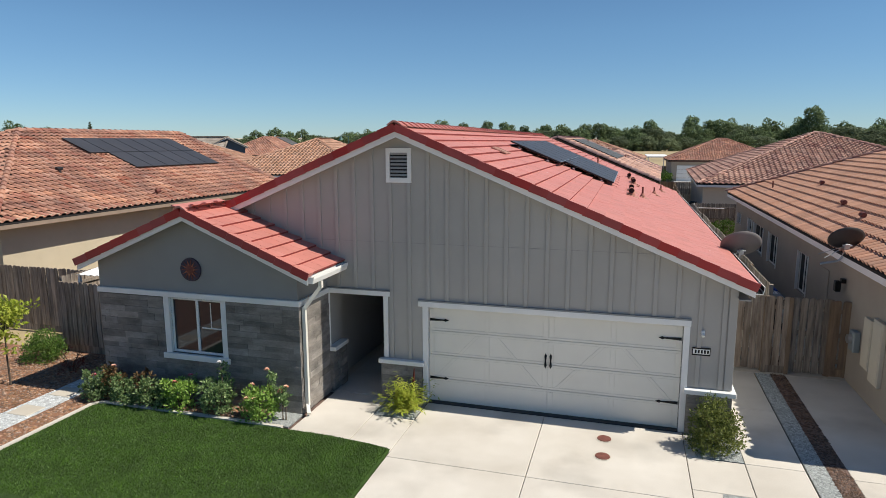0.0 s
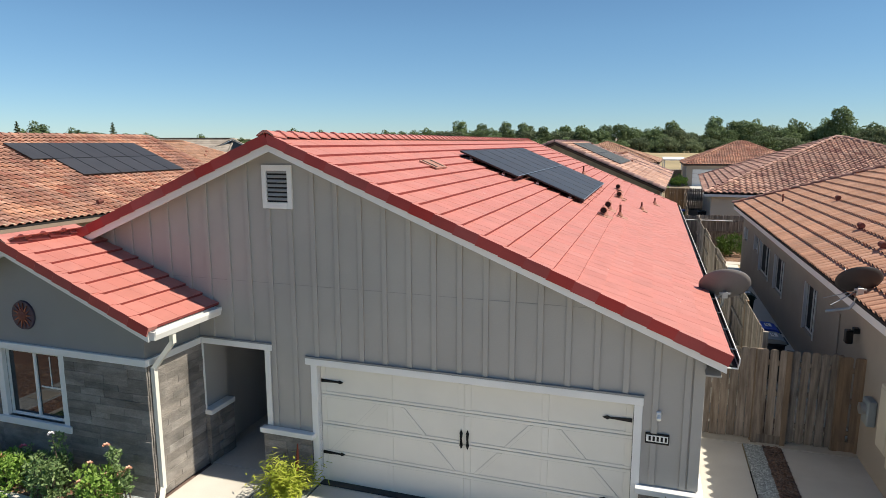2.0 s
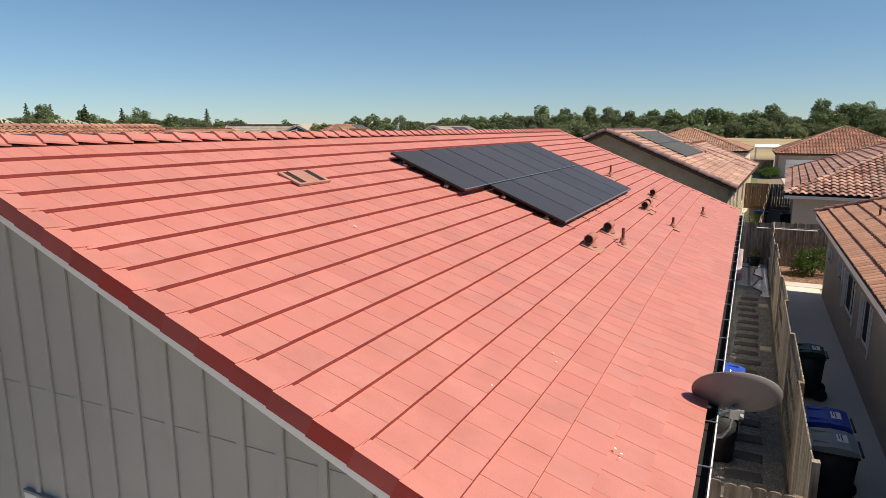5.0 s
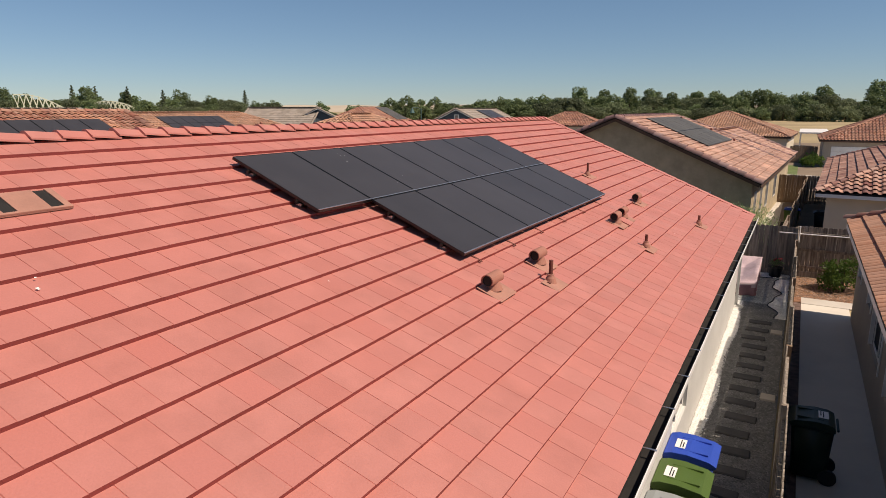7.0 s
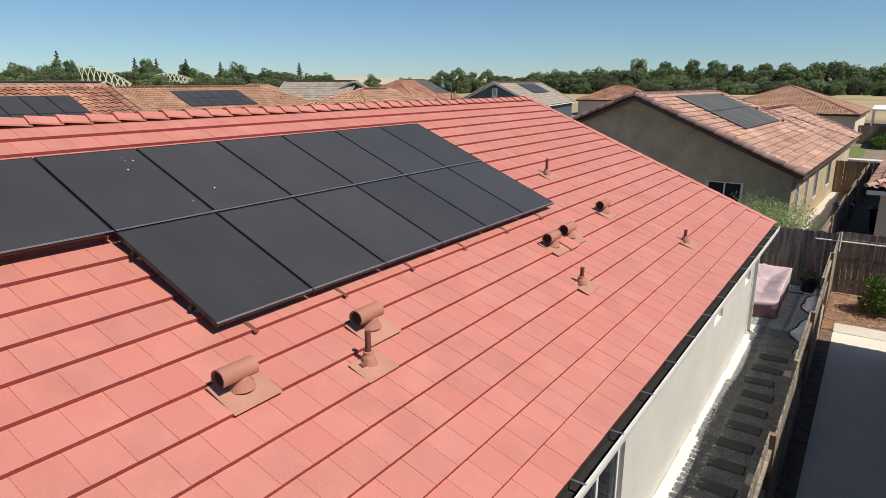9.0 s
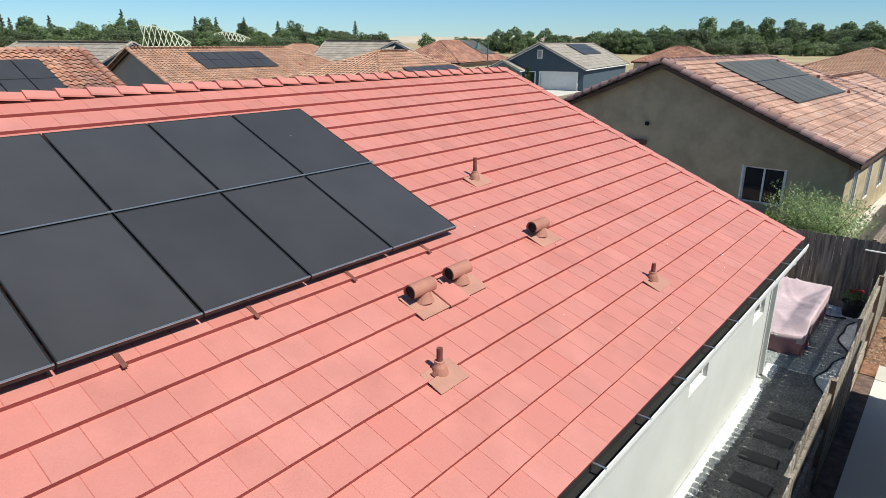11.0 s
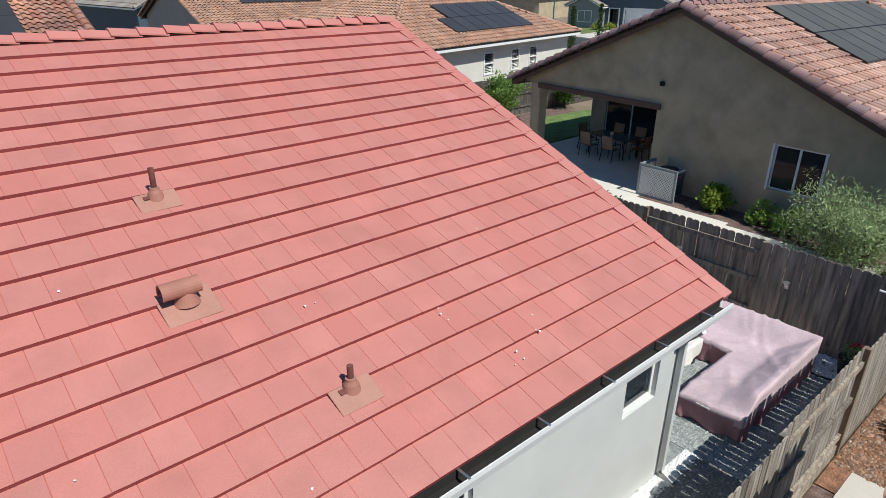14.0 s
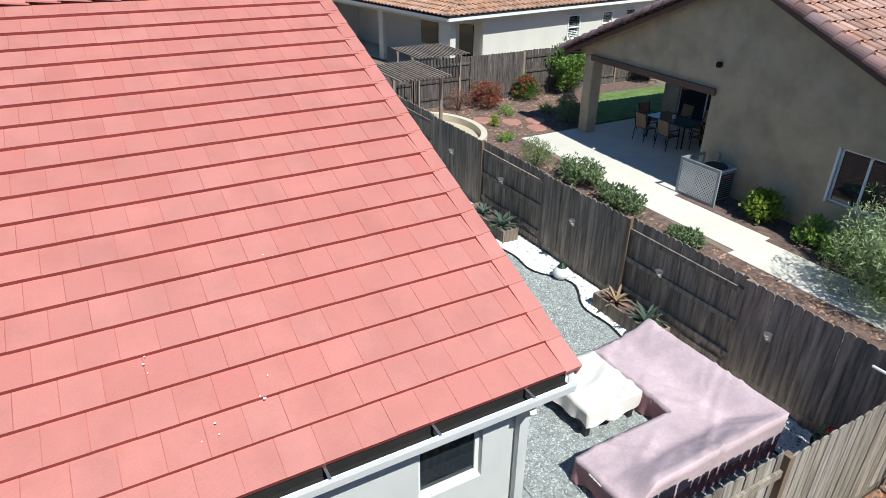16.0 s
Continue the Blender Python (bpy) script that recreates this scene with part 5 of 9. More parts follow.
roofed_house("far clay tile house near the river trees", (17.0, 12.6), side_pose(-88, 92, 10), 2.9, 0.42, ("hip", "hip"), STUCCO_CREAM, CLAY_ORANGE, CLAY_RED_PART, CLAY_ORANGE, 0.15, tile=WAVE_FAR)
roofed_house("far hipped clay tile house", (14.0, 12.0), pose(-43, 128, 0, 0, 0, 10), 2.9, 0.42, ("hip", "hip"), STUCCO_CREAM, CLAY_RED, CLAY_RED_PART, CLAY_RED, 0.15, tile=WAVE_FAR)


# ---- ground ----
def ground_z(x, y):
    s = min(1.0, max(0.0, (y - 14.0) / 6.0))
    return -0.05 + 0.22 * s * s * (3 - 2 * s)


xs = [-3000, -800, -300, -120, -60, -30, -12, 2, 6, 20, 60, 120, 300, 800, 3000]
ys = [-600, -100, -20, 0, 14, 15.5, 17, 18.5, 20, 40, 80, 140, 300, 800, 3000]
V = [(x, y, ground_z(x, y)) for y in ys for x in xs]
F = [(j * len(xs) + i, j * len(xs) + i + 1, (j + 1) * len(xs) + i + 1, (j + 1) * len(xs) + i) for j in range(len(ys) - 1) for i in range(len(xs) - 1)]
g = sheet("ground", V, F, DRY_GRASS, None, "", "structure")
tagged(g, "dry golden field reaching the horizon", "ground")


# ---- on the main roof ----
def roof_matrix(x, y, lift=0.0):
    """Axes on the right-hand slope: local x along the ridge, local y uphill, z out of the roof."""
    c, U, Vs, N = slope_frame((x, y, deck(x)), (0, 1, 0), (-1, 0, 0), SL)
    return Matrix(((U.x, Vs.x, N.x, c.x + N.x * lift), (U.y, Vs.y, N.y, c.y + N.y * lift), (U.z, Vs.z, N.z, c.z + N.z * lift), (0, 0, 0, 1)))


PW, PH = 1.113, 1.56
array = thing("solar_array", (-2, 22, deck(-2)), "black solar panel array on red tiles", "solar array")


def box_mesh(name, *rows, bevel=0.0):
    bm = boxes(*rows, bevel=bevel)
    bmesh.ops.recalc_face_normals(bm, faces=bm.faces)
    me = bpy.data.meshes.new(name)
    bm.to_mesh(me)
    bm.free()
    return me


w, h = PW - 0.016, PH - 0.016
frame_me = box_mesh("panel", (0, w, 0, 0.013, 0, 0.04), (0, w, h - 0.013, h, 0, 0.04), (0, 0.013, 0.013, h - 0.013, 0, 0.04), (w - 0.013, w, 0.013, h - 0.013, 0, 0.04), bevel=0.002)
glass_me = box_mesh("glass", (0.0135, w - 0.0135, 0.0135, h - 0.0135, 0.025, 0.037))
edge_me = box_mesh("edge_strip", (0.0, w, -0.005, 0.014, 0.0405, 0.045))
spots = [(18.17 + i * PW, -3.46 + PH / UPS) for i in range(7)] + [(19.27 + i * PW, -3.46 + 2 * PH / UPS) for i in range(6)]
for y, x in spots:
    m = roof_matrix(x, y, 0.125)
    p = link("panel", frame_me, SOLAR_FRAME)
    p.matrix_basis = m
    p.parent = array
    p.matrix_parent_inverse = array.matrix_basis.inverted()
    for nm, me, mt in (("glass", glass_me, SOLAR), ("edge_strip", edge_me, ALU)):
        g = link(nm, me, mt)
        g.matrix_basis = Matrix()
        g.parent = p
rng = random.Random(31)
bm = bmesh.new()
for k in range(10):
    m = roof_matrix(rng.uniform(-3.3, -0.9) + 0.0, rng.uniform(19.4, 25.8), 0.163)
    r0 = rng.uniform(0.004, 0.011)
    bm.faces.new([bm.verts.new(m @ Vector((math.cos(a) * r0 * rng.uniform(0.5, 1.3), math.sin(a) * r0 * rng.uniform(0.5, 1.3), 0))) for a in [j * math.pi / 3 for j in range(6)]])
part("pale_specks", bm, WHITE, array, "pale droppings on the glass", "stuff")
rack = thing("solar_rack", (-2, 22, deck(-2)), "aluminium rails and feet under panels", "rack")
for x, ya, yb in ((-3.15, 18.1, 26.0), (-2.35, 18.1, 26.0), (-1.72, 19.2, 26.0), (-0.9, 19.2, 26.0)):
    bm = bmesh.new()
    m = roof_matrix(x, ya, 0.1)
    obox(bm, m @ Vector((0.05, 0, 0)), m @ Vector((yb - ya - 0.05, 0, 0)), 0.035, 0.045, up=(0.39, 0, 0.92))
    part("rail", bm, SOLAR_FRAME, rack)
    for k in range(int((yb - ya) / 1.2) + 1):
        mm = roof_matrix(x, ya + 0.15 + k * 1.2, 0.0)
        bm = boxes((-0.03, 0.03, -0.04, 0.04, 0.03, 0.08), bevel=0.004)
        bmesh.ops.transform(bm, matrix=mm, verts=bm.verts)
        part("foot", bm, ALU, rack)
for k in range(6):
    mm = roof_matrix(-0.56, 19.6 + k * 1.15, 0.0)
    bm = boxes((-0.02, 0.02, -0.12, 0.05, 0.04, 0.05))
    bmesh.ops.transform(bm, matrix=mm, verts=bm.verts)
    part("tile_hook", bm, RUST, rack)
for k in range(6):
    mm = roof_matrix(-3.46 + PH / UPS, 19.27 + PW * (k + 1) - 0.015, 0.166)
    bm = boxes((-0.03, 0.03, -0.012, 0.012, 0, 0.012))
    bmesh.ops.transform(bm, matrix=mm, verts=bm.verts)
    part("clamp", bm, ALU, rack)


def flashing_part(parent, m, w=0.5, h=0.44):
    bm = boxes((-w / 2, w / 2, -h * 0.62, h * 0.38, 0.038, 0.05), bevel=0.004)
    for v in bm.verts:
        v.co.z += 0.004 * math.sin(v.co.x * 9) - 0.02 * max(0, v.co.y)
    bmesh.ops.transform(bm, matrix=m, verts=bm.verts)
    return part("flashing", bm, FLASHING, parent, "painted metal flashing")


def hood_vent(x, y):
    """A half-round hood on a cone, its open ends along the ridge."""
    m = roof_matrix(x, y)
    v = thing("hood_vent", m.translation, "terracotta painted half-round roof vent", "roof vent", "vents on the main roof")
    flashing_part(v, m, 0.46, 0.36)
    up = Vector((m[2][0], m[2][1], m[2][2]))
    base = m @ Vector((0, 0, 0.03))
    bm = bmesh.new()
    tube(bm, [base, base + Vector((0, 0, 0.05)), base + Vector((0, 0, 0.11))], 0.115, 22, 0.07)
    part("cone", bm, VENT_CLAY, v)
    bm = bmesh.new()
    L, r, sides = 0.33, 0.08, 14
    rings = []
    for yy in (-L * 0.62, L * 0.38):
        for rr in (r, r - 0.012):
            rings.append([bm.verts.new(base + Vector((math.cos(a) * rr, yy, 0.145 + math.sin(a) * rr))) for a in [math.radians(-35 + 250 * k / sides) for k in range(sides + 1)]])
    o0, i0, o1, i1 = rings
    for k in range(sides):
        bm.faces.new((o0[k], o0[k + 1], o1[k + 1], o1[k]))
        bm.faces.new((i0[k], i1[k], i1[k + 1], i0[k + 1]))
        bm.faces.new((o0[k], i0[k], i0[k + 1], o0[k + 1]))
        bm.faces.new((o1[k], o1[k + 1], i1[k + 1], i1[k]))
    bm.faces.new((o0[0], o1[0], i1[0], i0[0]))
    bm.faces.new((o0[-1], i0[-1], i1[-1], o1[-1]))
    part("hood", bm, VENT_CLAY, v, smooth=False)
    # a dark disc in the mouth stands in for shade inside the hood
    bm = bmesh.new()
    bmesh.ops.create_circle(bm, cap_ends=True, segments=18, radius=r - 0.013)
    bmesh.ops.rotate(bm, matrix=Matrix.Rotation(radians(90), 3, "X"), verts=bm.verts)
    bmesh.ops.translate(bm, vec=base + Vector((0, -L * 0.62 + 0.03, 0.145)), verts=bm.verts)
    bmesh.ops.solidify(bm, geom=bm.faces[:], thickness=0.01)
    part("screen", bm, DARK, v, "dark insect screen")
    return v


for x, y in ((-0.03, 19.08), (-0.03, 20.62), (0.05, 24.65), (0.03, 25.28), (-0.12, 27.18)):
    hood_vent(x, y)


def pipe_vent(x, y, h=0.26, r=0.028):
    m = roof_matrix(x, y)
    v = thing("pipe_vent", m.translation, "rusty vent pipe with flashing boot", "roof vent", "vent pipes on the main roof")
    flashing_part(v, m, 0.4, 0.27)
    base = m @ Vector((0, 0.02, 0.0))
    bm = bmesh.new()
    tube(bm, [base + Vector((0, 0, 0.02)), base + Vector((0, 0, 0.09)), base + Vector((0, 0, 0.125))], 0.085, 18, 0.045)
    part("boot", bm, VENT_CLAY, v)
    bm = bmesh.new()
    tube(bm, [base + Vector((0, 0, 0.115)), base + Vector((0, 0, 0.145))], 0.048, 12)
    part("collar", bm, FLASHING, v)
    bm = bmesh.new()
    tube(bm, [base + Vector((0, 0, 0.1)), base + Vector((0, 0, 0.14 + h))], r, 12)
    part("pipe", bm, RUST, v)
    bm = boxes((-0.12, -0.07, 0.0, 0.05, 0.05, 0.06))
    bmesh.ops.transform(bm, matrix=m, verts=bm.verts)
    part("tab", bm, RUST, v)
    return v


for x, y, h in ((0.33, 20.21, 0.2), (0.80, 24.05, 0.13), (-1.37, 27.45, 0.2), (1.20, 27.95, 0.12)):
    pipe_vent(x, y, h)

# loose tile beside the paired hoods
m = roof_matrix(0.13, 24.98, 0.05)
lt = thing("loose_tile", m.translation, "broken red tile laid between two vents", "roof tile")
bm = boxes((-0.16, 0.16, -0.15, 0.15, 0, 0.025), bevel=0.003)
bmesh.ops.transform(bm, matrix=m, verts=bm.verts)
part("slab", bm, RED_TILE, lt)

m = roof_matrix(-3.14, 15.42, 0.035)
fv = thing("flat_roof_vent", m.translation, "low tan roof vent with two slots", "roof vent")
bm = boxes((-0.34, 0.34, -0.2, 0.19, 0, 0.012), (-0.15, 0.15, -0.17, 0.19, 0.012, 0.03), (-0.34, -0.27, -0.17, 0.19, 0.012, 0.03), (0.27, 0.34, -0.17, 0.19, 0.012, 0.03), (-0.34, 0.34, -0.2, -0.17, 0.012, 0.034), bevel=0.003)
bmesh.ops.transform(bm, matrix=m, verts=bm.verts)
part("cover", bm, FLASHING, fv)
for a, b in ((-0.268, -0.152), (0.152, 0.268)):
    bm = boxes((a, b, -0.168, 0.18, 0.013, 0.018))
    bmesh.ops.transform(bm, matrix=m, verts=bm.verts)
    part("slot", bm, DARK, fv)

# pale droppings and chips on the tiles
rng = random.Random(21)
spots = [(1.30, 30.05), (1.42, 30.0), (0.35, 28.1), (1.6, 29.5), (-0.6, 26.4), (0.9, 29.2), (1.5, 13.4), (0.4, 13.2), (0.7, 14.4), (-2.0, 14.8), (0.9, 26.0), (-1.0, 17.1), (1.75, 27.3), (0.2, 30.4)]
bm = bmesh.new()
for x, y in spots:
    for k in range(rng.randint(1, 3)):
        mm = roof_matrix(x + rng.uniform(-0.08, 0.08), y + rng.uniform(-0.08, 0.08), 0.052)
        r0 = rng.uniform(0.004, 0.013)
        c = [mm @ Vector((math.cos(a) * r0 * rng.uniform(0.6, 1.3), math.sin(a) * r0 * rng.uniform(0.6, 1.3), 0)) for a in [j * math.pi / 4 for j in range(8)]]
        bm.faces.new([bm.verts.new(q) for q in c])
chips = part("pale_specks", bm, WHITE, roof, "pale droppings and chips", "stuff")


# ---- satellite dishes ----
def dish(at, aim, w, label, material):
    """An offset dish: bowl, arm, feed and bent mast with struts to the fascia at at."""
    d = thing("satellite_dish", at, label, "satellite dish", "dishes on the eaves")
    a = Vector(at)
    ax = Vector(aim).normalized()
    right = ax.cross(Vector((0, 0, 1))).normalized()
    up = right.cross(ax)
    c = a + Vector((0.12, 0, 0.42))
    bm = bmesh.new()
    rows, seg = 6, 36
    front, back = [], []
    for i in range(rows + 1):
        rr = i / rows
        for store, off in ((front, 0.0), (back, -0.012)):
            store.append([bm.verts.new(c + right * (math.cos(t) * rr * w / 2) + up * (math.sin(t) * rr * w * 0.44) + ax * (0.1 * rr * rr - 0.1 + off)) for t in [2 * math.pi * k / seg for k in range(seg)]])
    for S in (front, back):
        for i in range(1, rows):
            for k in range(seg):
                bm.faces.new((S[i][k], S[i][(k + 1) % seg], S[i + 1][(k + 1) % seg], S[i + 1][k]))
        bm.faces.new(S[1])
    for k in range(seg):
        bm.faces.new((front[rows][k], front[rows][(k + 1) % seg], back[rows][(k + 1) % seg], back[rows][k]))
    bmesh.ops.delete(bm, geom=[v for v in bm.verts if not v.link_faces], context="VERTS")
    part("bowl", bm, material, d, smooth=True)
    bm = bmesh.new()
    tube(bm, [a + Vector((-0.32, 0.02, -0.18)), a + Vector((0.02, 0.0, -0.1)), a + Vector((0.1, 0, 0.02)), c - ax * 0.13 - up * 0.05], 0.024, 10)
    part("mast", bm, GALV, d)
    part("bracket", boxes((c.x - 0.05, c.x + 0.05, c.y - 0.17, c.y - 0.1, c.z - 0.24, c.z - 0.12), bevel=0.01), GALV, d)
    bm = bmesh.new()
    tube(bm, [c + Vector((-0.09, -0.14, -0.15)), c + Vector((0.09, -0.14, -0.15))], 0.022, 8)
    part("pivot", bm, GALV, d)
    for s in (-1, 1):
        bm = bmesh.new()
        tube(bm, [a + Vector((-0.32, s * 0.25, 0.0)), c - ax * 0.14 - up * 0.12], 0.009, 6)
        part("strut", bm, GALV, d)
    bm = bmesh.new()
    tube(bm, [c - up * w * 0.4 - ax * 0.05, c - up * w * 0.42 + ax * 0.5], 0.014, 8)
    part("feed_arm", bm, GALV, d)
    part("feed", boxes((c.x - 0.05, c.x + 0.05, c.y + 0.38, c.y + 0.5, c.z - 0.2, c.z - 0.1), bevel=0.015), PLASTIC_GREY, d)
    return d


dish((2.25, 15.4, 2.66), (-0.1, 0.80, 0.6), 0.87, "grey satellite dish on the eave", DISH_GREY)
dish((4.33, 15.5, 2.86), (-0.1, 0.80, 0.6), 0.72, "shade-coloured satellite dish on neighbouring eave", DISH_SHADED)


def solar_on(pose_m, cols, rows, w, h, label, cut=(), glass=SOLAR):
    """A thin block of modules on another roof; local x along the eave, local y uphill."""
    s = thing("solar_array", (0, 0, 0), label, "solar array", "arrays on neighbouring roofs")
    for r in range(rows):
        for c in range(cols):
            if (c, r) in cut:
                continue
            f = part("module", boxes((c * w + 0.01, (c + 1) * w - 0.01, r * h + 0.01, (r + 1) * h - 0.01, 0.1, 0.14), bevel=0.003), SOLAR_FRAME, s)
            part("glass", boxes((c * w + 0.03, (c + 1) * w - 0.03, r * h + 0.03, (r + 1) * h - 0.03, 0.1405, 0.144)), glass, f)
    s.matrix_basis = pose_m
    return s


def slope_pose(corner, u, v, slope):
    c, U, Vs, N = slope_frame(corner, u, v, slope)
    return Matrix(((U.x, Vs.x, N.x, c.x), (U.y, Vs.y, N.y, c.y), (U.z, Vs.z, N.z, c.z), (0, 0, 0, 1)))


def on_right(xe, ze, slope, x, y):
    return slope_pose((x, y, ze + slope * (xe - x)), (0, 1, 0), (-1, 0, 0), slope)


solar_on(on_right(NLX, 2.85, 0.42, NLX - 3.0, 14.8 + 8.2), 7, 2, 1.01, 1.7, "black solar array on red clay tiles", cut=((0, 0),))
r1_solar = solar_on(on_right(R1X, R1Z, R1S, -1.15, 46.7), 8, 2, 0.97, 1.72, "grey solar array on clay tile roof", glass=SOLAR_SKY_GREY)
solar_on(on_right(-37.75, 3.0, 0.42, -40.5, 46.6), 6, 2, 1.08, 1.45, "black solar array on orange tiles")


def on_house(h_pose, eave, slope, u, v):
    return h_pose @ slope_pose((u, v, eave + slope * v), (1, 0, 0), (0, 1, 0), slope)


solar_on(on_house(HB_POSE, 2.92, 0.42, 6.35, 1.1), 7, 2, 1.05, 1.55, "black solar array on pale clay tiles", cut=((0, 1),))
solar_on(on_house(HC_POSE, 2.9, 0.49, 9.5, 3.1), 9, 2, 1.1, 1.5, "black solar array on grey flat tiles")
solar_on(on_house(side_pose(-56, 97, 14), 3.1, 0.5, 13.5, 1.9), 5, 3, 1.2, 1.6, "grey solar array on red tiles", glass=SOLAR_SKY_GREY)


solar_on(slope_pose((0.9, 102.6, 2.75 + 0.36 * 1.0), (0, 1, 0), (-1, 0, 0), 0.36), 5, 2, 1.1, 1.6, "black solar array on far clay tiles")


def small_vent(x, y, z, label="small clay-coloured roof vent", paint=VENT_CLAY, k=0.8):
    v = thing("roof_vent", (x, y, z), label, "roof vent", "vents on neighbouring roofs")
    bm = bmesh.new()
    tube(bm, [(x, y, z - 0.03), (x, y, z + 0.2 * k)], 0.1 * k, 10, 0.06 * k)
    part("cone", bm, paint, v)
    bm = bmesh.new()
    tube(bm, [(x, y - 0.16 * k, z + 0.22 * k), (x, y + 0.16 * k, z + 0.22 * k)], 0.09 * k, 10)
    part("hood", bm, paint, v)
    return v


for x, y in ((6.4, 25.2), (5.75, 20.4), (5.5, 18.0), (8.2, 21.0)):
    small_vent(x, y, 2.93 + 0.42 * (x - NRX), "small dark brown roof vent", RUST, 0.7)
v = thing("pipe_vent", (5.5, 28.5, 3.38), "thin vent pipe on brown tiles", "roof vent", "vents on neighbouring roofs")
bm = bmesh.new()
tube(bm, [(5.5, 28.5, 3.35), (5.5, 28.5, 3.75)], 0.03, 8)
part("pipe", bm, RUST, v)
for x, y, paint in ((-21.8, 20.0, BIN_BLACK), (-19.36, 22.56, RUST)):
    small_vent(x, y, 2.85 + 0.42 * (NLX - x), "small dark roof vent on clay tiles", paint)
r1_vents = []
for x, y in ((-4.0, 54.0), (-2.4, 55.0), (-1.0, 54.6)):
    r1_vents.append(small_vent(x, y, R1Z + R1S * (R1X - x)))
for x, y in ((-41.4, 56.6), (-40.6, 55.4), (-39.6, 53.0)):
    small_vent(x, y, 3.0 + 0.42 * (-37.75 - x))


# ---- front yard ----
def slab(name, x0, x1, y0, y1, z, material, parent, thick=0.1, gap=0.006):
    return part(name, boxes((x0 + gap, x1 - gap, y0 + gap, y1 - gap, z - thick, z), bevel=0.006), material, parent)


def patch(name, outline, z, material, label, category, thick=0.03, kind="structure"):
    bm = bmesh.new()
    prism(bm, outline, "z", z - thick, z)
    ob = part(name, bm, material)
    return tagged(ob, label, category, "", kind)


patch("front_soil", [(-11.0, -6), (5.0, -6), (5.0, 12.4), (-11.0, 12.4)], -0.042, MULCH_DARK, "dark soil under the front yard", "soil", 0.05)
patch("gate_sill", [(1.84, 15.66), (4.84, 15.66), (4.84, 16.02), (1.84, 16.02)], 0.012, CONCRETE_GREY, "worn concrete sill under the gates", "pavement", 0.08)
drive = tagged(part("driveway", boxes((-3.9, 2.9, -6, 11.9, -0.12, -0.035)), DARK), "pale concrete driveway with scored joints", "driveway", kind="structure")
for x0, x1 in ((-3.9, -1.49), (-1.49, 1.06)):
    for y0, y1 in ((9.55, 12.05), (6.2, 9.55), (2.6, 6.2), (-2.0, 2.6), (-6, -2.0)):
        slab("slab", x0, x1, y0, y1, 0.0, CONCRETE, drive)
for y0, y1 in ((9.9, 10.98), (6.2, 9.9), (-6, 6.2)):
    slab("slab", 1.06, 1.98, y0, y1, 0.0, CONCRETE, drive)
slab("slab", 1.06, 1.42, 10.98, 11.88, 0.0, CONCRETE, drive)
walk_way = tagged(part("walkway", boxes((-6.0, -3.9, 9.9, 11.9, -0.12, -0.035)), DARK), "pale concrete walkway to the porch", "walkway", kind="structure")
slab("slab", -6.02, -4.77, 9.86, 11.96, 0.002, CONCRETE, walk_way)
slab("slab", -4.77, -3.9, 9.72, 11.05, 0.002, CONCRETE, walk_way)
slab("slab", -6.12, -4.87, 11.97, 16.9, 0.002, CONCRETE, walk_way)
side_walk = tagged(part("side_walk", boxes((1.98, 2.93, -6, 15.7, -0.12, -0.035)), DARK), "pale concrete side walk to the gate", "walkway", kind="structure")
for y0, y1 in ((-6, 6.2), (6.2, 10.98), (10.98, 13.4), (13.4, 15.75)):
    slab("slab", 1.98, 2.9, y0, y1, 0.002, CONCRETE, side_walk)
slab("slab", 1.86, 1.985, 12.1, 15.75, 0.0, CONCRETE, side_walk)
n_drive = tagged(part("neighbour_driveway", boxes((3.56, 4.85, -6, 15.7, -0.12, -0.035)), DARK), "neighbouring concrete drive in shade", "driveway", kind="structure")
for y0, y1 in ((-6, 6.5), (6.5, 10.9), (10.9, 15.75)):
    slab("slab", 3.56, 9.0 if y1 < 10 else 4.82, y0, y1, 0.0, CONCRETE, n_drive)
for y in (11.26, 10.58):
    c = thing("utility_cover", (-0.32, y, 0), "rusty round utility cover in concrete", "utility cover", "covers in the driveway")
    bm = bmesh.new()
    bmesh.ops.create_cone(bm, cap_ends=True, segments=28, radius1=0.125, radius2=0.122, depth=0.012)
    bmesh.ops.translate(bm, vec=(-0.32, y, 0.008), verts=bm.verts)
    part("lid", bm, RUST, c)
    bm = bmesh.new()
    for k in range(28):
        a, b = 2 * math.pi * k / 28, 2 * math.pi * (k + 1) / 28
        bm.faces.new([bm.verts.new((-0.32 + math.cos(t) * r, y + math.sin(t) * r, 0.006)) for t, r in ((a, 0.127), (a, 0.145), (b, 0.145), (b, 0.127))])
    part("rim", bm, CONCRETE_GREY, c)

gravel_strip = patch("gravel_strip", [(2.92, -6), (3.24, -6), (3.24, 15.7), (2.92, 15.7)], 0.0, GRAVEL_GREY, "strip of blue-grey gravel", "gravel")
mulch_strip = patch("mulch_strip", [(3.245, -6), (3.56, -6), (3.56, 15.7), (3.245, 15.7)], 0.0, MULCH_DARK, "strip of dark bark mulch", "mulch")
patch("gravel_bed", [(1.2, 11.0), (1.975, 11.0), (1.975, 12.1), (1.86, 12.1), (1.86, 11.9), (1.42, 11.9)], 0.003, GRAVEL_GREY, "gravel round the bush", "gravel")
patch("gravel_corner", [(1.5, 9.6), (2.0, 9.6), (2.0, 9.88), (1.5, 9.88)], 0.006, GRAVEL_GREY, "patch of gravel by the drive", "gravel")
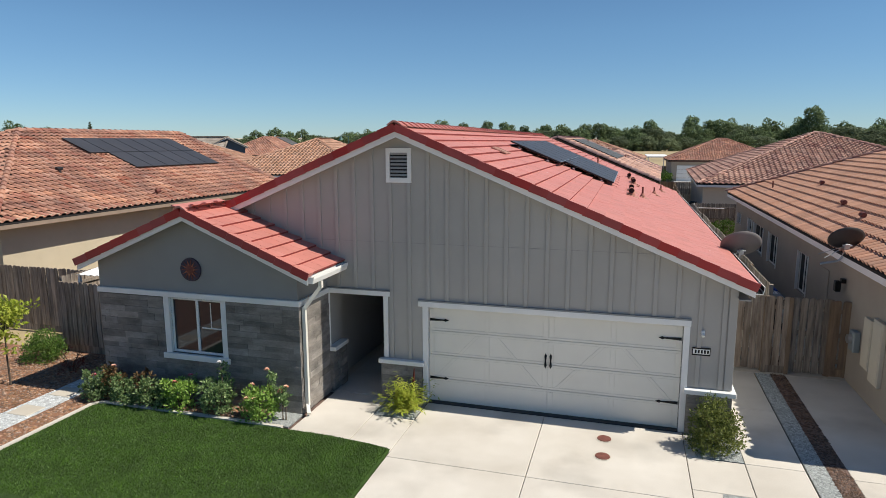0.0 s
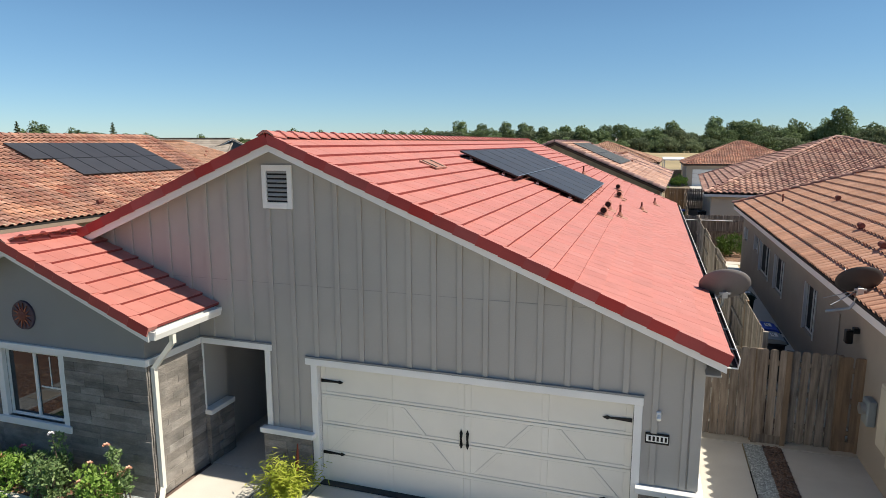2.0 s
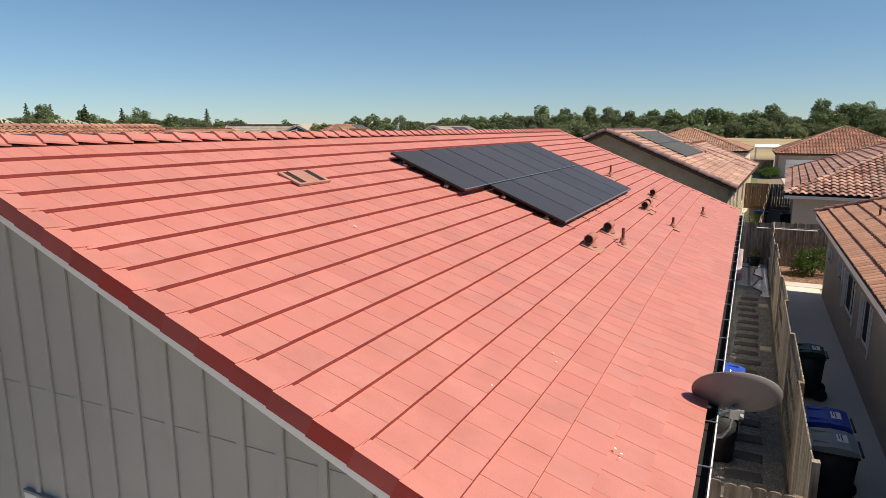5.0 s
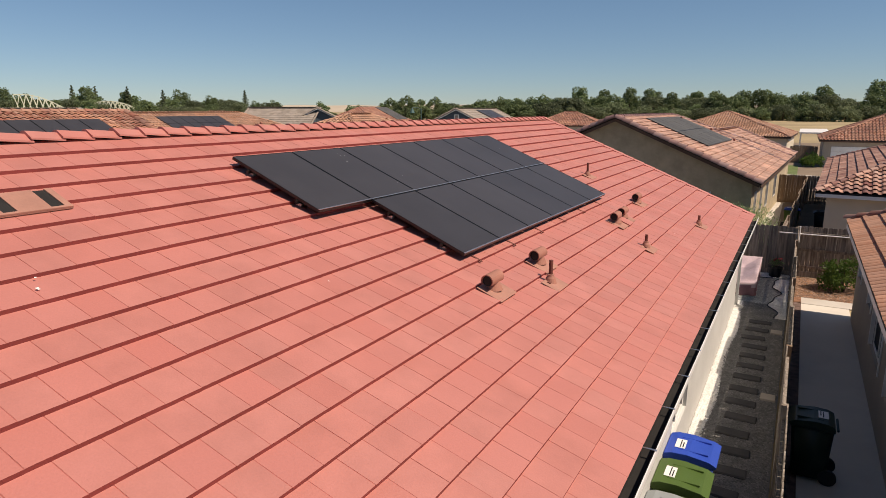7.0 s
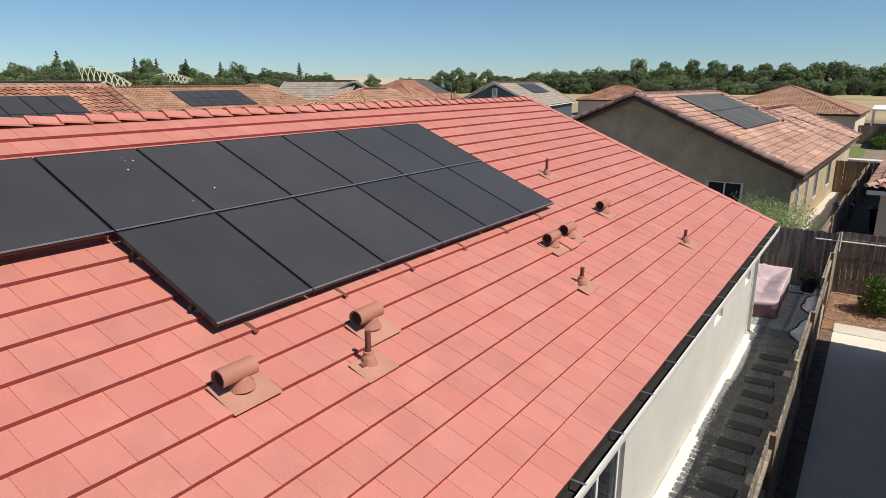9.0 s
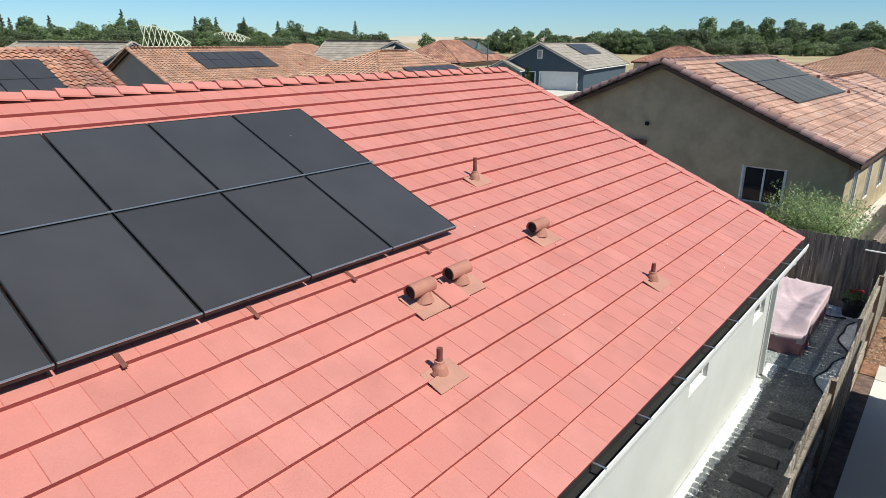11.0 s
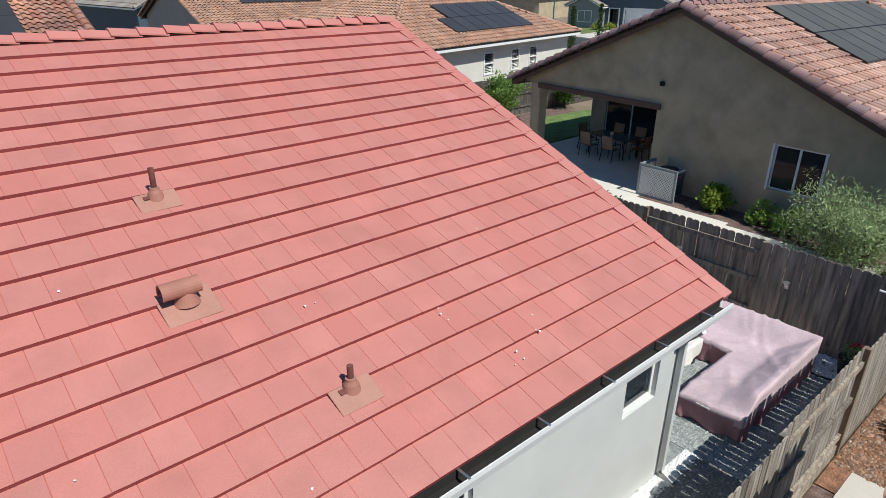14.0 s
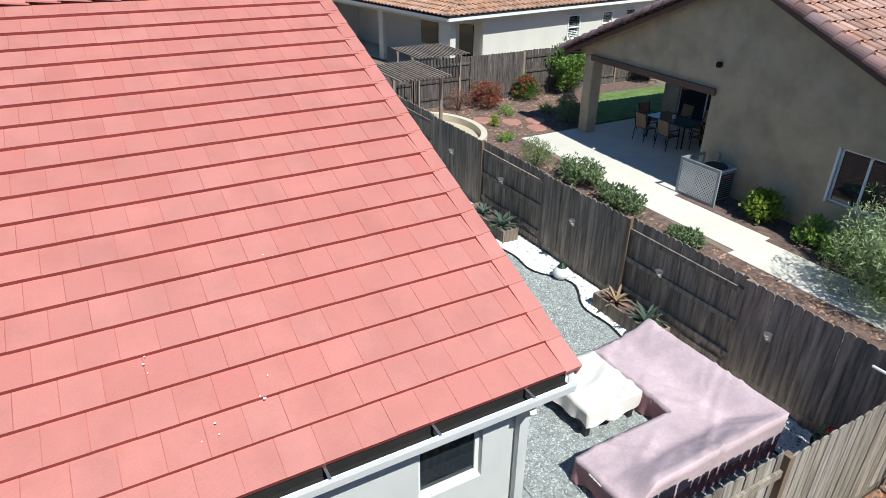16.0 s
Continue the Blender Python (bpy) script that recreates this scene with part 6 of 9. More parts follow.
patch("gravel_corner", [(-4.75, 11.06), (-3.92, 11.06), (-3.92, 11.9), (-4.75, 11.9)], 0.004, GRAVEL_GREY, "gravel round the lime bush", "gravel")
patch("gravel_corner", [(-6.75, 10.08), (-6.1, 10.08), (-6.1, 10.68), (-6.75, 10.68)], 0.006, GRAVEL_GREY, "gravel beside the downspout", "gravel")
patch("flower_bed", [(-11.0, 10.08), (-6.76, 10.08), (-6.76, 10.69), (-11.0, 10.69)], 0.01, MULCH, "bark mulch flower bed under window", "flower bed")
patch("mulch_bed", [(-17, -6), (-11.95, -6), (-11.95, 12.5), (-17, 12.5)], 0.0, MULCH, "reddish bark mulch yard", "mulch")
patch("mulch_bed", [(-11.2, -6), (-10.58, -6), (-10.58, 10.07), (-11.01, 10.07), (-11.01, 12.4), (-11.2, 12.4)], 0.004, MULCH, "reddish bark mulch border", "mulch")
patch("gravel_path", [(-11.95, -6), (-11.2, -6), (-11.2, 12.5), (-11.95, 12.5)], 0.0, GRAVEL_PALE, "pale gravel path with stepping slabs", "path")
for i in range(14):
    y = -1.5 + i * 0.98
    s = thing("stepping_slab", (-11.57, y, 0), "square grey concrete stepping slab", "stepping stone", "slabs in the gravel path")
    part("slab", boxes((-11.83, -11.32, y - 0.22, y + 0.22, -0.02, 0.018), bevel=0.01), CONCRETE_GREY, s)


def curb(points, w, z0, z1, label):
    c = thing("lawn_curb", points[0] + (0,), label, "kerb")
    for a, b in zip(points, points[1:]):
        bm = bmesh.new()
        obox(bm, (*a, (z0 + z1) / 2), (*b, (z0 + z1) / 2), w, z1 - z0)
        part("segment", bm, CONCRETE, c)
    return c


curb([(-10.53, -5.9), (-10.53, 3.0), (-10.53, 9.9), (-10.4, 10.04), (-8.5, 10.05), (-6.2, 10.03)], 0.09, -0.05, 0.035, "pale concrete lawn edging")
lawn = [(-10.48, -6), (-3.92, -6), (-3.905, 9.5), (-3.92, 9.79), (-4.3, 9.88), (-5.2, 9.97), (-6.2, 9.99), (-10.35, 9.99), (-10.48, 9.85)]
patch("lawn", lawn, 0.012, TURF, "deep green artificial turf lawn", "lawn")


def scatter_blades(name, inside, box_xy, n, h, material, label, parent_kind="stuff", seed=1, z=0.012, w=0.006):
    rng = np.random.default_rng(seed)
    x0, x1, y0, y1 = box_xy
    pts = rng.uniform((x0, y0), (x1, y1), (n, 2))
    V, F = [], []
    for x, y in pts:
        if not inside(x, y):
            continue
        a = rng.uniform(0, 6.283)
        dx, dy = math.cos(a) * w, math.sin(a) * w
        lx, ly = rng.normal(0, 0.012, 2)
        b = len(V)
        hh = h * rng.uniform(0.6, 1.2)
        V += [(x - dx, y - dy, z), (x + dx, y + dy, z), (x + lx, y + ly, z + hh)]
        F.append((b, b + 1, b + 2))
    ob = sheet(name, V, F, material, None, "", "stuff")
    return tagged(ob, label, "grass")


scatter_blades("grass", lambda x, y: y < 9.97 - max(0, x + 5.2) * 0.13, (-10.46, -3.95, 6.8, 9.97), 90000, 0.028, BLADE, "short green turf blades")


def scatter_bits(name, inside, box_xy, n, size, material, label, category, z=0.0, seed=2, flat=0.5, zf=None):
    """Loose stones or chips: squashed octahedra of uneven size."""
    rng = np.random.default_rng(seed)
    x0, x1, y0, y1 = box_xy
    V, F = [], []
    for x, y in rng.uniform((x0, y0), (x1, y1), (n, 2)):
        if not inside(x, y):
            continue
        s = size * rng.uniform(0.6, 1.4)
        a = rng.uniform(0, 6.283)
        ca, sa = math.cos(a), math.sin(a)
        e = rng.uniform(0.6, 1.0)
        b = len(V)
        zz = (zf(x, y) if zf else z)
        for px, py, pz in ((s, 0, 0.1), (0, s * e, 0), (-s, 0, 0.0), (0, -s * e, 0.1)):
            V.append((x + px * ca - py * sa, y + px * sa + py * ca, zz + pz * s))
        V.append((x + rng.uniform(-0.2, 0.2) * s, y, zz + s * flat))
        F += [(b, b + 1, b + 4), (b + 1, b + 2, b + 4), (b + 2, b + 3, b + 4), (b + 3, b, b + 4)]
    ob = sheet(name, V, F, material, None, "", "stuff")
    return tagged(ob, label, category)


scatter_bits("mulch_chips", lambda x, y: x < -11.97 or x > -11.18, (-15.5, -10.6, 7, 12.4), 9000, 0.035, MULCH_CHIP, "loose reddish bark chips", "mulch", 0.004, 3)
scatter_bits("mulch_chips", lambda x, y: True, (-11.0, -6.78, 10.1, 10.68), 1600, 0.03, MULCH_CHIP, "loose reddish bark chips", "mulch", 0.012, 4)
scatter_bits("path_gravel", lambda x, y: True, (-11.94, -11.21, 7, 12.4), 4500, 0.018, GRAVEL_PALE, "loose pale path gravel", "gravel", 0.0, 5)
scatter_bits("strip_gravel", lambda x, y: True, (2.93, 3.23, 9.0, 15.7), 3800, 0.018, GRAVEL_STONE, "loose blue-grey gravel", "gravel", 0.0, 6)
scatter_bits("strip_mulch", lambda x, y: True, (3.25, 3.55, 9.0, 15.7), 2600, 0.03, CHIP_DARK, "loose dark bark chips", "mulch", 0.0, 7)
scatter_bits("bed_gravel", lambda x, y: True, (1.2, 1.97, 11.0, 11.9), 1500, 0.018, GRAVEL_STONE, "loose gravel under the bush", "gravel", 0.0, 8)
scatter_bits("bed_gravel", lambda x, y: True, (-4.74, -3.93, 11.07, 11.88), 1500, 0.018, GRAVEL_STONE, "loose gravel under the lime bush", "gravel", 0.0, 9)
scatter_bits("bed_gravel", lambda x, y: True, (-6.74, -6.11, 10.09, 10.67), 900, 0.018, GRAVEL_STONE, "loose gravel by downspout", "gravel", 0.0, 10)

pavement = patch("pavement", [(-60, -7.6), (60, -7.6), (60, -6.05), (-60, -6.05)], 0.0, CONCRETE_GREY, "concrete pavement along the street", "pavement", 0.15)
road = patch("road", [(-60, -16), (60, -16), (60, -7.7), (-60, -7.7)], -0.03, ASPHALT, "dark asphalt street", "road", 0.1)
roofed_house("pale house across the street", (18, 12.6), pose(-22, -34, 0), 2.9, 0.42, ("hip", "hip"), STUCCO_TAN, CLAY_ORANGE, CLAY_RED_PART, CLAY_ORANGE, 0.0, tile=WAVE_FAR)


# ---- fences ----
def picket_mesh(h, w=0.138, t=0.017):
    bm = bmesh.new()
    c = 0.05
    arc = [(w / 2 - c + c * math.cos(a), h - 0.8 * c + 0.8 * c * math.sin(a)) for a in (0, 0.55, 1.05, 1.5708)]
    prism(bm, [(-w / 2, 0), (w / 2, 0)] + arc + [(-x, z) for x, z in reversed(arc)], "y", -t / 2, t / 2)
    bmesh.ops.recalc_face_normals(bm, faces=bm.faces)
    me = bpy.data.meshes.new("picket")
    bm.to_mesh(me)
    bm.free()
    return me


PICKETS = {}


def fence(p, q, top, base, label, material, sides, panel=2.4, seed=0, post_mat=None, kick=True, gap=0.003, rails=(0.35, 0.95, 1.5), name="fence", w=0.138):
    """Posts every panel, rails, a kick board and single pickets; sides: +1 or -1 by panel, the face that carries the pickets."""
    rng = random.Random(seed)
    p, q = Vector(p), Vector(q)
    d = (q - p)
    L = d.length
    d.normalize()
    nrm = Vector((-d.y, d.x, 0))
    ang = math.atan2(d.y, d.x)
    f = thing(name, (p.x, p.y, base), label, "fence", "cedar fences")
    n = max(1, round(L / panel))
    step = L / n
    h = top - base
    pm = post_mat or material
    for i in range(n + 1):
        c = p + d * (i * step)
        bm = bmesh.new()
        s = sides[min(i, n - 1) % len(sides)]
        prism(bm, [(-0.045, -0.045), (0.045, -0.045), (0.045, 0.045), (-0.045, 0.045)], "z", base - 0.1, top - 0.02)
        bmesh.ops.rotate(bm, matrix=Matrix.Rotation(ang, 3, "Z"), verts=bm.verts)
        bmesh.ops.translate(bm, vec=(c.x, c.y, 0), verts=bm.verts)
        part("post", bm, FENCE_NEW if post_mat is None and i % 2 else pm, f)
    for i in range(n):
        s = sides[i % len(sides)]
        a, b = p + d * (i * step + 0.047), p + d * ((i + 1) * step - 0.047)
        if kick:
            bm = bmesh.new()
            obox(bm, (a.x, a.y, base + 0.1), (b.x, b.y, base + 0.1), 0.03, 0.2)
            part("kick_board", bm, material, f)
        for rz in rails:
            bm = bmesh.new()
            zz = base + rz * h / 1.75
            obox(bm, (a.x, a.y, zz), (b.x, b.y, zz), 0.038, 0.088)
            part("rail", bm, material, f)
        k = int((step - 0.02) / (w + gap))
        hh = h - (0.2 if kick else 0.03)
        z0 = base + (0.2 if kick else 0.03)
        key = (round(hh, 2), w)
        if key not in PICKETS:
            PICKETS[key] = picket_mesh(hh, w)
        for j in range(k):
            c = p + d * (i * step + (j + 0.5) * step / k) + nrm * (s * 0.032)
            ob = link("picket", PICKETS[key], None)
            ob.data.materials.append(material) if not ob.data.materials else None
            if ob.data.materials[0] != material:
                key2 = (key, material.name)
                if key2 not in PICKETS:
                    PICKETS[key2] = picket_mesh(hh, w)
                    PICKETS[key2].materials.append(material)
                ob.data = PICKETS[key2]
            ob.matrix_basis = pose(c.x, c.y, z0 + rng.uniform(-0.012, 0.006), 0, rng.uniform(-0.35, 0.35), math.degrees(ang)) @ Matrix.Diagonal((1, 1, 1, 1))
            ob.parent = f
            ob.matrix_parent_inverse = world_of(f).inverted()
    return f


GB = GROUND_BACK
fence((-14.0, 37.17, 0), (3.28, 37.17, 0), 1.95, GB - 0.02, "weathered cedar rear fence with dog-eared boards", FENCE_DARK, (-1, 1), panel=2.47, seed=1, kick=True, gap=0.003)
fence((3.28, 16.5, 0), (3.28, 37.1, 0), 1.98, GB - 0.03, "weathered cedar side fence between the yards", FENCE_SIDE, (1, -1), panel=2.45, seed=2, gap=0.011)
fence((1.87, 15.86, 0), (3.08, 15.86, 0), 1.82, 0.03, "brown cedar side gate", FENCE, (-1,), panel=1.3, seed=3, kick=False)
fence((3.1, 15.78, 0), (3.58, 15.78, 0), 1.85, 0.0, "narrow cedar fence panel beside gate", FENCE, (-1,), panel=0.5, seed=4, kick=True)
fence((3.62, 15.88, 0), (4.42, 15.88, 0), 1.82, 0.02, "dark cedar gate of the neighbours", FENCE_DARK, (-1,), panel=0.9, seed=5, kick=False)
fence((4.44, 15.86, 0), (4.8, 15.86, 0), 1.80, 0.0, "warm brown cedar fence boards", FENCE_NEW, (-1,), panel=0.5, seed=6, kick=True)
fence((3.33, 37.17, 0), (18.0, 37.17, 0), 2.0, GB, "dark cedar fence behind neighbouring yard", FENCE_DARK, (1, -1), panel=2.45, seed=7)
fence((-13.95, 12.5, 0), (-10.9, 12.5, 0), 1.85, 0.0, "weathered cedar side fence by the bay", FENCE_DARK, (-1,), panel=1.6, seed=8)
fence((-20.4, 13.7, 0), (-14.1, 13.7, 0), 1.88, 0.0, "weathered cedar fence by tan house", FENCE_DARK, (-1,), panel=2.1, seed=9)
fence((-14.0, 12.6, 0), (-14.0, 37.1, 0), 1.95, GB - 0.1, "weathered cedar fence along the boundary", FENCE_DARK, (1, -1), panel=2.45, seed=10)
fence((-15.4, 37.25, 0), (-15.4, 62.0, 0), 1.98, GB - 0.02, "dark weathered cedar fence of the garden", FENCE_BLACK, (1, 1, -1), panel=2.45, seed=11)
fence((2.85, 37.4, 0), (3.6, 57.2, 0), 1.95, GB - 0.02, "cedar fence between rear gardens", FENCE, (1, -1), panel=2.45, seed=12)
fence((1.2, 57.4, 0), (3.5, 57.4, 0), 1.95, GB, "fresh cedar gate between houses", FENCE_NEW, (-1,), panel=1.2, seed=13)
fence((3.65, 57.3, 0), (5.2, 57.3, 0), 1.95, GB, "dark cedar gate beside stucco house", FENCE_DARK, (-1,), panel=1.6, seed=14)

# white corrugated lean-to behind the side fence
lean = thing("lean_to_shed", (-12.6, 13.1, 0.0), "white corrugated lean-to roof behind the fence", "shed")
V, F = [], []
n = 26
for i in range(n + 1):
    x = -13.55 + 2.5 * i / n
    z = 0.012 * (1 if i % 2 else -1)
    V += [(x, 12.62, 2.02 + z), (x, 13.85, 2.14 + z), (x, 12.62, 2.01 + z), (x, 13.85, 2.13 + z)]
for i in range(n):
    a = 4 * i
    F += [(a, a + 4, a + 5, a + 1), (a + 2, a + 3, a + 7, a + 6), (a, a + 2, a + 6, a + 4), (a + 1, a + 5, a + 7, a + 3)]
F += [(0, 1, 3, 2), (4 * n, 4 * n + 2, 4 * n + 3, 4 * n + 1)]
sheet("roof", V, F, WHITE, lean, "white corrugated sheet")
for x in (-13.5, -11.15):
    for y, z in ((12.68, 1.99), (13.75, 2.1)):
        part("post", boxes((x - 0.03, x + 0.03, y - 0.03, y + 0.03, 0.0, z)), WHITE, lean)


# ---- rear yards ----
# white stops at the fence's shade edge; the gravel's dark carries shade too
patch("side_gravel", [(1.84, 16.0), (2.07, 16.0), (2.07, 33.0), (1.84, 33.0)], GB, GRAVEL_WHITE, "white pebble strip along the wall", "gravel", 0.25)
patch("side_gravel", [(2.071, 16.0), (3.22, 16.0), (3.22, 33.0), (2.071, 33.0)], GB - 0.003, GRAVEL_DARK, "dark grey gravel side yard", "gravel", 0.25)
patch("yard_gravel", [(-13.9, 33.0), (3.22, 33.0), (3.22, 37.1), (-13.9, 37.1)], GB - 0.002, GRAVEL_GREY, "blue-grey gravel back yard", "gravel", 0.25)
patch("patio_slab", [(-10.7, 32.41), (1.83, 32.41), (1.83, 32.99), (-10.7, 32.99)], GB - 0.004, GRAVEL_GREY, "gravel beside the rear wall", "gravel", 0.2)
scatter_bits("side_pebbles", lambda x, y: x < 2.07 + 0.05 * math.sin(y * 1.3), (1.85, 2.2, 18.5, 33.0), 11000, 0.03, GRAVEL_WHITE, "loose white pebbles", "gravel", GB, 11, 0.6)
scatter_bits("side_stones", lambda x, y: x > 2.05 + 0.05 * math.sin(y * 1.3), (2.0, 3.2, 18.5, 33.0), 24000, 0.018, GRAVEL_DARK, "loose dark grey gravel stones", "gravel", GB, 17, 0.6)
scatter_bits("yard_stones", lambda x, y: True, (-6.0, 3.2, 33.0, 36.9), 42000, 0.017, GRAVEL_STONE, "loose blue-grey gravel stones", "gravel", GB, 12, 0.6)


def wavy(x):
    return 36.52 + 0.18 * math.sin(x * 2.1 + 0.6) + 0.1 * math.sin(x * 4.3)


scatter_bits("border_pebbles", lambda x, y: y > wavy(x) + 0.03, (-13.5, 3.2, 36.2, 37.12), 17000, 0.034, GRAVEL_WHITE, "white pebble border", "gravel", GB + 0.005, 13, 0.7)
def wavy_side(y):
    return 2.86 + 0.13 * math.sin(y * 2.6 + 0.4) + 0.05 * math.sin(y * 5.7)


scatter_bits("border_pebbles", lambda x, y: x > wavy_side(y) + 0.03, (2.6, 3.21, 31.6, 36.3), 5200, 0.034, GRAVEL_WHITE, "white pebble border beside the fence", "gravel", GB + 0.005, 18, 0.7)
side_edging = thing("garden_edging", (2.9, 34, GB), "black plastic edging strip along the pebbles", "edging")
bm = bmesh.new()
tube(bm, [(wavy_side(31.6 + i * 0.12), 31.6 + i * 0.12, GB + 0.02) for i in range(40)], 0.018, 6)
part("strip", bm, BIN_BLACK, side_edging)
edging = thing("garden_edging", (0, 36.5, GB), "black plastic garden edging strip", "edging")
bm = bmesh.new()
pts = [(-13.5 + i * 0.15, wavy(-13.5 + i * 0.15), GB + 0.02) for i in range(int(16.4 / 0.15))]
tube(bm, pts, 0.018, 6)
part("strip", bm, BIN_BLACK, edging)
for i in range(18):
    y = 19.1 + i * 0.7
    rngs = random.Random(i)
    s = thing("stepping_stone", (2.55, y, GB), "dark rectangular stepping stone in pebbles", "stepping stone", "stepping stones of the side yard")
    a = rngs.uniform(-4, 4)
    bm = boxes((-0.28, 0.28, -0.14, 0.14, -0.02, 0.035), bevel=0.02)
    bmesh.ops.transform(bm, matrix=pose(2.58 + rngs.uniform(-0.05, 0.05), y, GB, 0, 0, a), verts=bm.verts)
    part("stone", bm, STEP, s)
for y in (30.3, 25.9):
    s = thing("paver", (3.05, y, GB), "pale square paver beside the fence", "paver", "pale pavers")
    part("slab", boxes((2.9, 3.17, y - 0.15, y + 0.15, GB - 0.02, GB + 0.04), bevel=0.01), CONCRETE_GREY, s)
slab_dark = patch("step_slab", [(1.9, 17.0), (3.1, 17.0), (3.1, 18.6), (1.9, 18.6)], GB + 0.02, CONCRETE_GREY, "grey concrete pad for bins", "pavement", 0.2)
patch("neighbour_side_yard", [(3.585, 16.03), (4.82, 16.03), (4.82, 33.6), (3.585, 33.6)], GB, CONCRETE_REAR, "shaded concrete side yard", "pavement", 0.3)
patch("neighbour_mulch", [(3.32, 16.03), (3.58, 16.03), (3.58, 33.7), (3.32, 33.7)], GB - 0.01, MULCH_DARK, "dark mulch strip along fence", "mulch", 0.3)
patch("neighbour_patio", [(3.585, 33.605), (16.0, 33.605), (16.0, 34.3), (3.585, 34.3)], GB + 0.01, CONCRETE, "sunlit concrete strip behind house", "pavement", 0.3)
patch("neighbour_bed", [(3.32, 34.31), (18.0, 34.31), (18.0, 37.1), (3.32, 37.1)], GB + 0.005, MULCH, "reddish bark mulch bed", "mulch", 0.3)
patch("neighbour_bed", [(3.32, 33.71), (3.58, 33.71), (3.58, 34.305), (3.32, 34.305)], GB + 0.005, MULCH, "reddish bark mulch bed", "mulch", 0.3)
scatter_bits("bed_chips", lambda x, y: True, (3.33, 8.0, 34.3, 37.1), 7000, 0.035, MULCH_CHIP, "loose bark chips", "mulch", GB + 0.005, 14)


# ---- wheeled bins ----
def wheelie_bin(at, yaw, body_mat, lid_mat, label, h=1.02, w=0.62, d=0.72):
    b = thing("wheeled_bin", (0, 0, 0), label, "wheeled bin", "household bins")
    bm = bmesh.new()
    lo, hi = 0.42, 0.5
    A = [bm.verts.new(c) for c in ((-w * 0.41, -d * 0.36, 0.05), (w * 0.41, -d * 0.36, 0.05), (w * 0.41, d * 0.38, 0.05), (-w * 0.41, d * 0.38, 0.05))]
    B = [bm.verts.new(c) for c in ((-w * 0.5, -d * 0.47, h * 0.9), (w * 0.5, -d * 0.47, h * 0.9), (w * 0.5, d * 0.45, h * 0.93), (-w * 0.5, d * 0.45, h * 0.93))]
    bm.faces.new(list(reversed(A)))
    bm.faces.new(B)
    for k in range(4):
        bm.faces.new((A[k], A[(k + 1) % 4], B[(k + 1) % 4], B[k]))
    bmesh.ops.bevel(bm, geom=bm.edges[:], offset=0.035, segments=3, affect="EDGES")
    body = part("body", bm, body_mat, b, smooth=True)
    part("rim", boxes((-w * 0.52, w * 0.52, -d * 0.5, d * 0.47, h * 0.865, h * 0.905), bevel=0.012), body_mat, b)
    bm = bmesh.new()
    prof = [(-d * 0.53, h * 0.9), (-d * 0.53, h * 0.93), (-d * 0.4, h * 0.975), (0, h * 1.01), (d * 0.3, h * 1.0), (d * 0.44, h * 0.965), (d * 0.47, h * 0.91)]
    prism(bm, prof, "x", -w * 0.53, w * 0.53)
    bmesh.ops.bevel(bm, geom=[e for e in bm.edges if e.calc_face_angle(0) > 0.5], offset=0.02, segments=2, affect="EDGES")
    lid = part("lid", bm, lid_mat, b)
    part("label_sticker", boxes((-0.16, 0.1, 0.06, 0.2, h * 1.008, h * 1.013)), WHITE, lid, "white label with plain print")
    part("print_bar", boxes((-0.14, 0.08, 0.12, 0.135, h * 1.0135, h * 1.0145)), BIN_BLACK, lid)
    part("print_bar", boxes((-0.14, 0.02, 0.085, 0.1, h * 1.0135, h * 1.0145)), BIN_BLACK, lid)
    for s in (-1, 1):
        part("lid_ridge", boxes((s * w * 0.3 - 0.012, s * w * 0.3 + 0.012, -d * 0.36, d * 0.2, h * 0.985, h * 1.012), bevel=0.004), lid_mat, lid)
        bm = bmesh.new()
        tube(bm, [(s * w * 0.36, d * 0.42, 0.13), (s * w * 0.44, d * 0.42, 0.13)], 0.13, 18)
        part("wheel", bm, BIN_BLACK, b)
    bm = bmesh.new()
    tube(bm, [(-w * 0.4, d * 0.52, h * 0.9), (w * 0.4, d * 0.52, h * 0.9)], 0.018, 8)
    part("handle", bm, body_mat, b)
    b.matrix_basis = pose(*at, 0, 0, yaw)
    return b


wheelie_bin((2.16, 21.25, GB), 90, BIN_BLUE, BIN_BLUE, "bright blue wheeled recycling bin")
wheelie_bin((2.16, 20.42, GB), 90, BIN_GREEN, BIN_GREEN, "olive green wheeled bin beside wall")
wheelie_bin((2.16, 19.55, GB), 90, BIN_BLACK, PLASTIC_GREY, "black wheeled bin with grey lid")
wheelie_bin((3.72, 23.15, GB), -90, BIN_DARK, BIN_DARK, "dark green wheeled bin by the fence", h=1.05, w=0.55, d=0.64)
wheelie_bin((3.74, 19.75, GB), -90, BIN_BLACK, BIN_BLUE, "black wheeled bin with blue lid")
wheelie_bin((3.74, 18.9, GB), -90, BIN_BLACK, PLASTIC_GREY, "black wheeled bin with grey lid by fence")
wheelie_bin((3.0, 47.5, GB), 90, BIN_GREEN, BIN_BLUE, "green wheeled bin with blue lid")
wheelie_bin((4.3, 47.0, GB), -90, BIN_BLACK, BIN_BLACK, "black wheeled bin in shade")


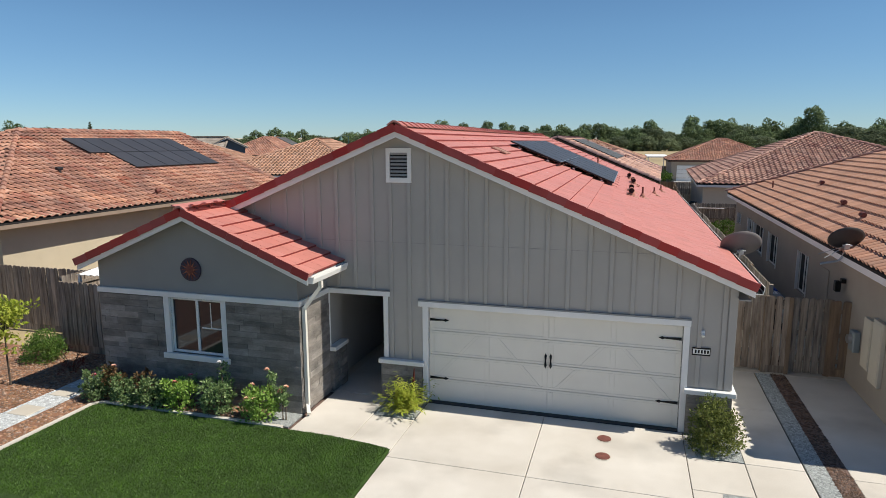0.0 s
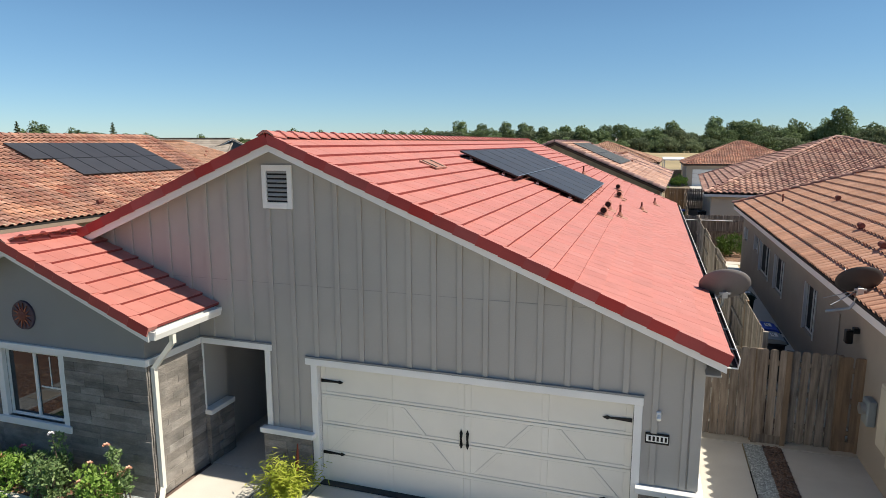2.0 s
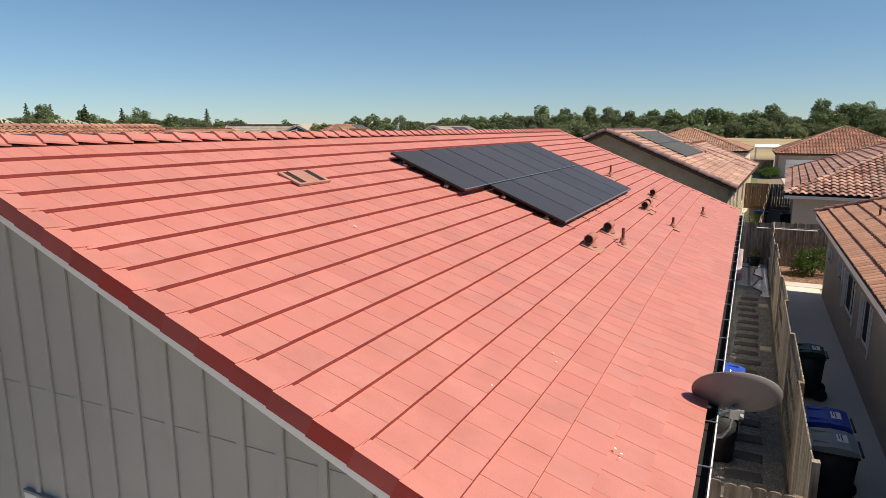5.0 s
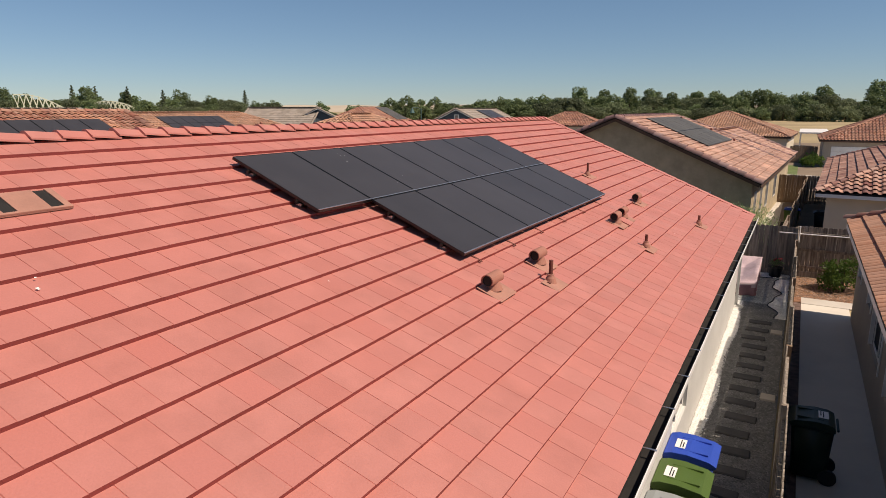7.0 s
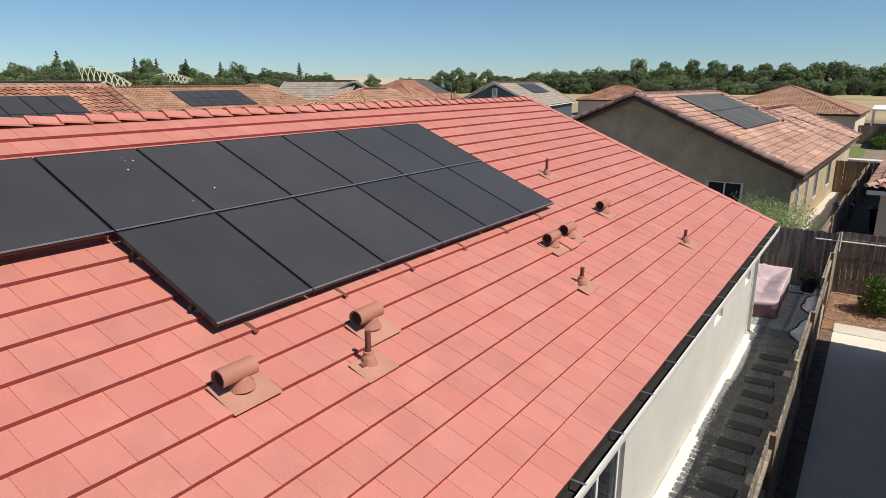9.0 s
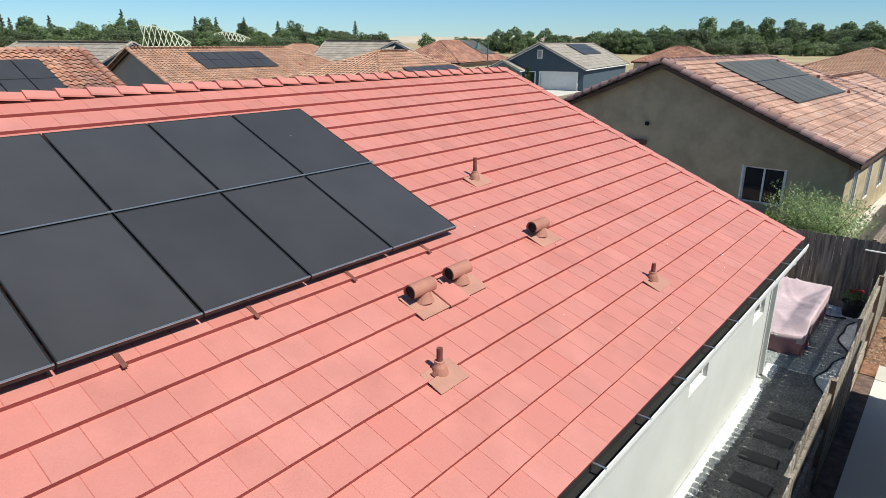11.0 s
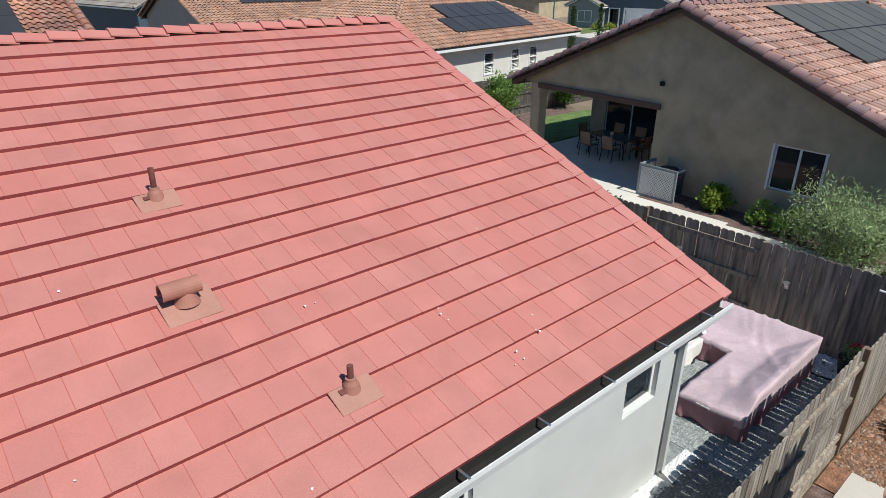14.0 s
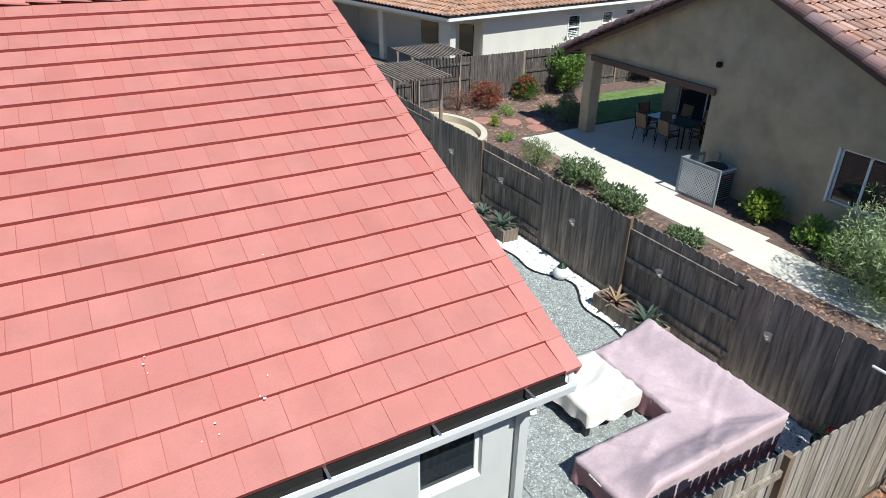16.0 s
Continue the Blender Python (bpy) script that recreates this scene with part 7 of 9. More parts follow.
# ---- covered garden furniture ----
def draped(name, label, category, outer, height_at, base, material, res=0.055, seed=5, fold=0.02, skirt=None, skirt_top=0.0, flare=0.006):
    """A cloth over furniture: a grid inside an outline with a skirt that falls in folds."""
    t = thing(name, (sum(p[0] for p in outer) / len(outer), sum(p[1] for p in outer) / len(outer), base), label, category)
    n = len(outer)
    # densified outline with rounded corners
    ring = []
    for i in range(n):
        a, b = Vector((*outer[i], 0)), Vector((*outer[(i + 1) % n], 0))
        m = max(2, int((b - a).length / 0.07))
        for k in range(m):
            ring.append(a.lerp(b, k / m))

    def inside(x, y):
        c = False
        j = n - 1
        for i in range(n):
            xi, yi = outer[i]
            xj, yj = outer[j]
            if (yi > y) != (yj > y) and x < (xj - xi) * (y - yi) / (yj - yi) + xi:
                c = not c
            j = i
        return c

    bm = bmesh.new()
    top = [bm.verts.new((p.x, p.y, 0)) for p in ring]
    bm.faces.new(top)
    xs = [p[0] for p in outer]
    ys = [p[1] for p in outer]
    x = min(xs) + res
    while x < max(xs):
        bmesh.ops.bisect_plane(bm, geom=bm.verts[:] + bm.edges[:] + bm.faces[:], plane_co=(x, 0, 0), plane_no=(1, 0, 0))
        x += res
    y = min(ys) + res
    while y < max(ys):
        bmesh.ops.bisect_plane(bm, geom=bm.verts[:] + bm.edges[:] + bm.faces[:], plane_co=(0, y, 0), plane_no=(0, 1, 0))
        y += res
    for v in bm.verts:
        w = noise.noise(Vector((v.co.x * 2.3, v.co.y * 2.3, seed))) * 0.01 + noise.noise(Vector((v.co.x * 9, v.co.y * 6, seed + 3))) * 0.006
        for ca, cb, fq in ((0.8, 0.6, 2.2), (-0.5, 0.87, 2.9)):
            along, across = v.co.x * ca + v.co.y * cb, v.co.x * cb - v.co.y * ca
            ridge = 1 - abs(noise.noise(Vector((across * fq * 1.6, along * fq * 0.3, seed + 9 + fq)))) * 4
            w += 0.06 * max(0.0, ridge) ** 2 * max(0.0, noise.noise(Vector((v.co.x * 1.7, v.co.y * 1.7, seed + fq))) + 0.25)
        v.co.z = height_at(v.co.x, v.co.y) + w
    boundary = [e for e in bm.edges if e.is_boundary]
    cur = boundary
    cx, cy = sum(xs) / n, sum(ys) / n
    levels = 5
    start = {}
    for lev in range(1, levels + 1):
        ret = bmesh.ops.extrude_edge_only(bm, edges=cur)
        vs = [g for g in ret["geom"] if isinstance(g, bmesh.types.BMVert)]
        cur = [g for g in ret["geom"] if isinstance(g, bmesh.types.BMEdge) and g.is_boundary]
        for v in vs:
            s = v.co.x * 1.0 + v.co.y * 1.0
            f = noise.noise(Vector((v.co.x * 3.5, v.co.y * 3.5, seed + 20))) * fold * (lev / levels) * 2
            d = Vector((v.co.x - cx, v.co.y - cy, 0)).normalized()
            drop = (height_at(v.co.x, v.co.y) - base) / levels
            v.co += d * (f + flare)
            v.co.z = max(base + 0.02, v.co.z - drop * 0.98)
    # faces below skirt_top take the second colour, which carries the shade
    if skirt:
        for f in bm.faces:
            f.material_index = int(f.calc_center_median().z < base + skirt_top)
    cover = part("cover", bm, material, t, smooth=True)
    if skirt:
        cover.data.materials.append(skirt)
    return t


def sofa_height(x, y):
    """High along the two outer backs, sloping over the cushions to a level seat."""
    d = min(2.32 - x, 36.32 - y)
    ends = max(0.0, 1 - min(y - 33.62, x + 0.28) / 0.2)
    k = max(0.0, min(1.0, (d - 0.06) / 0.42))
    seat = 0.46 - 0.05 * min(1.0, max(0.0, d - 0.48))
    sag = max(0.0, min(1.0, (y - 33.68) / 0.3, (x + 0.25) / 0.2 + 0.5))
    back = 0.44 + 0.3 * sag * sag * (3 - 2 * sag)
    return GB + back * (1 - k) + (seat - 0.05 * (1 - sag)) * k + 0.03 * ends * (1 - k)


cov_sofa = draped("covered_sofa", "corner sofa under a faded mauve cover", "sofa", [(1.32, 33.62), (2.32, 33.62), (2.32, 36.32), (-0.28, 36.32), (-0.28, 35.3), (1.32, 35.3)], sofa_height, GB, COVER_PINK, fold=0.022, skirt=COVER_SHADE, skirt_top=0.33, flare=-0.008)
for k in range(3):
    part("writing_bar", boxes((1.62 + k * 0.075, 1.68 + k * 0.075, 33.585, 33.6, GB + 0.38, GB + 0.395)), COVER_WHITE, cov_sofa)
cov_table = draped("covered_table", "low table under an off-white cover", "table", [(-0.22, 34.22), (0.86, 34.22), (0.86, 35.22), (-0.22, 35.22)], lambda x, y: GB + 0.47, GB + 0.2, COVER_WHITE, seed=11, fold=0.022)
for x, y in ((-0.12, 34.3), (0.78, 34.3), (0.78, 35.1), (-0.12, 35.1)):
    part("leg", boxes((x - 0.04, x + 0.04, y - 0.04, y + 0.04, GB, GB + 0.4)), BIN_BLACK, cov_table)
part("apron", boxes((-0.16, 0.8, 34.28, 35.16, GB + 0.12, GB + 0.4)), BIN_BLACK, cov_table)


# ---- planters, jar, fence lights ----
def planter(x0, x1, y0, y1, label):
    p = thing("planter_box", ((x0 + x1) / 2, (y0 + y1) / 2, GB), label, "planter", "wooden planter boxes")
    for b in ((x0, x1, y0, y0 + 0.03), (x0, x1, y1 - 0.03, y1), (x0, x0 + 0.03, y0 + 0.03, y1 - 0.03), (x1 - 0.03, x1, y0 + 0.03, y1 - 0.03)):
        part("board", boxes((*b, GB, GB + 0.3), bevel=0.005), FENCE, p)
    part("soil", boxes((x0 + 0.03, x1 - 0.03, y0 + 0.03, y1 - 0.03, GB + 0.1, GB + 0.24)), MULCH_DARK, p)
    for x in (x0 + 0.3, x1 - 0.25):
        bm = bmesh.new()
        tube(bm, [(x, y1 - 0.1, GB + 0.2), (x + 0.02, y1 - 0.1, GB + 0.75)], 0.006, 5)
        part("stake", bm, FENCE_NEW, p)
    return p


planter(-1.75, -0.25, 36.6, 37.0, "weathered wooden planter with succulents")
planter(-6.3, -4.65, 36.55, 36.95, "weathered wooden planter with agaves")


def rosette(at, r, n, material, label, curl=0.3, seed=1):
    t = thing("agave", at, label, "plant", "succulents in the planters")
    rng = random.Random(seed)
    for i in range(n):
        a = i * 2.4 + rng.uniform(-0.2, 0.2)
        el = 0.35 + 0.9 * (i / n) + rng.uniform(-0.1, 0.1)
        bm = bmesh.new()
        L = r * rng.uniform(0.8, 1.1)
        pts = []
        for k in range(5):
            s = k / 4
            out = L * s * math.cos(el - curl * s)
            up = L * s * math.sin(el - curl * s)
            w = 0.1 * r * (1 - s) ** 0.6 * (0.6 + 1.2 * s)
            c = Vector((math.cos(a) * out, math.sin(a) * out, up))
            sd = Vector((-math.sin(a), math.cos(a), 0)) * w
            pts.append((c - sd + Vector((0, 0, w * 0.3)), c, c + sd + Vector((0, 0, w * 0.3))))
        rows = [[bm.verts.new(Vector(at) + q) for q in row] for row in pts]
        for A, B in zip(rows, rows[1:]):
            bm.faces.new((A[0], A[1], B[1], B[0]))
            bm.faces.new((A[1], A[2], B[2], B[1]))
        part("leaf", bm, material, t)
    return t


rosette((-0.6, 36.78, GB + 0.24), 0.42, 22, LEAF_AGAVE, "grey-green agave in a planter", seed=1)
rosette((-1.35, 36.8, GB + 0.24), 0.34, 18, CHAIR_TAN, "dry tan succulent in a planter", seed=2)
rosette((-5.0, 36.75, GB + 0.24), 0.42, 22, LEAF_AGAVE, "grey-green agave in a planter", seed=3)
rosette((-5.8, 36.75, GB + 0.24), 0.36, 18, LEAF_AGAVE, "spiky agave in a planter", seed=4)
jar = thing("garden_jar", (-2.85, 36.75, GB), "white glazed jar with green lid", "ornament")
bm = bmesh.new()
tube(bm, [(-2.85, 36.75, GB), (-2.85, 36.75, GB + 0.02)], 0.1, 16)
prof = [(0.09, 0.0), (0.16, 0.06), (0.18, 0.14), (0.14, 0.22), (0.09, 0.26)]
bm.free()
bm = bmesh.new()
rings = [[bm.verts.new((-2.85 + math.cos(a) * r, 36.75 + math.sin(a) * r, GB + z)) for a in [2 * math.pi * k / 20 for k in range(20)]] for r, z in prof]
for A, B in zip(rings, rings[1:]):
    for k in range(20):
        bm.faces.new((A[k], A[(k + 1) % 20], B[(k + 1) % 20], B[k]))
bm.faces.new(rings[0])
bm.faces.new(rings[-1])
part("body", bm, WHITE, jar, smooth=True)
bm = bmesh.new()
tube(bm, [(-2.85, 36.75, GB + 0.26), (-2.85, 36.75, GB + 0.36)], 0.1, 16, 0.02)
part("lid", bm, BIN_DARK, jar)
for x, s in ((1.35, -1), (-0.75, -1), (-3.05, -1), (-5.6, -1), (-7.9, -1)):
    l = thing("fence_light", (x, 37.1, 1.2), "small solar fence light", "light", "lights on the rear fence")
    part("backplate", boxes((x - 0.03, x + 0.03, 37.08, 37.118, 1.2, 1.34), bevel=0.005), ALU, l)
    bm = bmesh.new()
    tube(bm, [(x, 37.045, 1.35), (x, 37.045, 1.31)], 0.06, 14, 0.045)
    part("shade", bm, ALU, l)
    bm = bmesh.new()
    tube(bm, [(x, 37.045, 1.31), (x, 37.045, 1.26)], 0.026, 10)
    part("lens", bm, COVER_WHITE, l)

# white bar along the rear fence, crossed by one upright
pipe = thing("fence_conduit", (3.8, 37.04, 1.75), "white bar with an upright along the rear fence", "conduit")
bm = bmesh.new()
tube(bm, [(2.74, 37.0, 1.75), (4.9, 37.0, 1.75)], 0.02, 8)
part("run", bm, WHITE, pipe)
bm = bmesh.new()
tube(bm, [(3.36, 36.97, 1.46), (3.36, 36.97, 2.02)], 0.02, 8)
part("riser", bm, WHITE, pipe)
# electric meter and panels on the neighbouring wall
for y0, y1, z0, z1, nm, lb in ((14.3, 14.75, 0.7, 1.75, "panel_box", "cream electrical panel on stucco"), (13.75, 14.25, 0.55, 1.85, "panel_box", "cream electrical cabinet on stucco")):
    t = thing(nm, (4.75, y0, z0), lb, "electrical box", "boxes on the neighbouring wall")
    part("cabinet", boxes((4.72, 4.8, y0, y1, z0, z1), bevel=0.01), STUCCO_CREAM, t)
    part("cover", boxes((4.71, 4.72, y0 + 0.03, y1 - 0.03, z0 + 0.05, z1 - 0.05), bevel=0.004), STUCCO_CREAM, t)
t = thing("electric_meter", (4.7, 15.2, 0.9), "grey electric meter with round dial", "meter")
part("housing", boxes((4.66, 4.8, 15.05, 15.35, 0.85, 1.3), bevel=0.02), PLASTIC_GREY, t)
bm = bmesh.new()
tube(bm, [(4.66, 15.2, 1.12), (4.58, 15.2, 1.12)], 0.1, 18)
part("dial", bm, GALV, t)
t = thing("wall_lantern", (4.75, 16.4, 2.0), "dark wall lantern on stucco", "lantern")
part("bracket", boxes((4.7, 4.8, 16.33, 16.47, 2.1, 2.2), bevel=0.01), BLACK, t)
part("lamp", boxes((4.58, 4.7, 16.32, 16.48, 1.9, 2.15), bevel=0.015), BLACK, t)
# windows and door on that wall
for y0, y1, z0, z1 in NR_WINDOWS:
    window(nr, "x", 4.80, y0, y1, z0, z1, -1, mullion=y1 - y0 > 1, trim=0.05, glass=SCREEN)
part("side_door", boxes((4.775, 4.797, 17.6, 18.5, 0.1, 2.15), bevel=0.006), STUCCO_TAUPE, nr)


# ---- plants ----
def leaf_cloud(rng, centres, per, spread, size, up_bias=0.3, slim=0.5):
    """Bent leaf blades round clump centres: verts and faces."""
    V, F = [], []
    for c, r in centres:
        for _ in range(per):
            d = Vector((rng.gauss(0, 1), rng.gauss(0, 1), rng.gauss(0, 1))).normalized() * r * rng.uniform(0.35, 1.0)
            p = Vector(c) + d
            ax = (d.normalized() + Vector((rng.uniform(-1, 1), rng.uniform(-1, 1), rng.uniform(-0.4, 1) + up_bias))).normalized()
            sd = ax.orthogonal().normalized()
            sd = (Matrix.Rotation(rng.uniform(0, 6.28), 3, ax) @ sd)
            L = size * rng.uniform(0.6, 1.3)
            w = L * slim * 0.5
            n = ax.cross(sd) * (L * 0.12)
            b = len(V)
            V += [p, p + ax * L * 0.5 + sd * w + n, p + ax * L, p + ax * L * 0.5 - sd * w + n]
            F.append((b, b + 1, b + 2, b + 3))
    return V, F


def bush(at, rx, ry, h, material, label, name="bush", n=60, per=14, leaf=0.06, slim=0.55, seed=1, category="bush", group="", stems=5, base=0.15, round_top=True):
    """A shrub: stems from one foot and many leaves in uneven clumps."""
    rng = random.Random(seed)
    t = thing(name, at, label, category, group)
    a = Vector(at)
    bm = bmesh.new()
    for i in range(stems):
        an = rng.uniform(0, 6.28)
        tip = a + Vector((math.cos(an) * rx * 0.6, math.sin(an) * ry * 0.6, h * rng.uniform(0.6, 0.9)))
        mid = a.lerp(tip, 0.5) + Vector((0, 0, h * 0.1))
        tube(bm, [a + Vector((math.cos(an) * 0.03, math.sin(an) * 0.03, 0)), mid, tip], max(0.008, 0.02 * h), 5, 0.004)
    part("stalk", bm, BARK, t)
    centres = []
    for i in range(n):
        while True:
            u = Vector((rng.uniform(-1, 1), rng.uniform(-1, 1), rng.uniform(0, 1)))
            q = (u.x ** 2 + u.y ** 2) ** 0.5
            lim = 1.0 - 0.45 * max(0, u.z - 0.3) if round_top else 1.0
            if q < lim and (u.length < 1.02 or not round_top):
                break
        r = rng.uniform(0.12, 0.26) * min(rx, ry, h)
        centres.append((a + Vector((u.x * rx * 0.86, u.y * ry * 0.86, h * (base + (0.92 - base) * u.z))), r))
    V, F = leaf_cloud(rng, centres, per, 0.1, leaf, slim=slim)
    sheet("foliage", V, F, material, t, "", "stuff")
    return t


def flowers(t, at, rx, ry, h, n, material, size, seed):
    rng = random.Random(seed)
    for i in range(n):
        p = Vector(at) + Vector((rng.uniform(-rx, rx) * 0.8, rng.uniform(-ry, ry) * 0.8, h * rng.uniform(0.72, 1.08)))
        bm = bmesh.new()
        for ring, (rr, zz, m) in enumerate(((1.0, 0.0, 7), (0.65, 0.25, 6), (0.35, 0.45, 5))):
            for k in range(m):
                an = 2 * math.pi * k / m + ring
                c = p + Vector((math.cos(an), math.sin(an), 0)) * size * rr * 0.5 + Vector((0, 0, size * zz))
                o = Vector((math.cos(an), math.sin(an), 0.5)) * size * 0.45
                s = Vector((-math.sin(an), math.cos(an), 0)) * size * 0.35
                bm.faces.new([bm.verts.new(q) for q in (c - s, c + o - s * 0.5, c + o + s * 0.5, c + s)])
        part("flower", bm, material, t)


ROSES = [(-10.62, 10.26, 0.62, 0.34, LEAF_ROSE, PETAL_PINK, 1, 44), (-10.25, 10.34, 0.72, 0.26, LEAF_RUSSET, PETAL_PEACH, 1, 20), (-9.85, 10.28, 0.5, 0.36, LEAF_ROSE, PETAL_PEACH, 0, 44),
         (-9.5, 10.36, 0.68, 0.22, LEAF_RUSSET, PETAL_PEACH, 0, 14), (-9.25, 10.28, 0.55, 0.36, LEAF_ROSE, PETAL_PINK, 0, 46), (-8.6, 10.3, 0.58, 0.34, LEAF_SHRUB, PETAL_PINK, 1, 40),
         (-7.72, 10.28, 0.66, 0.36, LEAF_ROSE, PETAL_WHITE, 0, 46), (-6.78, 10.3, 0.62, 0.36, LEAF_SHRUB, PETAL_PEACH, 5, 46)]
for i, (x, y, h, r, lm, pm, nf, n) in enumerate(ROSES):
    y -= 0.1
    b = bush((x, y, 0.01), r + 0.05, r * 0.85, h + 0.06, lm, "flowering rose bush under the window", "rose_bush", n=n * 2, per=16, leaf=0.072, seed=30 + i, group="roses in the flower bed", base=0.1, round_top=False)
    flowers(b, (x, y, 0.0), r * 0.8, r * 0.6, h, nf, pm, 0.062, 60 + i)
# tall shoots
for i, (x, y, h, pm) in enumerate(((-7.64, 10.34, 1.08, PETAL_WHITE), (-6.6, 10.4, 1.0, PETAL_PEACH), (-8.46, 10.38, 0.7, PETAL_PINK), (-6.32, 10.33, 0.72, PETAL_PEACH))):
    b = bush((x, y, 0.01), 0.12, 0.12, h, LEAF_ROSE, "tall rose shoot with blooms", "rose_bush", n=30, per=11, leaf=0.06, seed=80 + i, group="roses in the flower bed", stems=2, base=0.4, round_top=False)
    flowers(b, (x, y, 0.02), 0.1, 0.1, h, 1 if i != 3 else 4, pm, 0.06, 90 + i)
# lime grassy shrub by the garage
lime = thing("lime_shrub", (-4.2, 11.4, 0.0), "bright lime bamboo-like shrub beside the garage", "bush")
rng = random.Random(5)
V, F = [], []
for i in range(170):
    an, el = rng.uniform(0, 6.28), rng.uniform(0.5, 1.45)
    L = rng.uniform(0.4, 0.82)
    p0 = Vector((-4.2 + rng.uniform(-0.08, 0.08), 11.4 + rng.uniform(-0.08, 0.08), 0))
    tip = p0 + Vector((math.cos(an) * math.cos(el), math.sin(an) * math.cos(el), math.sin(el))) * L
    for k in range(13):
        s = 0.2 + 0.8 * k / 12
        q = p0.lerp(tip, s) - Vector((0, 0, 0.16 * s * s * math.cos(el)))
        a2 = rng.uniform(0, 6.28)
        o = Vector((math.cos(a2), math.sin(a2), rng.uniform(-0.5, 0.25))) * rng.uniform(0.09, 0.16)
        sd = o.cross(Vector((0, 0, 1))).normalized() * 0.012
        b = len(V)
        V += [q - sd * 0.4, q + o * 0.45 - sd, q + o, q + o * 0.45 + sd]
        F.append((b, b + 1, b + 2, b + 3))
sheet("foliage", V, F, LEAF_LIME, lime, "", "stuff")
bm = bmesh.new()
for i in range(14):
    an = rng.uniform(0, 6.28)
    tube(bm, [(-4.2, 11.4, 0), (-4.2 + math.cos(an) * 0.12, 11.4 + math.sin(an) * 0.12, 0.35), (-4.2 + math.cos(an) * 0.22, 11.4 + math.sin(an) * 0.2, 0.6)], 0.007, 5, 0.003)
part("stalk", bm, LEAF_LIME, lime)
bm = bmesh.new()
tube(bm, [(-4.1, 11.55, 0.4), (-4.08, 11.55, 0.62), (-4.07, 11.56, 0.85)], 0.035, 8, 0.01)
part("flower_spike", bm, LEAF_RED, lime)
bush((1.54, 11.36, 0.0), 0.52, 0.48, 1.02, LEAF_PRIVET, "dense dark rounded shrub beside the garage", n=260, per=24, leaf=0.05, seed=7, base=0.08)
bush((-13.85, 11.75, 0.0), 0.58, 0.55, 0.8, LEAF_MID, "clipped round green shrub on mulch", n=230, per=26, leaf=0.045, seed=8, base=0.05)
bush((-12.55, 11.3, 0.0), 0.45, 0.4, 0.6, LEAF_RED, "sparse dark rose shrub on mulch", n=22, per=12, leaf=0.05, seed=9)


def tree(at, h, spread, material, label, n, per, leaf, seed, trunk_r=0.1, fork=0.35, name="tree", group="", lean=0.0, slim=0.55, low=0.35, leaf_z=1.0, category="tree"):
    """A tapered trunk that forks into limbs, and a crown of leaf clumps along them with gaps between."""
    rng = random.Random(seed)
    t = thing(name, at, label, category, group)
    a = Vector(at)
    bm = bmesh.new()
    fork_p = a + Vector((lean * h * fork, 0, h * fork))
    tube(bm, [a, a.lerp(fork_p, 0.5) + Vector((rng.uniform(-0.02, 0.02) * h, 0, 0)), fork_p], trunk_r, 8, trunk_r * 0.65)
    centres = []
    limbs = 7
    for i in range(limbs):
        an = 2 * math.pi * i / limbs + rng.uniform(-0.4, 0.4)
        out = spread * rng.uniform(0.45, 0.95)
        top = h * rng.uniform(0.62, 0.95)
        tip = a + Vector((math.cos(an) * out + lean * h * 0.6, math.sin(an) * out, top))
        mid = fork_p.lerp(tip, 0.5) + Vector((0, 0, h * 0.06))
        tube(bm, [fork_p, mid, tip], trunk_r * 0.5, 5, trunk_r * 0.08)
        for k in range(n // limbs):
            s = rng.uniform(0.25, 1.1)
            c = fork_p.lerp(tip, s) + Vector((rng.gauss(0, 1) * spread * 0.22, rng.gauss(0, 1) * spread * 0.22, rng.gauss(0, 1) * h * 0.09))
            c.z = max(c.z, a.z + h * low * 0.7)
            centres.append((c, spread * rng.uniform(0.12, 0.26)))
    for k in range(n // 4):
        c = a + Vector((rng.gauss(0, 1) * spread * 0.35 + lean * h * 0.6, rng.gauss(0, 1) * spread * 0.35, h * rng.uniform(low + 0.15, 0.98)))
        centres.append((c, spread * rng.uniform(0.12, 0.25)))
    if low < 0.05:
        for k in range(n // 2):
            an, rr = rng.uniform(0, 6.28), spread * math.sqrt(rng.random()) * 0.95
            centres.append((a + Vector((math.cos(an) * rr, math.sin(an) * rr, h * rng.uniform(0.05, 0.5))), spread * rng.uniform(0.12, 0.22)))
    part("trunk", bm, BARK, t)
    V, F = leaf_cloud(rng, centres, per, 0.1, leaf, slim=slim)
    sheet("crown", V, F, material, t, "", "stuff")
    return t


tree((-13.15, 10.25, 0.0), 1.95, 0.55, LEAF_LIME, "young sapling with yellow-green leaves", 44, 22, 0.11, 3, 0.022, 0.62, name="sapling", low=0.6)

# ---- the garden behind the rear fence ----
patch("rear_mulch", [(-15.3, 37.22), (3.4, 37.22), (3.4, 40.64), (-2.0, 40.66), (-4.9, 40.9), (-10.7, 41.36), (-10.9, 44.0), (-12.2, 44.6), (-12.2, 51), (-15.3, 51)], GB - 0.01, MULCH_DARK, "dark bark mulch garden bed", "mulch", 0.3)
scatter_bits("rear_chips", lambda x, y: y < 40.6 or x < -11, (-15.2, 3.3, 37.3, 46), 9000, 0.05, MULCH_CHIP, "loose bark chips", "mulch", GB - 0.01, 15)
rear_path = tagged(part("rear_path", boxes((-10.9, 1.7, 41.1, 42.0, GB - 0.2, GB - 0.03)), DARK), "pale concrete garden path", "path", kind="structure")
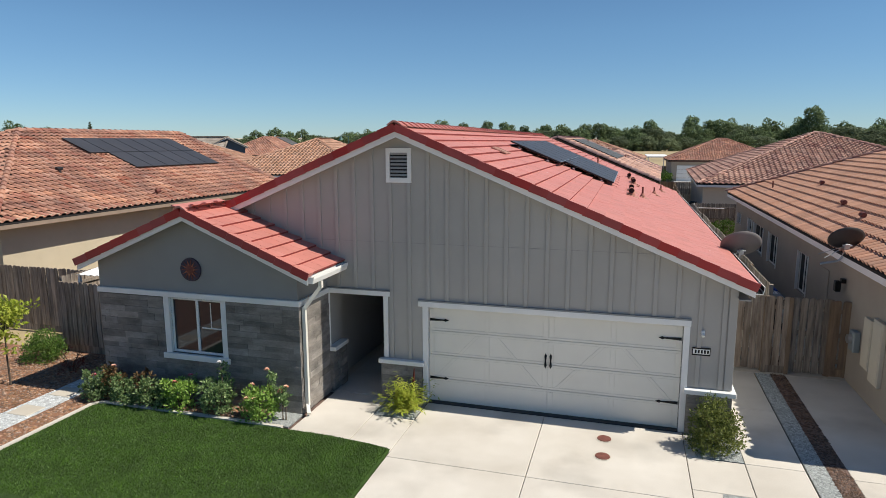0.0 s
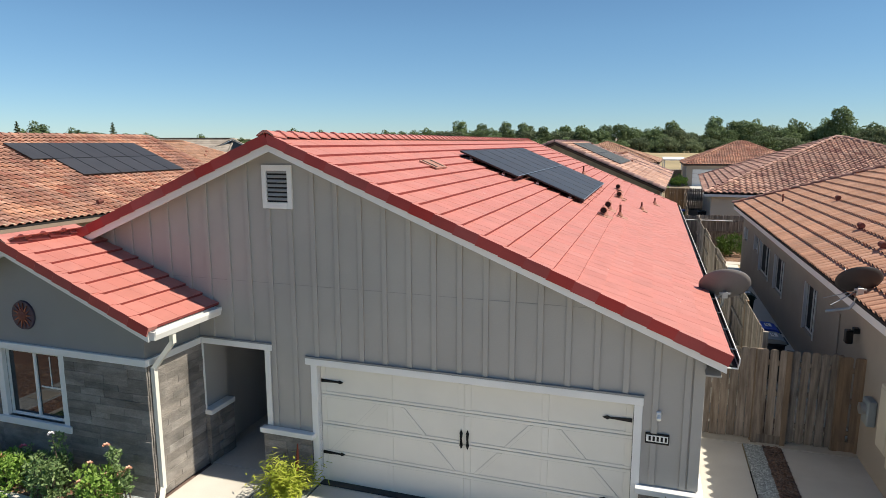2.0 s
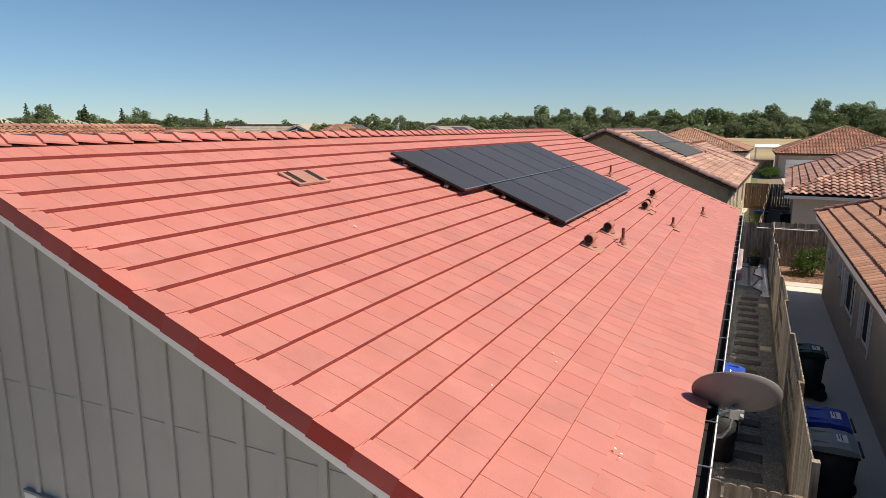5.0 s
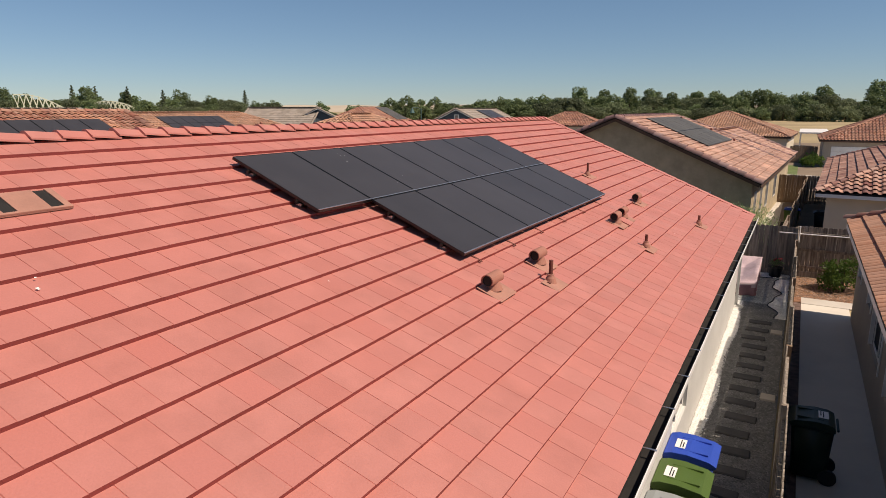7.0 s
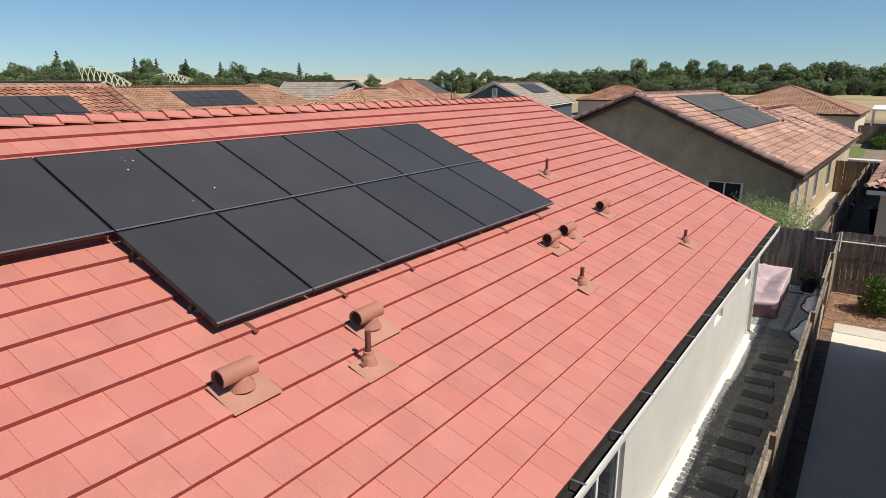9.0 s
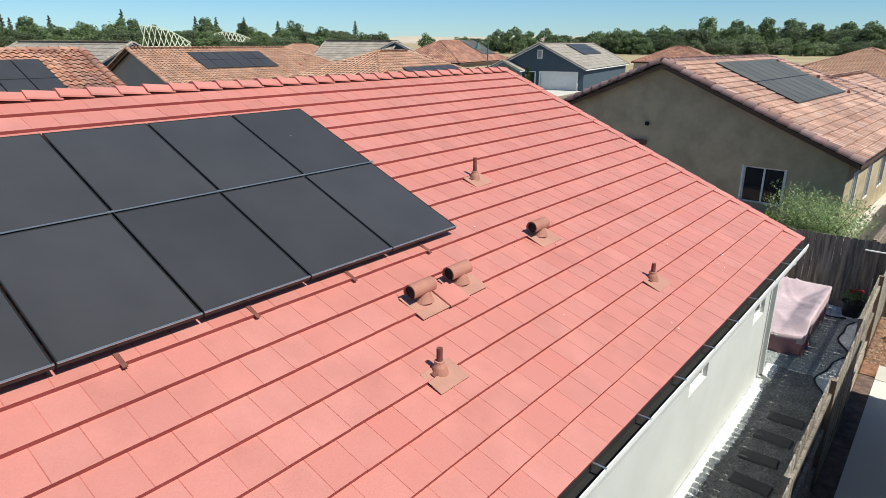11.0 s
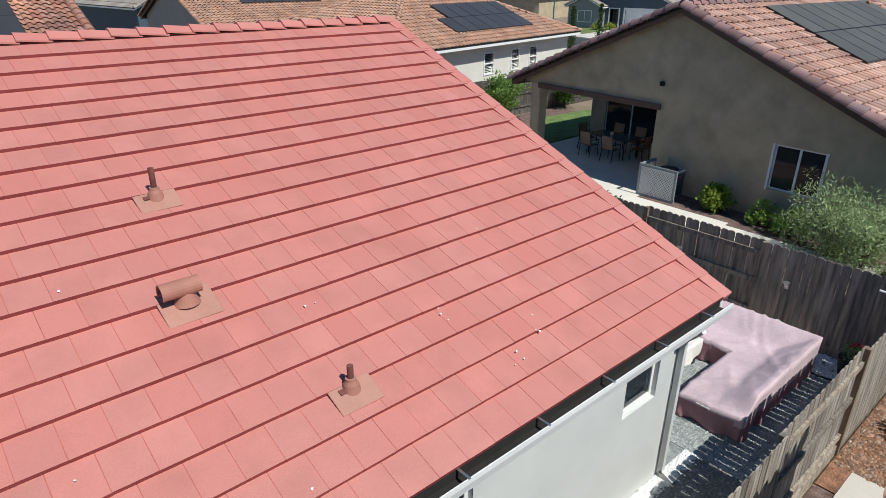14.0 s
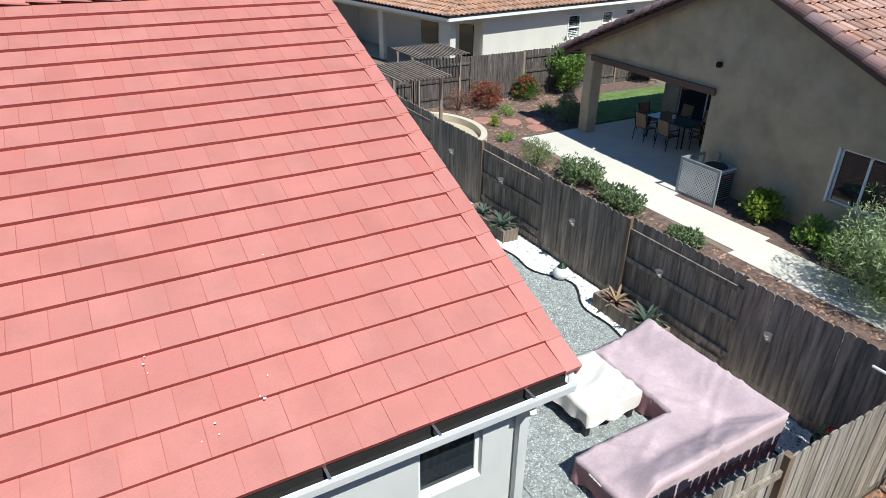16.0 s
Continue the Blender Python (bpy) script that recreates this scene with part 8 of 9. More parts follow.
for x0, x1, y0, y1 in ((-10.75, -7.6, 41.35, 43.6), (-7.6, -4.9, 41.05, 43.6), (-4.9, -2.0, 40.88, 42.12), (-2.0, 1.7, 40.65, 41.9), (-10.75, -7.9, 43.6, 47.6), (-7.9, -5.2, 43.6, 47.6), (-10.75, -5.2, 47.6, 49)):
    slab("slab", x0, x1, y0, y1, GB, CONCRETE_REAR, rear_path)
patch("rear_bed", [(-4.85, 42.13), (-2.0, 42.13), (-1.98, 41.91), (1.7, 41.91), (1.7, 43.36), (-4.85, 43.36)], GB - 0.004, MULCH_DARK, "mulch bed along the stucco wall", "mulch", 0.2)
patch("side_path", [(1.2, 43.0), (2.45, 43.0), (2.45, 57.3), (1.2, 57.3)], GB - 0.005, CONCRETE, "concrete path beside the tan wall", "path", 0.2)
patch("rear_lawn", [(-10.85, 44.5), (-10.85, 54), (-13.6, 54), (-13.95, 50.6), (-14.1, 47.8), (-12.6, 46.2)], GB + 0.012, LAWN_REAR, "curved strip of green lawn", "lawn", 0.2)

# patio room under the gable of the rear house: posts, beam, back wall, sliding door
PYB = 47.7
part("patio_column", boxes((-10.62, -10.2, 43.38, 43.8, GB, 2.75), bevel=0.02), STUCCO_BROWN, r1, "tan stucco patio column")
part("patio_beam", boxes((-10.25, -5.2, 43.3, 43.37, 2.6, 2.78), bevel=0.01), TRIM_BROWN, r1, "dark brown patio beam")
part("patio_ceiling", boxes((-11.0, -5.0, 43.59, PYB, 2.8, 2.9)), STUCCO_BROWN, r1)
wall_b = wall_with_holes(bmesh.new(), "y", PYB, PYB + 0.2, -11.2, -5.0, GB, 2.8, [(-10.48, -8.0, GB + 0.02, 2.4)])
part("patio_wall", wall_b, STUCCO_BROWN, r1)
part("patio_wall", boxes((-5.33, -5.13, 43.6, PYB, GB, 2.8)), STUCCO_BROWN, r1)
win = window(r1, "y", PYB, -10.48, -8.0, GB + 0.02, 2.4, -1, mullion=True)
window(r1, "y", R1Y0 + 0.38, R1X - 3.43, R1X - 2.12, 1.05, 2.28, -1, trim=0.05)
part("wall_lamp", boxes((-5.3, -5.16, 43.24, 43.375, 3.32, 3.46), bevel=0.03), BLACK, r1, "black wall lamp")
part("outlet_box", boxes((-4.75, -4.65, 43.33, 43.378, 1.0, 1.22), bevel=0.01), STUCCO_BROWN, r1)
# the rear block stands at a slight angle to the street in front
turn = Matrix.Translation((-5.3, 43.4, 0)) @ pose(0, 0, 0, 0, 0, -2.7) @ Matrix.Translation((5.3, -43.4, 0))
for ob in (r1, r1_wing, r1_solar, *r1_vents):
    ob.matrix_basis = turn @ ob.matrix_basis

chair = thing("patio_chair", (0, 0, 0), "black metal patio chair with tan sling", "chair", "chairs round the patio table")
for x in (-0.24, 0.24):
    bm = bmesh.new()
    tube(bm, [(x, -0.25, 0), (x, -0.23, 0.42), (x, 0.0, 0.44), (x, 0.2, 0.42), (x, 0.3, 0.95)], 0.014, 6)
    part("side_frame", bm, BLACK, chair)
    bm = bmesh.new()
    tube(bm, [(x, 0.26, 0), (x, 0.2, 0.42)], 0.014, 6)
    part("rear_leg", bm, BLACK, chair)
    bm = bmesh.new()
    tube(bm, [(x, -0.24, 0.42), (x, -0.22, 0.62), (x, 0.2, 0.64)], 0.014, 6)
    part("armrest", bm, BLACK, chair)
part("seat", boxes((-0.23, 0.23, -0.23, 0.2, 0.425, 0.44), bevel=0.005), CHAIR_TAN, chair)
bm = bmesh.new()
obox(bm, (0, 0.205, 0.47), (0, 0.295, 0.93), 0.44, 0.012, up=(0, 1, -0.2))
part("backrest", bm, CHAIR_TAN, chair)
TBX, TBY = -8.2, 45.6
spots = [(TBX - 1.15, TBY, 90), (TBX - 0.5, TBY - 0.8, 180), (TBX + 0.45, TBY - 0.8, 180), (TBX + 1.15, TBY, -90), (TBX - 0.5, TBY + 0.8, 0), (TBX + 0.45, TBY + 0.8, 0)]
for i, (x, y, a) in enumerate(spots):
    m = pose(x, y, GB + 0.001, 0, 0, a)
    if i == 0:
        chair.matrix_basis = m
    else:
        copy_thing(chair, m)
table = thing("patio_table", (TBX, TBY, GB), "dark glass-topped patio table", "table")
part("tabletop", boxes((TBX - 0.85, TBX + 0.85, TBY - 0.5, TBY + 0.5, GB + 0.7, GB + 0.72), bevel=0.006), GLASS_TEAL, table)
for sx in (-1, 1):
    for sy in (-1, 1):
        bm = bmesh.new()
        tube(bm, [(TBX + sx * 0.75, TBY + sy * 0.42, GB), (TBX + sx * 0.72, TBY + sy * 0.4, GB + 0.7)], 0.022, 8)
        part("leg", bm, BLACK, table)
cup = thing("candle_jar", (TBX - 0.1, TBY, GB + 0.72), "small white candle jar on table", "candle")
bm = bmesh.new()
tube(bm, [(TBX - 0.1, TBY, GB + 0.72), (TBX - 0.1, TBY, GB + 0.83)], 0.06, 12)
part("jar", bm, WHITE, cup)

# air conditioner behind its lattice screen
ac = thing("air_conditioner", (-4.35, 42.95, GB), "grey air conditioning condenser", "air conditioner")
part("casing", boxes((-4.75, -4.05, 42.6, 43.25, GB, GB + 0.82), bevel=0.03), PLASTIC_GREY, ac)
bm = bmesh.new()
tube(bm, [(-4.4, 42.92, GB + 0.815), (-4.4, 42.92, GB + 0.85)], 0.3, 24, 0.27)
part("fan_guard", bm, BIN_BLACK, ac)
part("top_ring", boxes((-4.77, -4.03, 42.58, 43.27, GB + 0.78, GB + 0.815), bevel=0.01), WHITE, ac)
for i in range(11):
    z = GB + 0.08 + i * 0.06
    part("louvre", boxes((-4.046, -4.035, 42.64, 43.21, z, z + 0.03)), BIN_BLACK, ac)
    part("louvre", boxes((-4.71, -4.09, 42.588, 42.599, z, z + 0.03)), BIN_BLACK, ac)
part("badge", boxes((-4.034, -4.028, 42.8, 43.0, GB + 0.6, GB + 0.66)), PETAL_RED, ac)
lat = thing("lattice_screen", (-4.5, 42.35, GB), "white lattice screen with grey frame", "screen")
for row in ((-5.05, -3.8, 42.33, 42.37, GB, GB + 0.06), (-5.05, -3.8, 42.33, 42.37, GB + 0.9, GB + 0.98), (-5.05, -4.98, 42.33, 42.37, GB + 0.06, GB + 0.9), (-3.87, -3.8, 42.33, 42.37, GB + 0.06, GB + 0.9),
            (-5.05, -5.0, 42.37, 43.2, GB + 0.9, GB + 0.98), (-5.05, -5.0, 43.13, 43.2, GB, GB + 0.9)):
    part("frame_bar", boxes(row), PLASTIC_GREY, lat)
for k in range(-9, 15):
    for s in (1, -1):
        x0 = -4.98 + k * 0.085
        pts = []
        for z in (0.06, 0.9):
            x = x0 + (z - 0.06 if s > 0 else 0.9 - z)
            pts.append((x, z))
        (xa, za), (xb, zb) = pts
        lo, hi = -4.98, -3.87
        def cut(x, other):
            return min(max(x, lo), hi)
        if max(xa, xb) <= lo or min(xa, xb) >= hi:
            continue
        def z_at(x):
            return za + (zb - za) * (x - xa) / (xb - xa)
        ca, cb = cut(xa, xb), cut(xb, xa)
        bm = bmesh.new()
        obox(bm, (ca, 42.345 + s * 0.004, GB + z_at(ca)), (cb, 42.345 + s * 0.004, GB + z_at(cb)), 0.007, 0.028, up=(0, 0, 1))
        part("slat", bm, WHITE, lat)

bush((-2.75, 42.72, GB), 0.58, 0.45, 0.85, LEAF_BRIGHT, "bright yellow-green broadleaf bush", n=80, per=12, leaf=0.11, slim=0.75, seed=12)
bush((-14.6, 41.2, GB), 0.55, 0.5, 0.85, LEAF_DRY, "dry russet twiggy shrub on mulch", n=90, per=12, leaf=0.07, slim=0.3, seed=113, stems=14, round_top=False)
bush((-12.3, 41.3, GB), 0.2, 0.2, 0.42, LEAF_LIME, "small yellow variegated plant on mulch", n=30, per=12, leaf=0.07, seed=115)
bush((0.9, 41.9, GB), 0.6, 0.5, 0.8, LEAF_BRIGHT, "bright green bush inside the olive", n=50, per=14, leaf=0.1, slim=0.5, seed=114)
bush((-1.35, 42.6, GB), 0.48, 0.42, 0.75, LEAF_SHRUB, "green bush beside the olive", n=60, per=12, leaf=0.09, slim=0.7, seed=13)
bush((-0.5, 42.3, GB), 0.5, 0.45, 0.9, LEAF_SHRUB, "green bush against the olive", n=90, per=14, leaf=0.09, slim=0.5, seed=117)
for i, (x, y, k) in enumerate(((0.6, 41.8, 1.04), (1.45, 41.3, 1.02))):
    tree((x, y, GB), 1.7 * k, 1.1 * k, LEAF_OLIVE, "grey-green feathery olive shrub", 135, 26, 0.115, 40 + i, 0.05, 0.2, name="olive_shrub", slim=0.22, low=0.03)
for i, (x, y, rx, ry, h) in enumerate(((-6.75, 40.5, 0.95, 0.45, 0.45), (-4.95, 40.3, 0.8, 0.42, 0.33), (-2.8, 40.25, 0.5, 0.3, 0.15))):
    bush((x, y, GB), rx, ry * 1.1, h * 1.25, LEAF_JUNIPER, "low spreading green shrub on mulch", n=120, per=15, leaf=0.11, slim=0.5, seed=50 + i, group="low garden shrubs", round_top=False)
bush((-8.35, 40.2, GB), 0.7, 0.45, 0.85, LEAF_WILLOW, "wispy yellow-green shrub on mulch", n=90, per=20, leaf=0.1, slim=0.16, seed=60, round_top=False)
for i, (x, y, rx, h, m) in enumerate(((-14.5, 42.35, 0.78, 1.0, LEAF_BERRY), (-14.8, 44.45, 0.72, 0.98, LEAF_MID))):
    b = bush((x, y, GB), rx, rx * 0.85, h, m, "round shrub covered in red flowers", "flowering_shrub", n=130, per=16, leaf=0.08, seed=70 + i, group="red flowering shrubs", round_top=i == 1)
    rg = random.Random(75 + i)
    for k in range(80):
        an, el = rg.uniform(0, 6.28), rg.uniform(0.1, 1.5)
        p = (x + math.cos(an) * math.cos(el) * rx * 0.9, y + math.sin(an) * math.cos(el) * rx * 0.8, GB + 0.12 + math.sin(el) * h * 0.85 * rg.uniform(0.75, 1.0))
        flowers(b, p, 0.0, 0.0, 0.0, 1, PETAL_RED, 0.055, 300 + k)
tree((-14.9, 46.6, GB), 2.05, 0.88, LEAF_SHRUB, "dense bright green garden shrub", 190, 26, 0.12, 77, 0.05, 0.15, name="tall_shrub", low=0.1)
tree((-15.0, 51.3, GB), 1.6, 0.9, LEAF_MID, "dense green garden shrub", 130, 22, 0.12, 78, 0.05, 0.15, name="tall_shrub", low=0.1)
bush((-11.5, 43.85, GB), 0.52, 0.5, 1.1, LEAF_SAGE, "rounded sage green shrub beside the patio", n=200, per=22, leaf=0.08, slim=0.3, seed=79)
for i, (x, y, r) in enumerate(((-13.3, 42.5, 0.38), (-12.9, 44.0, 0.36), (-10.75, 40.75, 0.32))):
    bush((x, y, GB), r, r, r * 0.9, LEAF_SHRUB, "small fresh green mound on mulch", n=36, per=14, leaf=0.06, seed=90 + i, group="small garden mounds")
for i, (x, y) in enumerate(((-12.4, 42.1), (-12.15, 42.95), (-11.4, 42.46), (-13.05, 41.3))):
    s = thing("round_paver", (x, y, GB), "round terracotta stepping stone", "stepping stone", "round pavers")
    bm = bmesh.new()
    bmesh.ops.create_cone(bm, cap_ends=True, segments=24, radius1=0.36, radius2=0.34, depth=0.04)
    bmesh.ops.translate(bm, vec=(x, y, GB + 0.015), verts=bm.verts)
    part("disc", bm, FLASHING, s)
# curved raised basin
basin = thing("garden_basin", (-12.05, 39.0, GB), "cream plastered oval garden basin", "basin")
bm = bmesh.new()
for k in range(48):
    ring_at = [2 * math.pi * (k + j) / 48 for j in (0, 1)]
    A, B = [[(-12.05 + math.cos(a) * (1.95 - w), 39.0 + math.sin(a) * (1.38 - w)) for w in (0.2, 0.0)] for a in ring_at]
    prism(bm, [A[0], A[1], B[1], B[0]], "z", GB, GB + 0.35)
bmesh.ops.remove_doubles(bm, verts=bm.verts, dist=0.0005)
part("rim_wall", bm, STUCCO_CREAM, basin)
bm = bmesh.new()
bmesh.ops.create_cone(bm, cap_ends=True, segments=40, radius1=1, radius2=1, depth=0.12)
bmesh.ops.scale(bm, vec=(1.76, 1.19, 1), verts=bm.verts)
bmesh.ops.translate(bm, vec=(-12.05, 39.0, GB + 0.07), verts=bm.verts)
part("bed", bm, STUCCO_TAN, basin, "stained tan basin floor")
# slatted shade frames by the side fence
for x0, y0, w, d, z in ((-14.6, 37.6, 2.5, 1.9, 2.05), (-16.9, 39.6, 2.1, 2.2, 2.1)):
    p = thing("shade_frame", (x0, y0, GB), "weathered slatted wooden shade frame", "pergola", "slatted shade frames")
    for sx in (0.25, w - 0.6):
        for sy in (0.1, d - 0.1):
            part("post", boxes((x0 + sx - 0.045, x0 + sx + 0.045, y0 + sy - 0.045, y0 + sy + 0.045, GB, z)), FENCE, p)
    for sx in (0.25, w - 0.6):
        part("beam", boxes((x0 + sx - 0.03, x0 + sx + 0.03, y0, y0 + d, z, z + 0.1)), FENCE, p)
    k = int(d / 0.13)
    for i in range(k):
        part("slat", boxes((x0 - 0.1, x0 + w + 0.1, y0 + i * d / k, y0 + i * d / k + 0.05, z + 0.102, z + 0.14)), FENCE, p)
# shrub behind the neighbouring house and pots
bush((4.75, 35.7, GB), 0.85, 0.75, 1.15, LEAF_MID, "leafy green shrub on bark mulch", n=120, per=20, leaf=0.1, seed=14)
b = bush((2.75, 36.7, GB + 0.35), 0.25, 0.25, 0.3, LEAF_ROSE, "potted flowers by the fence", "potted_flowers", n=26, per=12, leaf=0.05, seed=15)
flowers(b, (2.75, 36.7, GB + 0.35), 0.2, 0.2, 0.3, 8, PETAL_RED, 0.05, 16)
bm = bmesh.new()
tube(bm, [(2.75, 36.7, GB), (2.75, 36.7, GB + 0.36)], 0.17, 18, 0.24)
part("pot", bm, BIN_BLACK, b)


# ---- streets and yards between the far houses ----
# unseen dark sheet, added to cut light bounced onto the tan wall
patch("side_ground", [(-18.4, 13.8), (-14.1, 13.8), (-14.1, 37.1), (-18.4, 37.1)], 0.19, MULCH_DARK, "unseen dark sheet against bounced light", "ground", 0.1)
patch("yard_ground", [(-75, 37.3), (30, 37.3), (30, 140), (-110, 140)], 0.178, EARTH, "bare earth of the yards between houses", "ground", 0.02)
patch("street", [(-80, 79), (30, 62), (30, 71), (-80, 88)], 0.184, ASPHALT, "grey asphalt estate street", "street", 0.02)
patch("sidewalk", [(-80, 88.2), (30, 71.2), (30, 72.6), (-80, 89.6)], 0.23, CONCRETE, "pale concrete sidewalk", "sidewalk", 0.08)
patch("sidewalk", [(-80, 77.4), (30, 60.4), (30, 61.8), (-80, 78.8)], 0.23, CONCRETE, "pale concrete sidewalk", "sidewalk", 0.08)
patch("far_drive", [(-40.6, 93.3), (-34.6, 94.6), (-32.6, 81.9), (-38.8, 82.9)], 0.236, CONCRETE, "pale concrete drive of the blue house", "driveway", 0.08)
patch("far_drive", [(5.4, 88.6), (10.8, 88.6), (10.8, 75.6), (5.4, 75.6)], 0.236, CONCRETE, "pale concrete drive of the far house", "driveway", 0.08)
patch("far_lawn", [(-48, 94.0), (-41.4, 94.8), (-39.6, 84.2), (-46.5, 85.2)], 0.2, LAWN_FAR, "green lawn before the blue house", "lawn", 0.03)
patch("far_lawn", [(1.2, 77.5), (3.0, 77.3), (3.0, 88), (1.2, 88)], 0.2, LAWN_FAR, "green lawn before the far house", "lawn", 0.03)
bush((4.2, 86.9, 0.18), 1.2, 1.0, 1.5, LEAF_MID, "round shrub with pale flowers on mulch", n=90, per=16, leaf=0.2, seed=171)
for i, (x, y) in enumerate(((-40.9, 92.0), (-41.6, 90.4))):
    bush((x, y, 0.2), 0.8, 0.7, 0.8, LEAF_LIME, "yellow-green shrub by the drive", n=50, per=14, leaf=0.14, seed=172 + i, group="shrubs by the drive")
for i, (x, y, h) in enumerate(((-28.6, 69.0, 3.6), (-31.8, 77.2, 3.4))):
    c = thing("cypress", (x, y, 0.18), "slim dark green cypress by the street", "tree", "slim cypresses")
    bm = bmesh.new()
    tube(bm, [(x, y, 0.18), (x, y, h)], 0.06, 6, 0.01)
    part("trunk", bm, BARK, c)
    rg = random.Random(180 + i)
    cl = [(Vector((x + rg.gauss(0, 0.12) * (1.15 - k / 60), y + rg.gauss(0, 0.12) * (1.15 - k / 60), 0.3 + h * k / 60)), 0.28 * (1.1 - 0.8 * (k / 60) ** 2)) for k in range(60)]
    V, F = leaf_cloud(rg, cl, 22, 0.1, 0.16, up_bias=1.2, slim=0.4)
    sheet("crown", V, F, LEAF_DARK, c, "", "stuff")
lampp = thing("street_lamp", (-33.5, 72.5, 0.18), "green street lamp with a hanging hood", "street lamp")
bm = bmesh.new()
tube(bm, [(-33.5, 72.5, 0.18), (-33.5, 72.5, 6.1)], 0.07, 8, 0.05)
part("pole", bm, LAMP_GREEN, lampp)
bm = bmesh.new()
tube(bm, [(-33.5, 72.5, 5.9), (-33.8, 72.2, 6.15), (-34.2, 71.8, 6.1)], 0.035, 6)
part("arm", bm, LAMP_GREEN, lampp)
bm = bmesh.new()
tube(bm, [(-34.2, 71.8, 5.55), (-34.2, 71.8, 6.1)], 0.28, 14, 0.06)
part("hood", bm, LAMP_GREEN, lampp)
fence((2.05, 92.0, 0), (4.6, 92.4, 0), 2.0, 0.18, "red-brown fence between far houses", FENCE_NEW, (-1,), panel=2.4, seed=31)
pc = thing("patio_cover", (4.4, 122, 0.18), "white flat patio cover on posts", "patio cover")
part("roof", boxes((2.6, 6.3, 113, 131, 2.65, 2.85), bevel=0.02), WHITE, pc)
for x in (2.8, 6.1):
    for y in (113.3, 130.7):
        part("post", boxes((x - 0.08, x + 0.08, y - 0.08, y + 0.08, 0.18, 2.65)), WHITE, pc)
# garage door of the far hipped house, facing the drive
gdoor = thing("garage_door", (7.8, 87.3, 0.18), "white panelled garage door of far house", "garage door")
for i in range(4):
    part("panel", boxes((5.7, 10.5, 87.33, 87.37, 0.2 + i * 0.52, 0.7 + i * 0.52), bevel=0.008), WHITE, gdoor)

# ---- the distance ----
def lobe_leaves(rng, lobes, per, leaf):
    """Leaf sprays over rounded lobes, each spray lying near the lobe's skin, so that every lobe has a lit and a shaded side."""
    V, F = [], []
    for c, r, squash in lobes:
        off = Vector((rng.uniform(0, 50), rng.uniform(0, 50), rng.uniform(0, 50)))
        for _ in range(per):
            d = Vector((rng.gauss(0, 1), rng.gauss(0, 1), rng.gauss(0, 1) + 0.25)).normalized()
            rr = r * (0.85 + 0.4 * noise.noise(d * 2.0 + off)) * rng.uniform(0.72, 1.06)
            p = c + Vector((d.x * rr, d.y * rr, d.z * rr * squash))
            nrm = (d + Vector((rng.gauss(0, 0.55), rng.gauss(0, 0.55), rng.gauss(0, 0.55)))).normalized()
            a = nrm.orthogonal().normalized()
            a = Matrix.Rotation(rng.uniform(0, 6.28), 3, nrm) @ a
            b = nrm.cross(a)
            L = leaf * rng.uniform(0.6, 1.35)
            base = len(V)
            V += [p - a * L * 0.5, p + b * L * 0.3 - nrm * L * 0.1, p + a * L * 0.55, p - b * L * 0.3 - nrm * L * 0.1]
            F.append((base, base + 1, base + 2, base + 3))
    return V, F


def far_tree(h, spread, material, label, seed, kind="broad"):
    """A woodland tree as it stands far off: trunk, limbs and a crown of many lobes, or a spire."""
    rng = random.Random(seed)
    t = thing("far_tree", (0, 0, 0), label, "tree", "trees beyond the fields")
    bm = bmesh.new()
    lobes = []
    if kind == "spire":
        tube(bm, [(0, 0, 0), (0, 0, h * 0.95)], 0.22, 7, 0.04)
        for k in range(26):
            f = 0.1 + 0.9 * k / 25
            w = spread * (1.06 - f) ** 0.8
            an = k * 2.4
            lobes.append((Vector((math.cos(an) * w * 0.45, math.sin(an) * w * 0.45, h * f)), max(0.25, w * 0.62), 0.75))
        per, leaf = 70, 0.55
    else:
        tube(bm, [(0, 0, 0), (0.1, 0, h * 0.2), (0, 0.1, h * 0.42)], 0.34, 8, 0.2)
        # lobes in three loose storeys, each one touching its neighbours
        for storey, (z, reach, size, n) in enumerate(((0.15, 0.8, 0.40, 6), (0.32, 0.74, 0.44, 7), (0.5, 0.58, 0.46, 7), (0.66, 0.34, 0.42, 4))):
            for k in range(n):
                an = 2 * math.pi * k / n + rng.uniform(-0.4, 0.4) + storey
                c = Vector((math.cos(an) * reach * spread * rng.uniform(0.7, 1.15), math.sin(an) * reach * spread * rng.uniform(0.7, 1.15), h * (z + rng.uniform(-0.09, 0.11))))
                lobes.append((c, spread * size * rng.uniform(0.6, 1.1), rng.uniform(0.75, 0.95) * max(1.0, h / (2.2 * spread))))
                if storey == 1 and k % 2 == 0:
                    tube(bm, [(0, 0, h * 0.2), c * 0.6 + Vector((0, 0, h * 0.08)), c], 0.14, 5, 0.03)
        per, leaf = 190, 0.66
    part("trunk", bm, BARK, t)
    V, F = lobe_leaves(rng, lobes, per, leaf)
    sheet("crown", V, F, material, t, "", "stuff")
    return t


